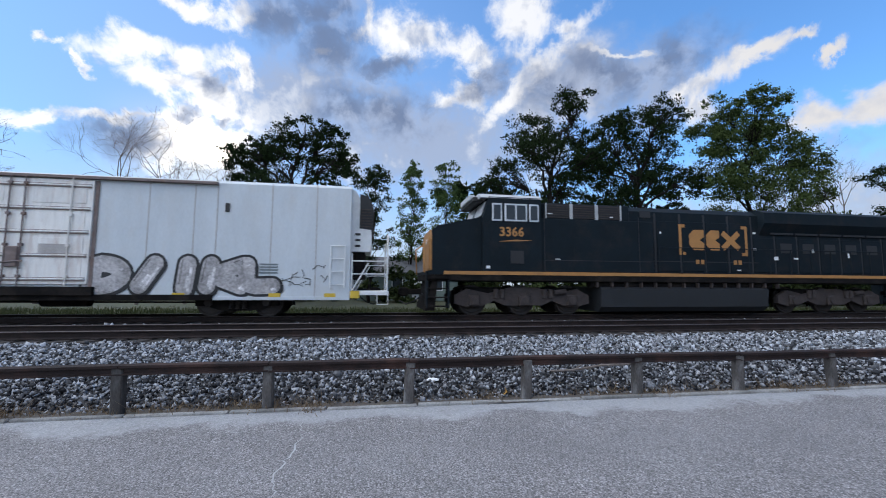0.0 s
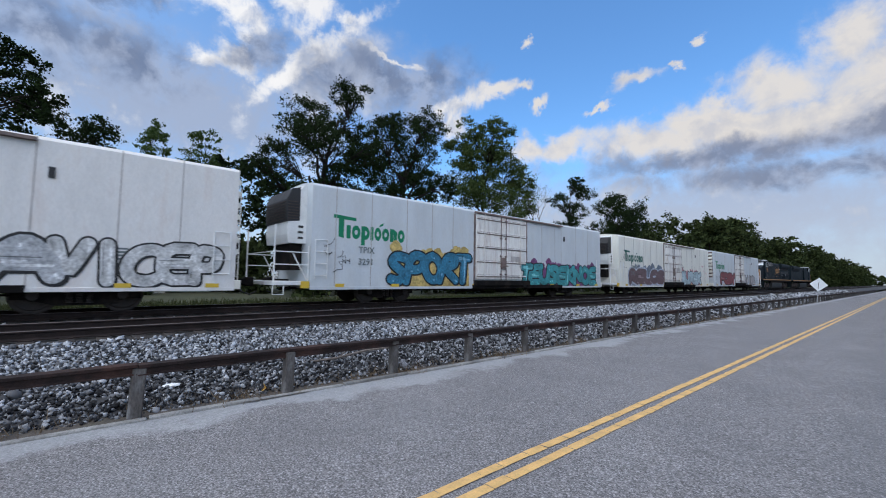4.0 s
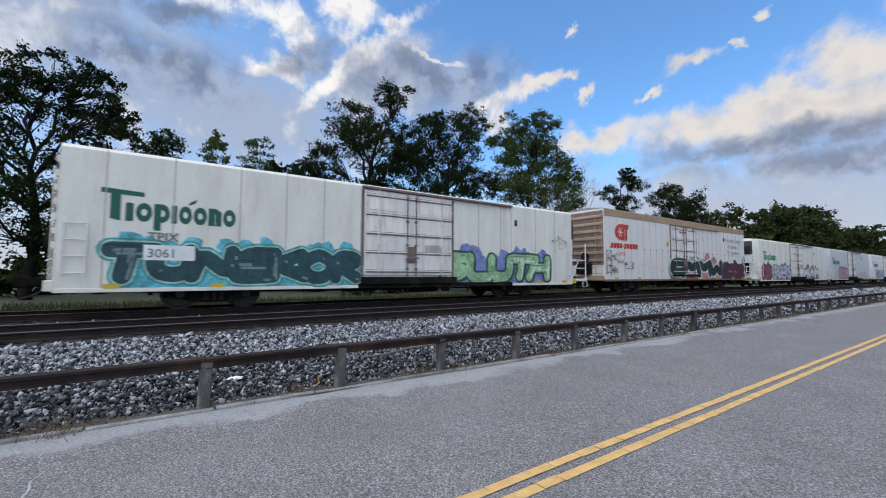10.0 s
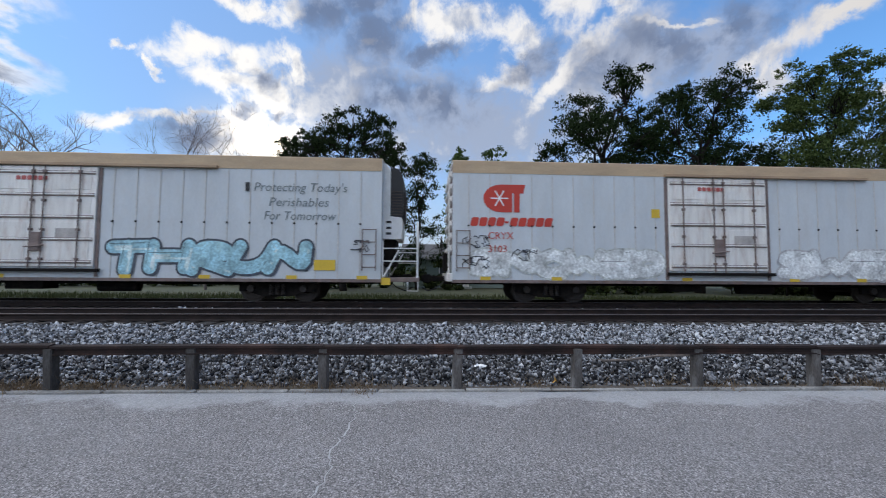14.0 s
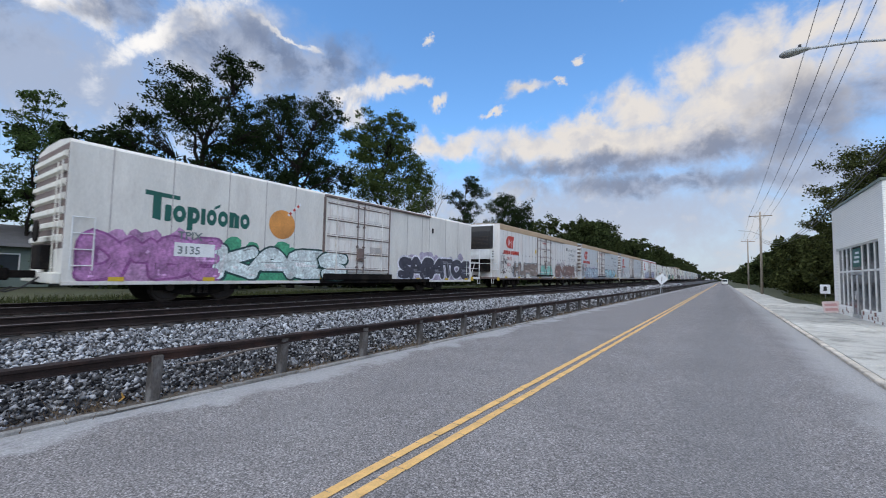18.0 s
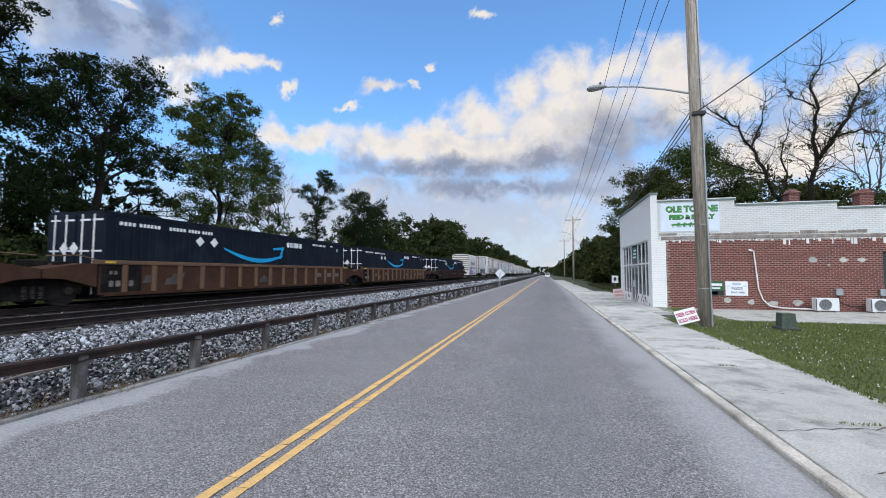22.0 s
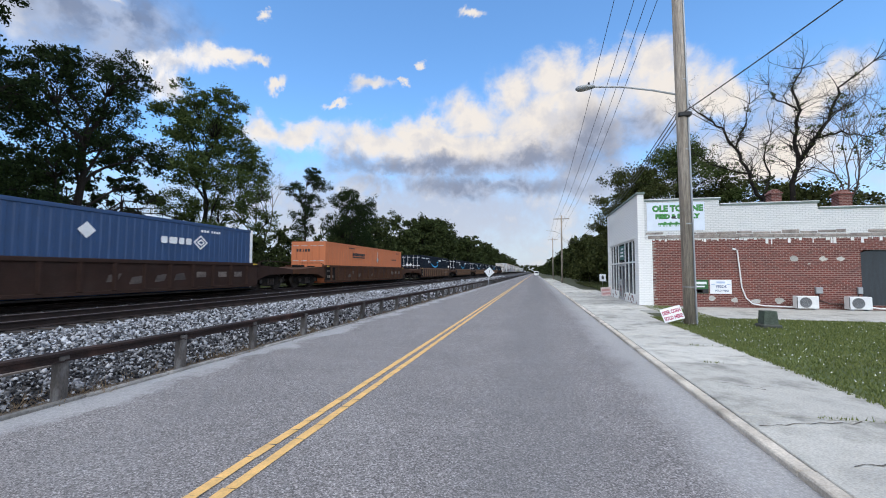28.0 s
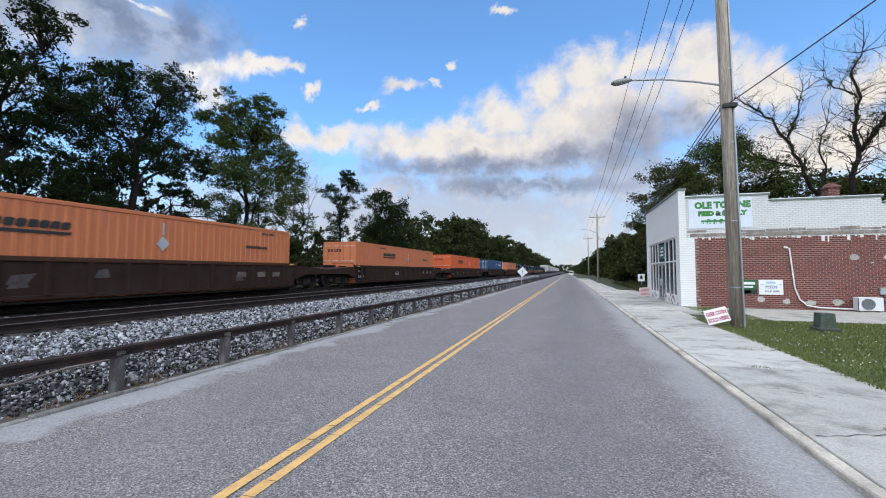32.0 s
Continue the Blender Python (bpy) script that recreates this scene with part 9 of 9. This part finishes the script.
        g.flat([(y, 2.3), (y + s * 0.12, 2.3), (y + s * 0.12, 3.5), (y, 3.5)], X)
        g.flat([(y + s * 0.12, 3.38), (y + s * 0.28, 3.38), (y + s * 0.28, 3.5), (y + s * 0.12, 3.5)], X)
        g.flat([(y + s * 0.12, 2.3), (y + s * 0.28, 2.3), (y + s * 0.28, 2.42), (y + s * 0.12, 2.42)], X)
    for a, b in ((10.7, 11.36), (11.46, 12.06)):
        cz = 0.2
        g.flat([(Y(a) + cz, 2.5), (Y(b), 2.5), (Y(b), 2.78), (Y(b) - 0.2, 2.9), (Y(b), 3.02), (Y(b), 3.3), (Y(a) + cz, 3.3), (Y(a), 3.1), (Y(a), 2.7)], X)
    ribbon(g, [(Y(12.2), 2.58), (Y(12.95), 3.22)], 0.22, X, 0, False)
    ribbon(g, [(Y(12.2), 3.22), (Y(12.95), 2.58)], 0.22, X + 0.001, 0, False)
    part("side_emblem", g, LOCO_GOLD, c, "gold bracketed emblem shapes")
    for k in range(13):
        y = 9.2 + k * 0.98
        part("stanchion", Geo().cyl((1.46, Y(y), 1.5), (1.46, Y(y), 2.55), 0.02, n=6), NAVY, c)
    part("handrail", Geo().cyl((1.46, Y(9.2), 2.55), (1.46, Y(20.96), 2.55), 0.02, n=6), NAVY, c)
    g = Geo()
    for x in (1.3, -1.3):
        g.tube([(x, Y(0.25), 1.5), (x, Y(0.2), 2.5), (x, Y(0.5), 2.7)], 0.025)
    part("nose_handrail", g, LOCO_GOLD, c)
    for y0, y1 in ((0.35, 1.05), (20.9, 21.6)):
        for k in range(4):
            part("step", Geo().box(1.1, 1.5, Y(y0), Y(y1), 0.32 + k * 0.31, 0.36 + k * 0.31), UNDER, c)
        for q in (y1, y0 - 0.05):
            part("step_side", Geo().box(1.05, 1.5, Y(q), Y(q + 0.05), 0.28, 1.5), NAVY, c)
    part("snow_plough", Geo().prism([(Y(0.25), 0.2), (Y(0.5), 1.25), (Y(0.7), 1.25), (Y(0.6), 0.2)], "x", -1.4, 1.4), UNDER, c)
    part("fuel_tank", Geo().prism([(-1.35, 0.3), (-1.15, 0.12), (1.15, 0.12), (1.35, 0.3), (1.42, 0.95), (1.3, 1.05), (-1.3, 1.05), (-1.42, 0.95)], "y", Y(6.8), Y(14.0)), mat("tank_grey", (0.022, 0.024, 0.027), 0.6, var=0.2, bump=0.1), c, "long dark fuel tank")
    wm = wheelset_mesh(0.53)
    for y0 in (3.9, 17.3):
        poly = [(-2.55, 0.42), (-2.55, 0.72), (-2.1, 0.95), (-1.3, 0.78), (-0.5, 1.0), (0.5, 1.0), (1.3, 0.78), (2.1, 0.95), (2.55, 0.72), (2.55, 0.42), (2.1, 0.3), (1.6, 0.32), (1.1, 0.52), (0.7, 0.35), (-0.7, 0.35), (-1.1, 0.52), (-1.6, 0.32), (-2.1, 0.3)]
        t = part("truck", Geo().box(-1.0, 1.0, -2.2, 2.2, 0.7, 1.0, 0.05), UNDER, c, "three-axle truck", at=pose(0, Y(y0), 0))
        for s in (-1, 1):
            part("side_frame", Geo().prism(poly, "x", s * 1.02 - 0.08, s * 1.02 + 0.08), TRUCK_GRIME, t)
            for k in (-1.85, 0, 1.85):
                part("journal_box", Geo().box(s * 1.1, s * 1.2, k - 0.2, k + 0.2, 0.34, 0.74, 0.03).cyl((s * 1.2, k, 0.53), (s * 1.24, k, 0.53), 0.13, n=12), TRUCK_GRIME, t)
            for k in (-0.92, 0.92):
                part("coil_spring", Geo().cyl((s * 1.12, k - 0.12, 0.62), (s * 1.12, k - 0.12, 0.94), 0.09, n=10).cyl((s * 1.12, k + 0.12, 0.62), (s * 1.12, k + 0.12, 0.94), 0.09, n=10), TRUCK_GRIME, t)
            part("brake_cylinder", Geo().cyl((s * 1.16, 1.15, 0.82), (s * 1.16, 1.6, 0.86), 0.1, n=10), TRUCK_GRIME, t)
        for k in (-1.85, 0, 1.85):
            w = part("wheelset", wm, WHEEL, t, at=pose(0, k, 0.53))
            WHEELSETS.append((w, 0.53, k))
    coupler(c, Y(0.3), -1), coupler(c, Y(21.7), 1)
    for d, z, wd, hg in ((4.75, 3.68, 0.16, 0.035), (7.2, 3.62, 0.14, 0.04), (5.0, 2.02, 0.2, 0.03), (9.4, 3.1, 0.08, 0.09), (13.6, 3.2, 0.14, 0.07), (13.6, 2.55, 0.14, 0.06), (14.55, 2.16, 0.2, 0.14), (15.5, 2.2, 0.22, 0.07), (18.2, 2.3, 0.16, 0.2), (16.4, 2.5, 0.12, 0.12), (12.8, 1.7, 0.16, 0.05), (2.4, 1.66, 0.14, 0.1)):
        xs = 1.43 if 4.46 < d < 9.0 else (1.235 if d > 9 else 1.505)
        part("sticker", Geo().box(xs, xs + 0.004, Y(d), Y(d + wd), z, z + hg), DECAL_WHITE, c, "small white notice")
    for d in (10.95, 12.65):
        for q in (0, 0.22):
            part("emblem", Geo().flat([(Y(d + q), 1.95), (Y(d + q + 0.15), 1.95), (Y(d + q + 0.15), 2.12), (Y(d + q), 2.12)], 1.236), LOCO_GOLD, c)
    for k in range(7):
        d = 4.6 + k * 0.63
        part("cabinet_seam", Geo().box(1.42, 1.427, Y(d), Y(d + 0.02), 1.6, 3.68), BLACK, c) if k in (0, 6) else None
    for k in range(12):
        d = 9.28 + k * 1.08
        part("door_gap", Geo().box(1.2, 1.206, Y(d - 0.09), Y(d), 1.6, 3.9), BLACK, c)
    part("number_board", Geo().box(-0.75, 0.75, Y(1.95), Y(2.2), 4.2, 4.42, 0.03), LOCO_GREY, c, "roof number board box")
    part("air_tank", Geo().cyl((1.2, Y(6.4), 1.12), (1.2, Y(14.3), 1.12), 0.14, n=10), UNDER, c)
    for k in range(14):
        part("frame_bracket", Geo().box(1.3, 1.46, Y(6.6 + k * 0.6), Y(6.66 + k * 0.6), 1.02, 1.24), TRUCK_GRIME, c)
    part("exhaust_stack", Geo().box(-0.4, 0.4, Y(11.0), Y(12.0), 4.15, 4.25), BLACK, c)
    part("horn", Geo().cyl((0, Y(9.5), 4.2), (0, Y(9.9), 4.26), 0.03, 0.09, n=8), UNDER, c)
    place(c, u)
    if flip:
        c.matrix_basis = c.matrix_basis @ pose(0, 0, 0, 0, 0, 180)
    return c


loco_a = locomotive(12.45, False, "3366", "dark blue diesel locomotive with gold stripe, coupled cab-first to the cars")
loco_b = locomotive(35.4, True, "", "dark blue leading diesel locomotive")


def motions():
    """The train rolls by at an even speed; every vehicle keeps its place in it."""
    for ob, u in MOVERS:
        turn = 180 if ob == loco_b else 0
        rows = []
        for s in (0, 16, 32):
            y = u + SPEED * s
            rows.append((s, pose(TRACK_FAR, y, RAIL_Z + GRADE * y, math.degrees(math.atan(GRADE)) * (-1 if turn else 1), 0, turn)))
        walk(ob, rows)
    for w, r, k in WHEELSETS:
        # turned while the vehicle rolls through the view
        u = next(q for ob, q in MOVERS if ob == w.parent.parent)
        sign = 1 if w.parent.parent == loco_b else -1
        f0 = int(max(0, min(32 * FPS, (-32 - u) / SPEED * FPS)))
        f1 = int(max(0, min(32 * FPS, (125 - u) / SPEED * FPS)))
        rate = math.degrees(SPEED / r)
        rows = [(f / FPS, pose(0, k, r, sign * (rate * (f - f0) / FPS % 360))) for f in range(f0, f1 + 1)]
        if len(rows) < 2:
            continue
        if f0 > 0:
            rows.insert(0, (0.0, rows[0][1]))
        if f1 < 32 * FPS:
            rows.append((32.0, rows[-1][1]))
        walk(w, rows)


motions()
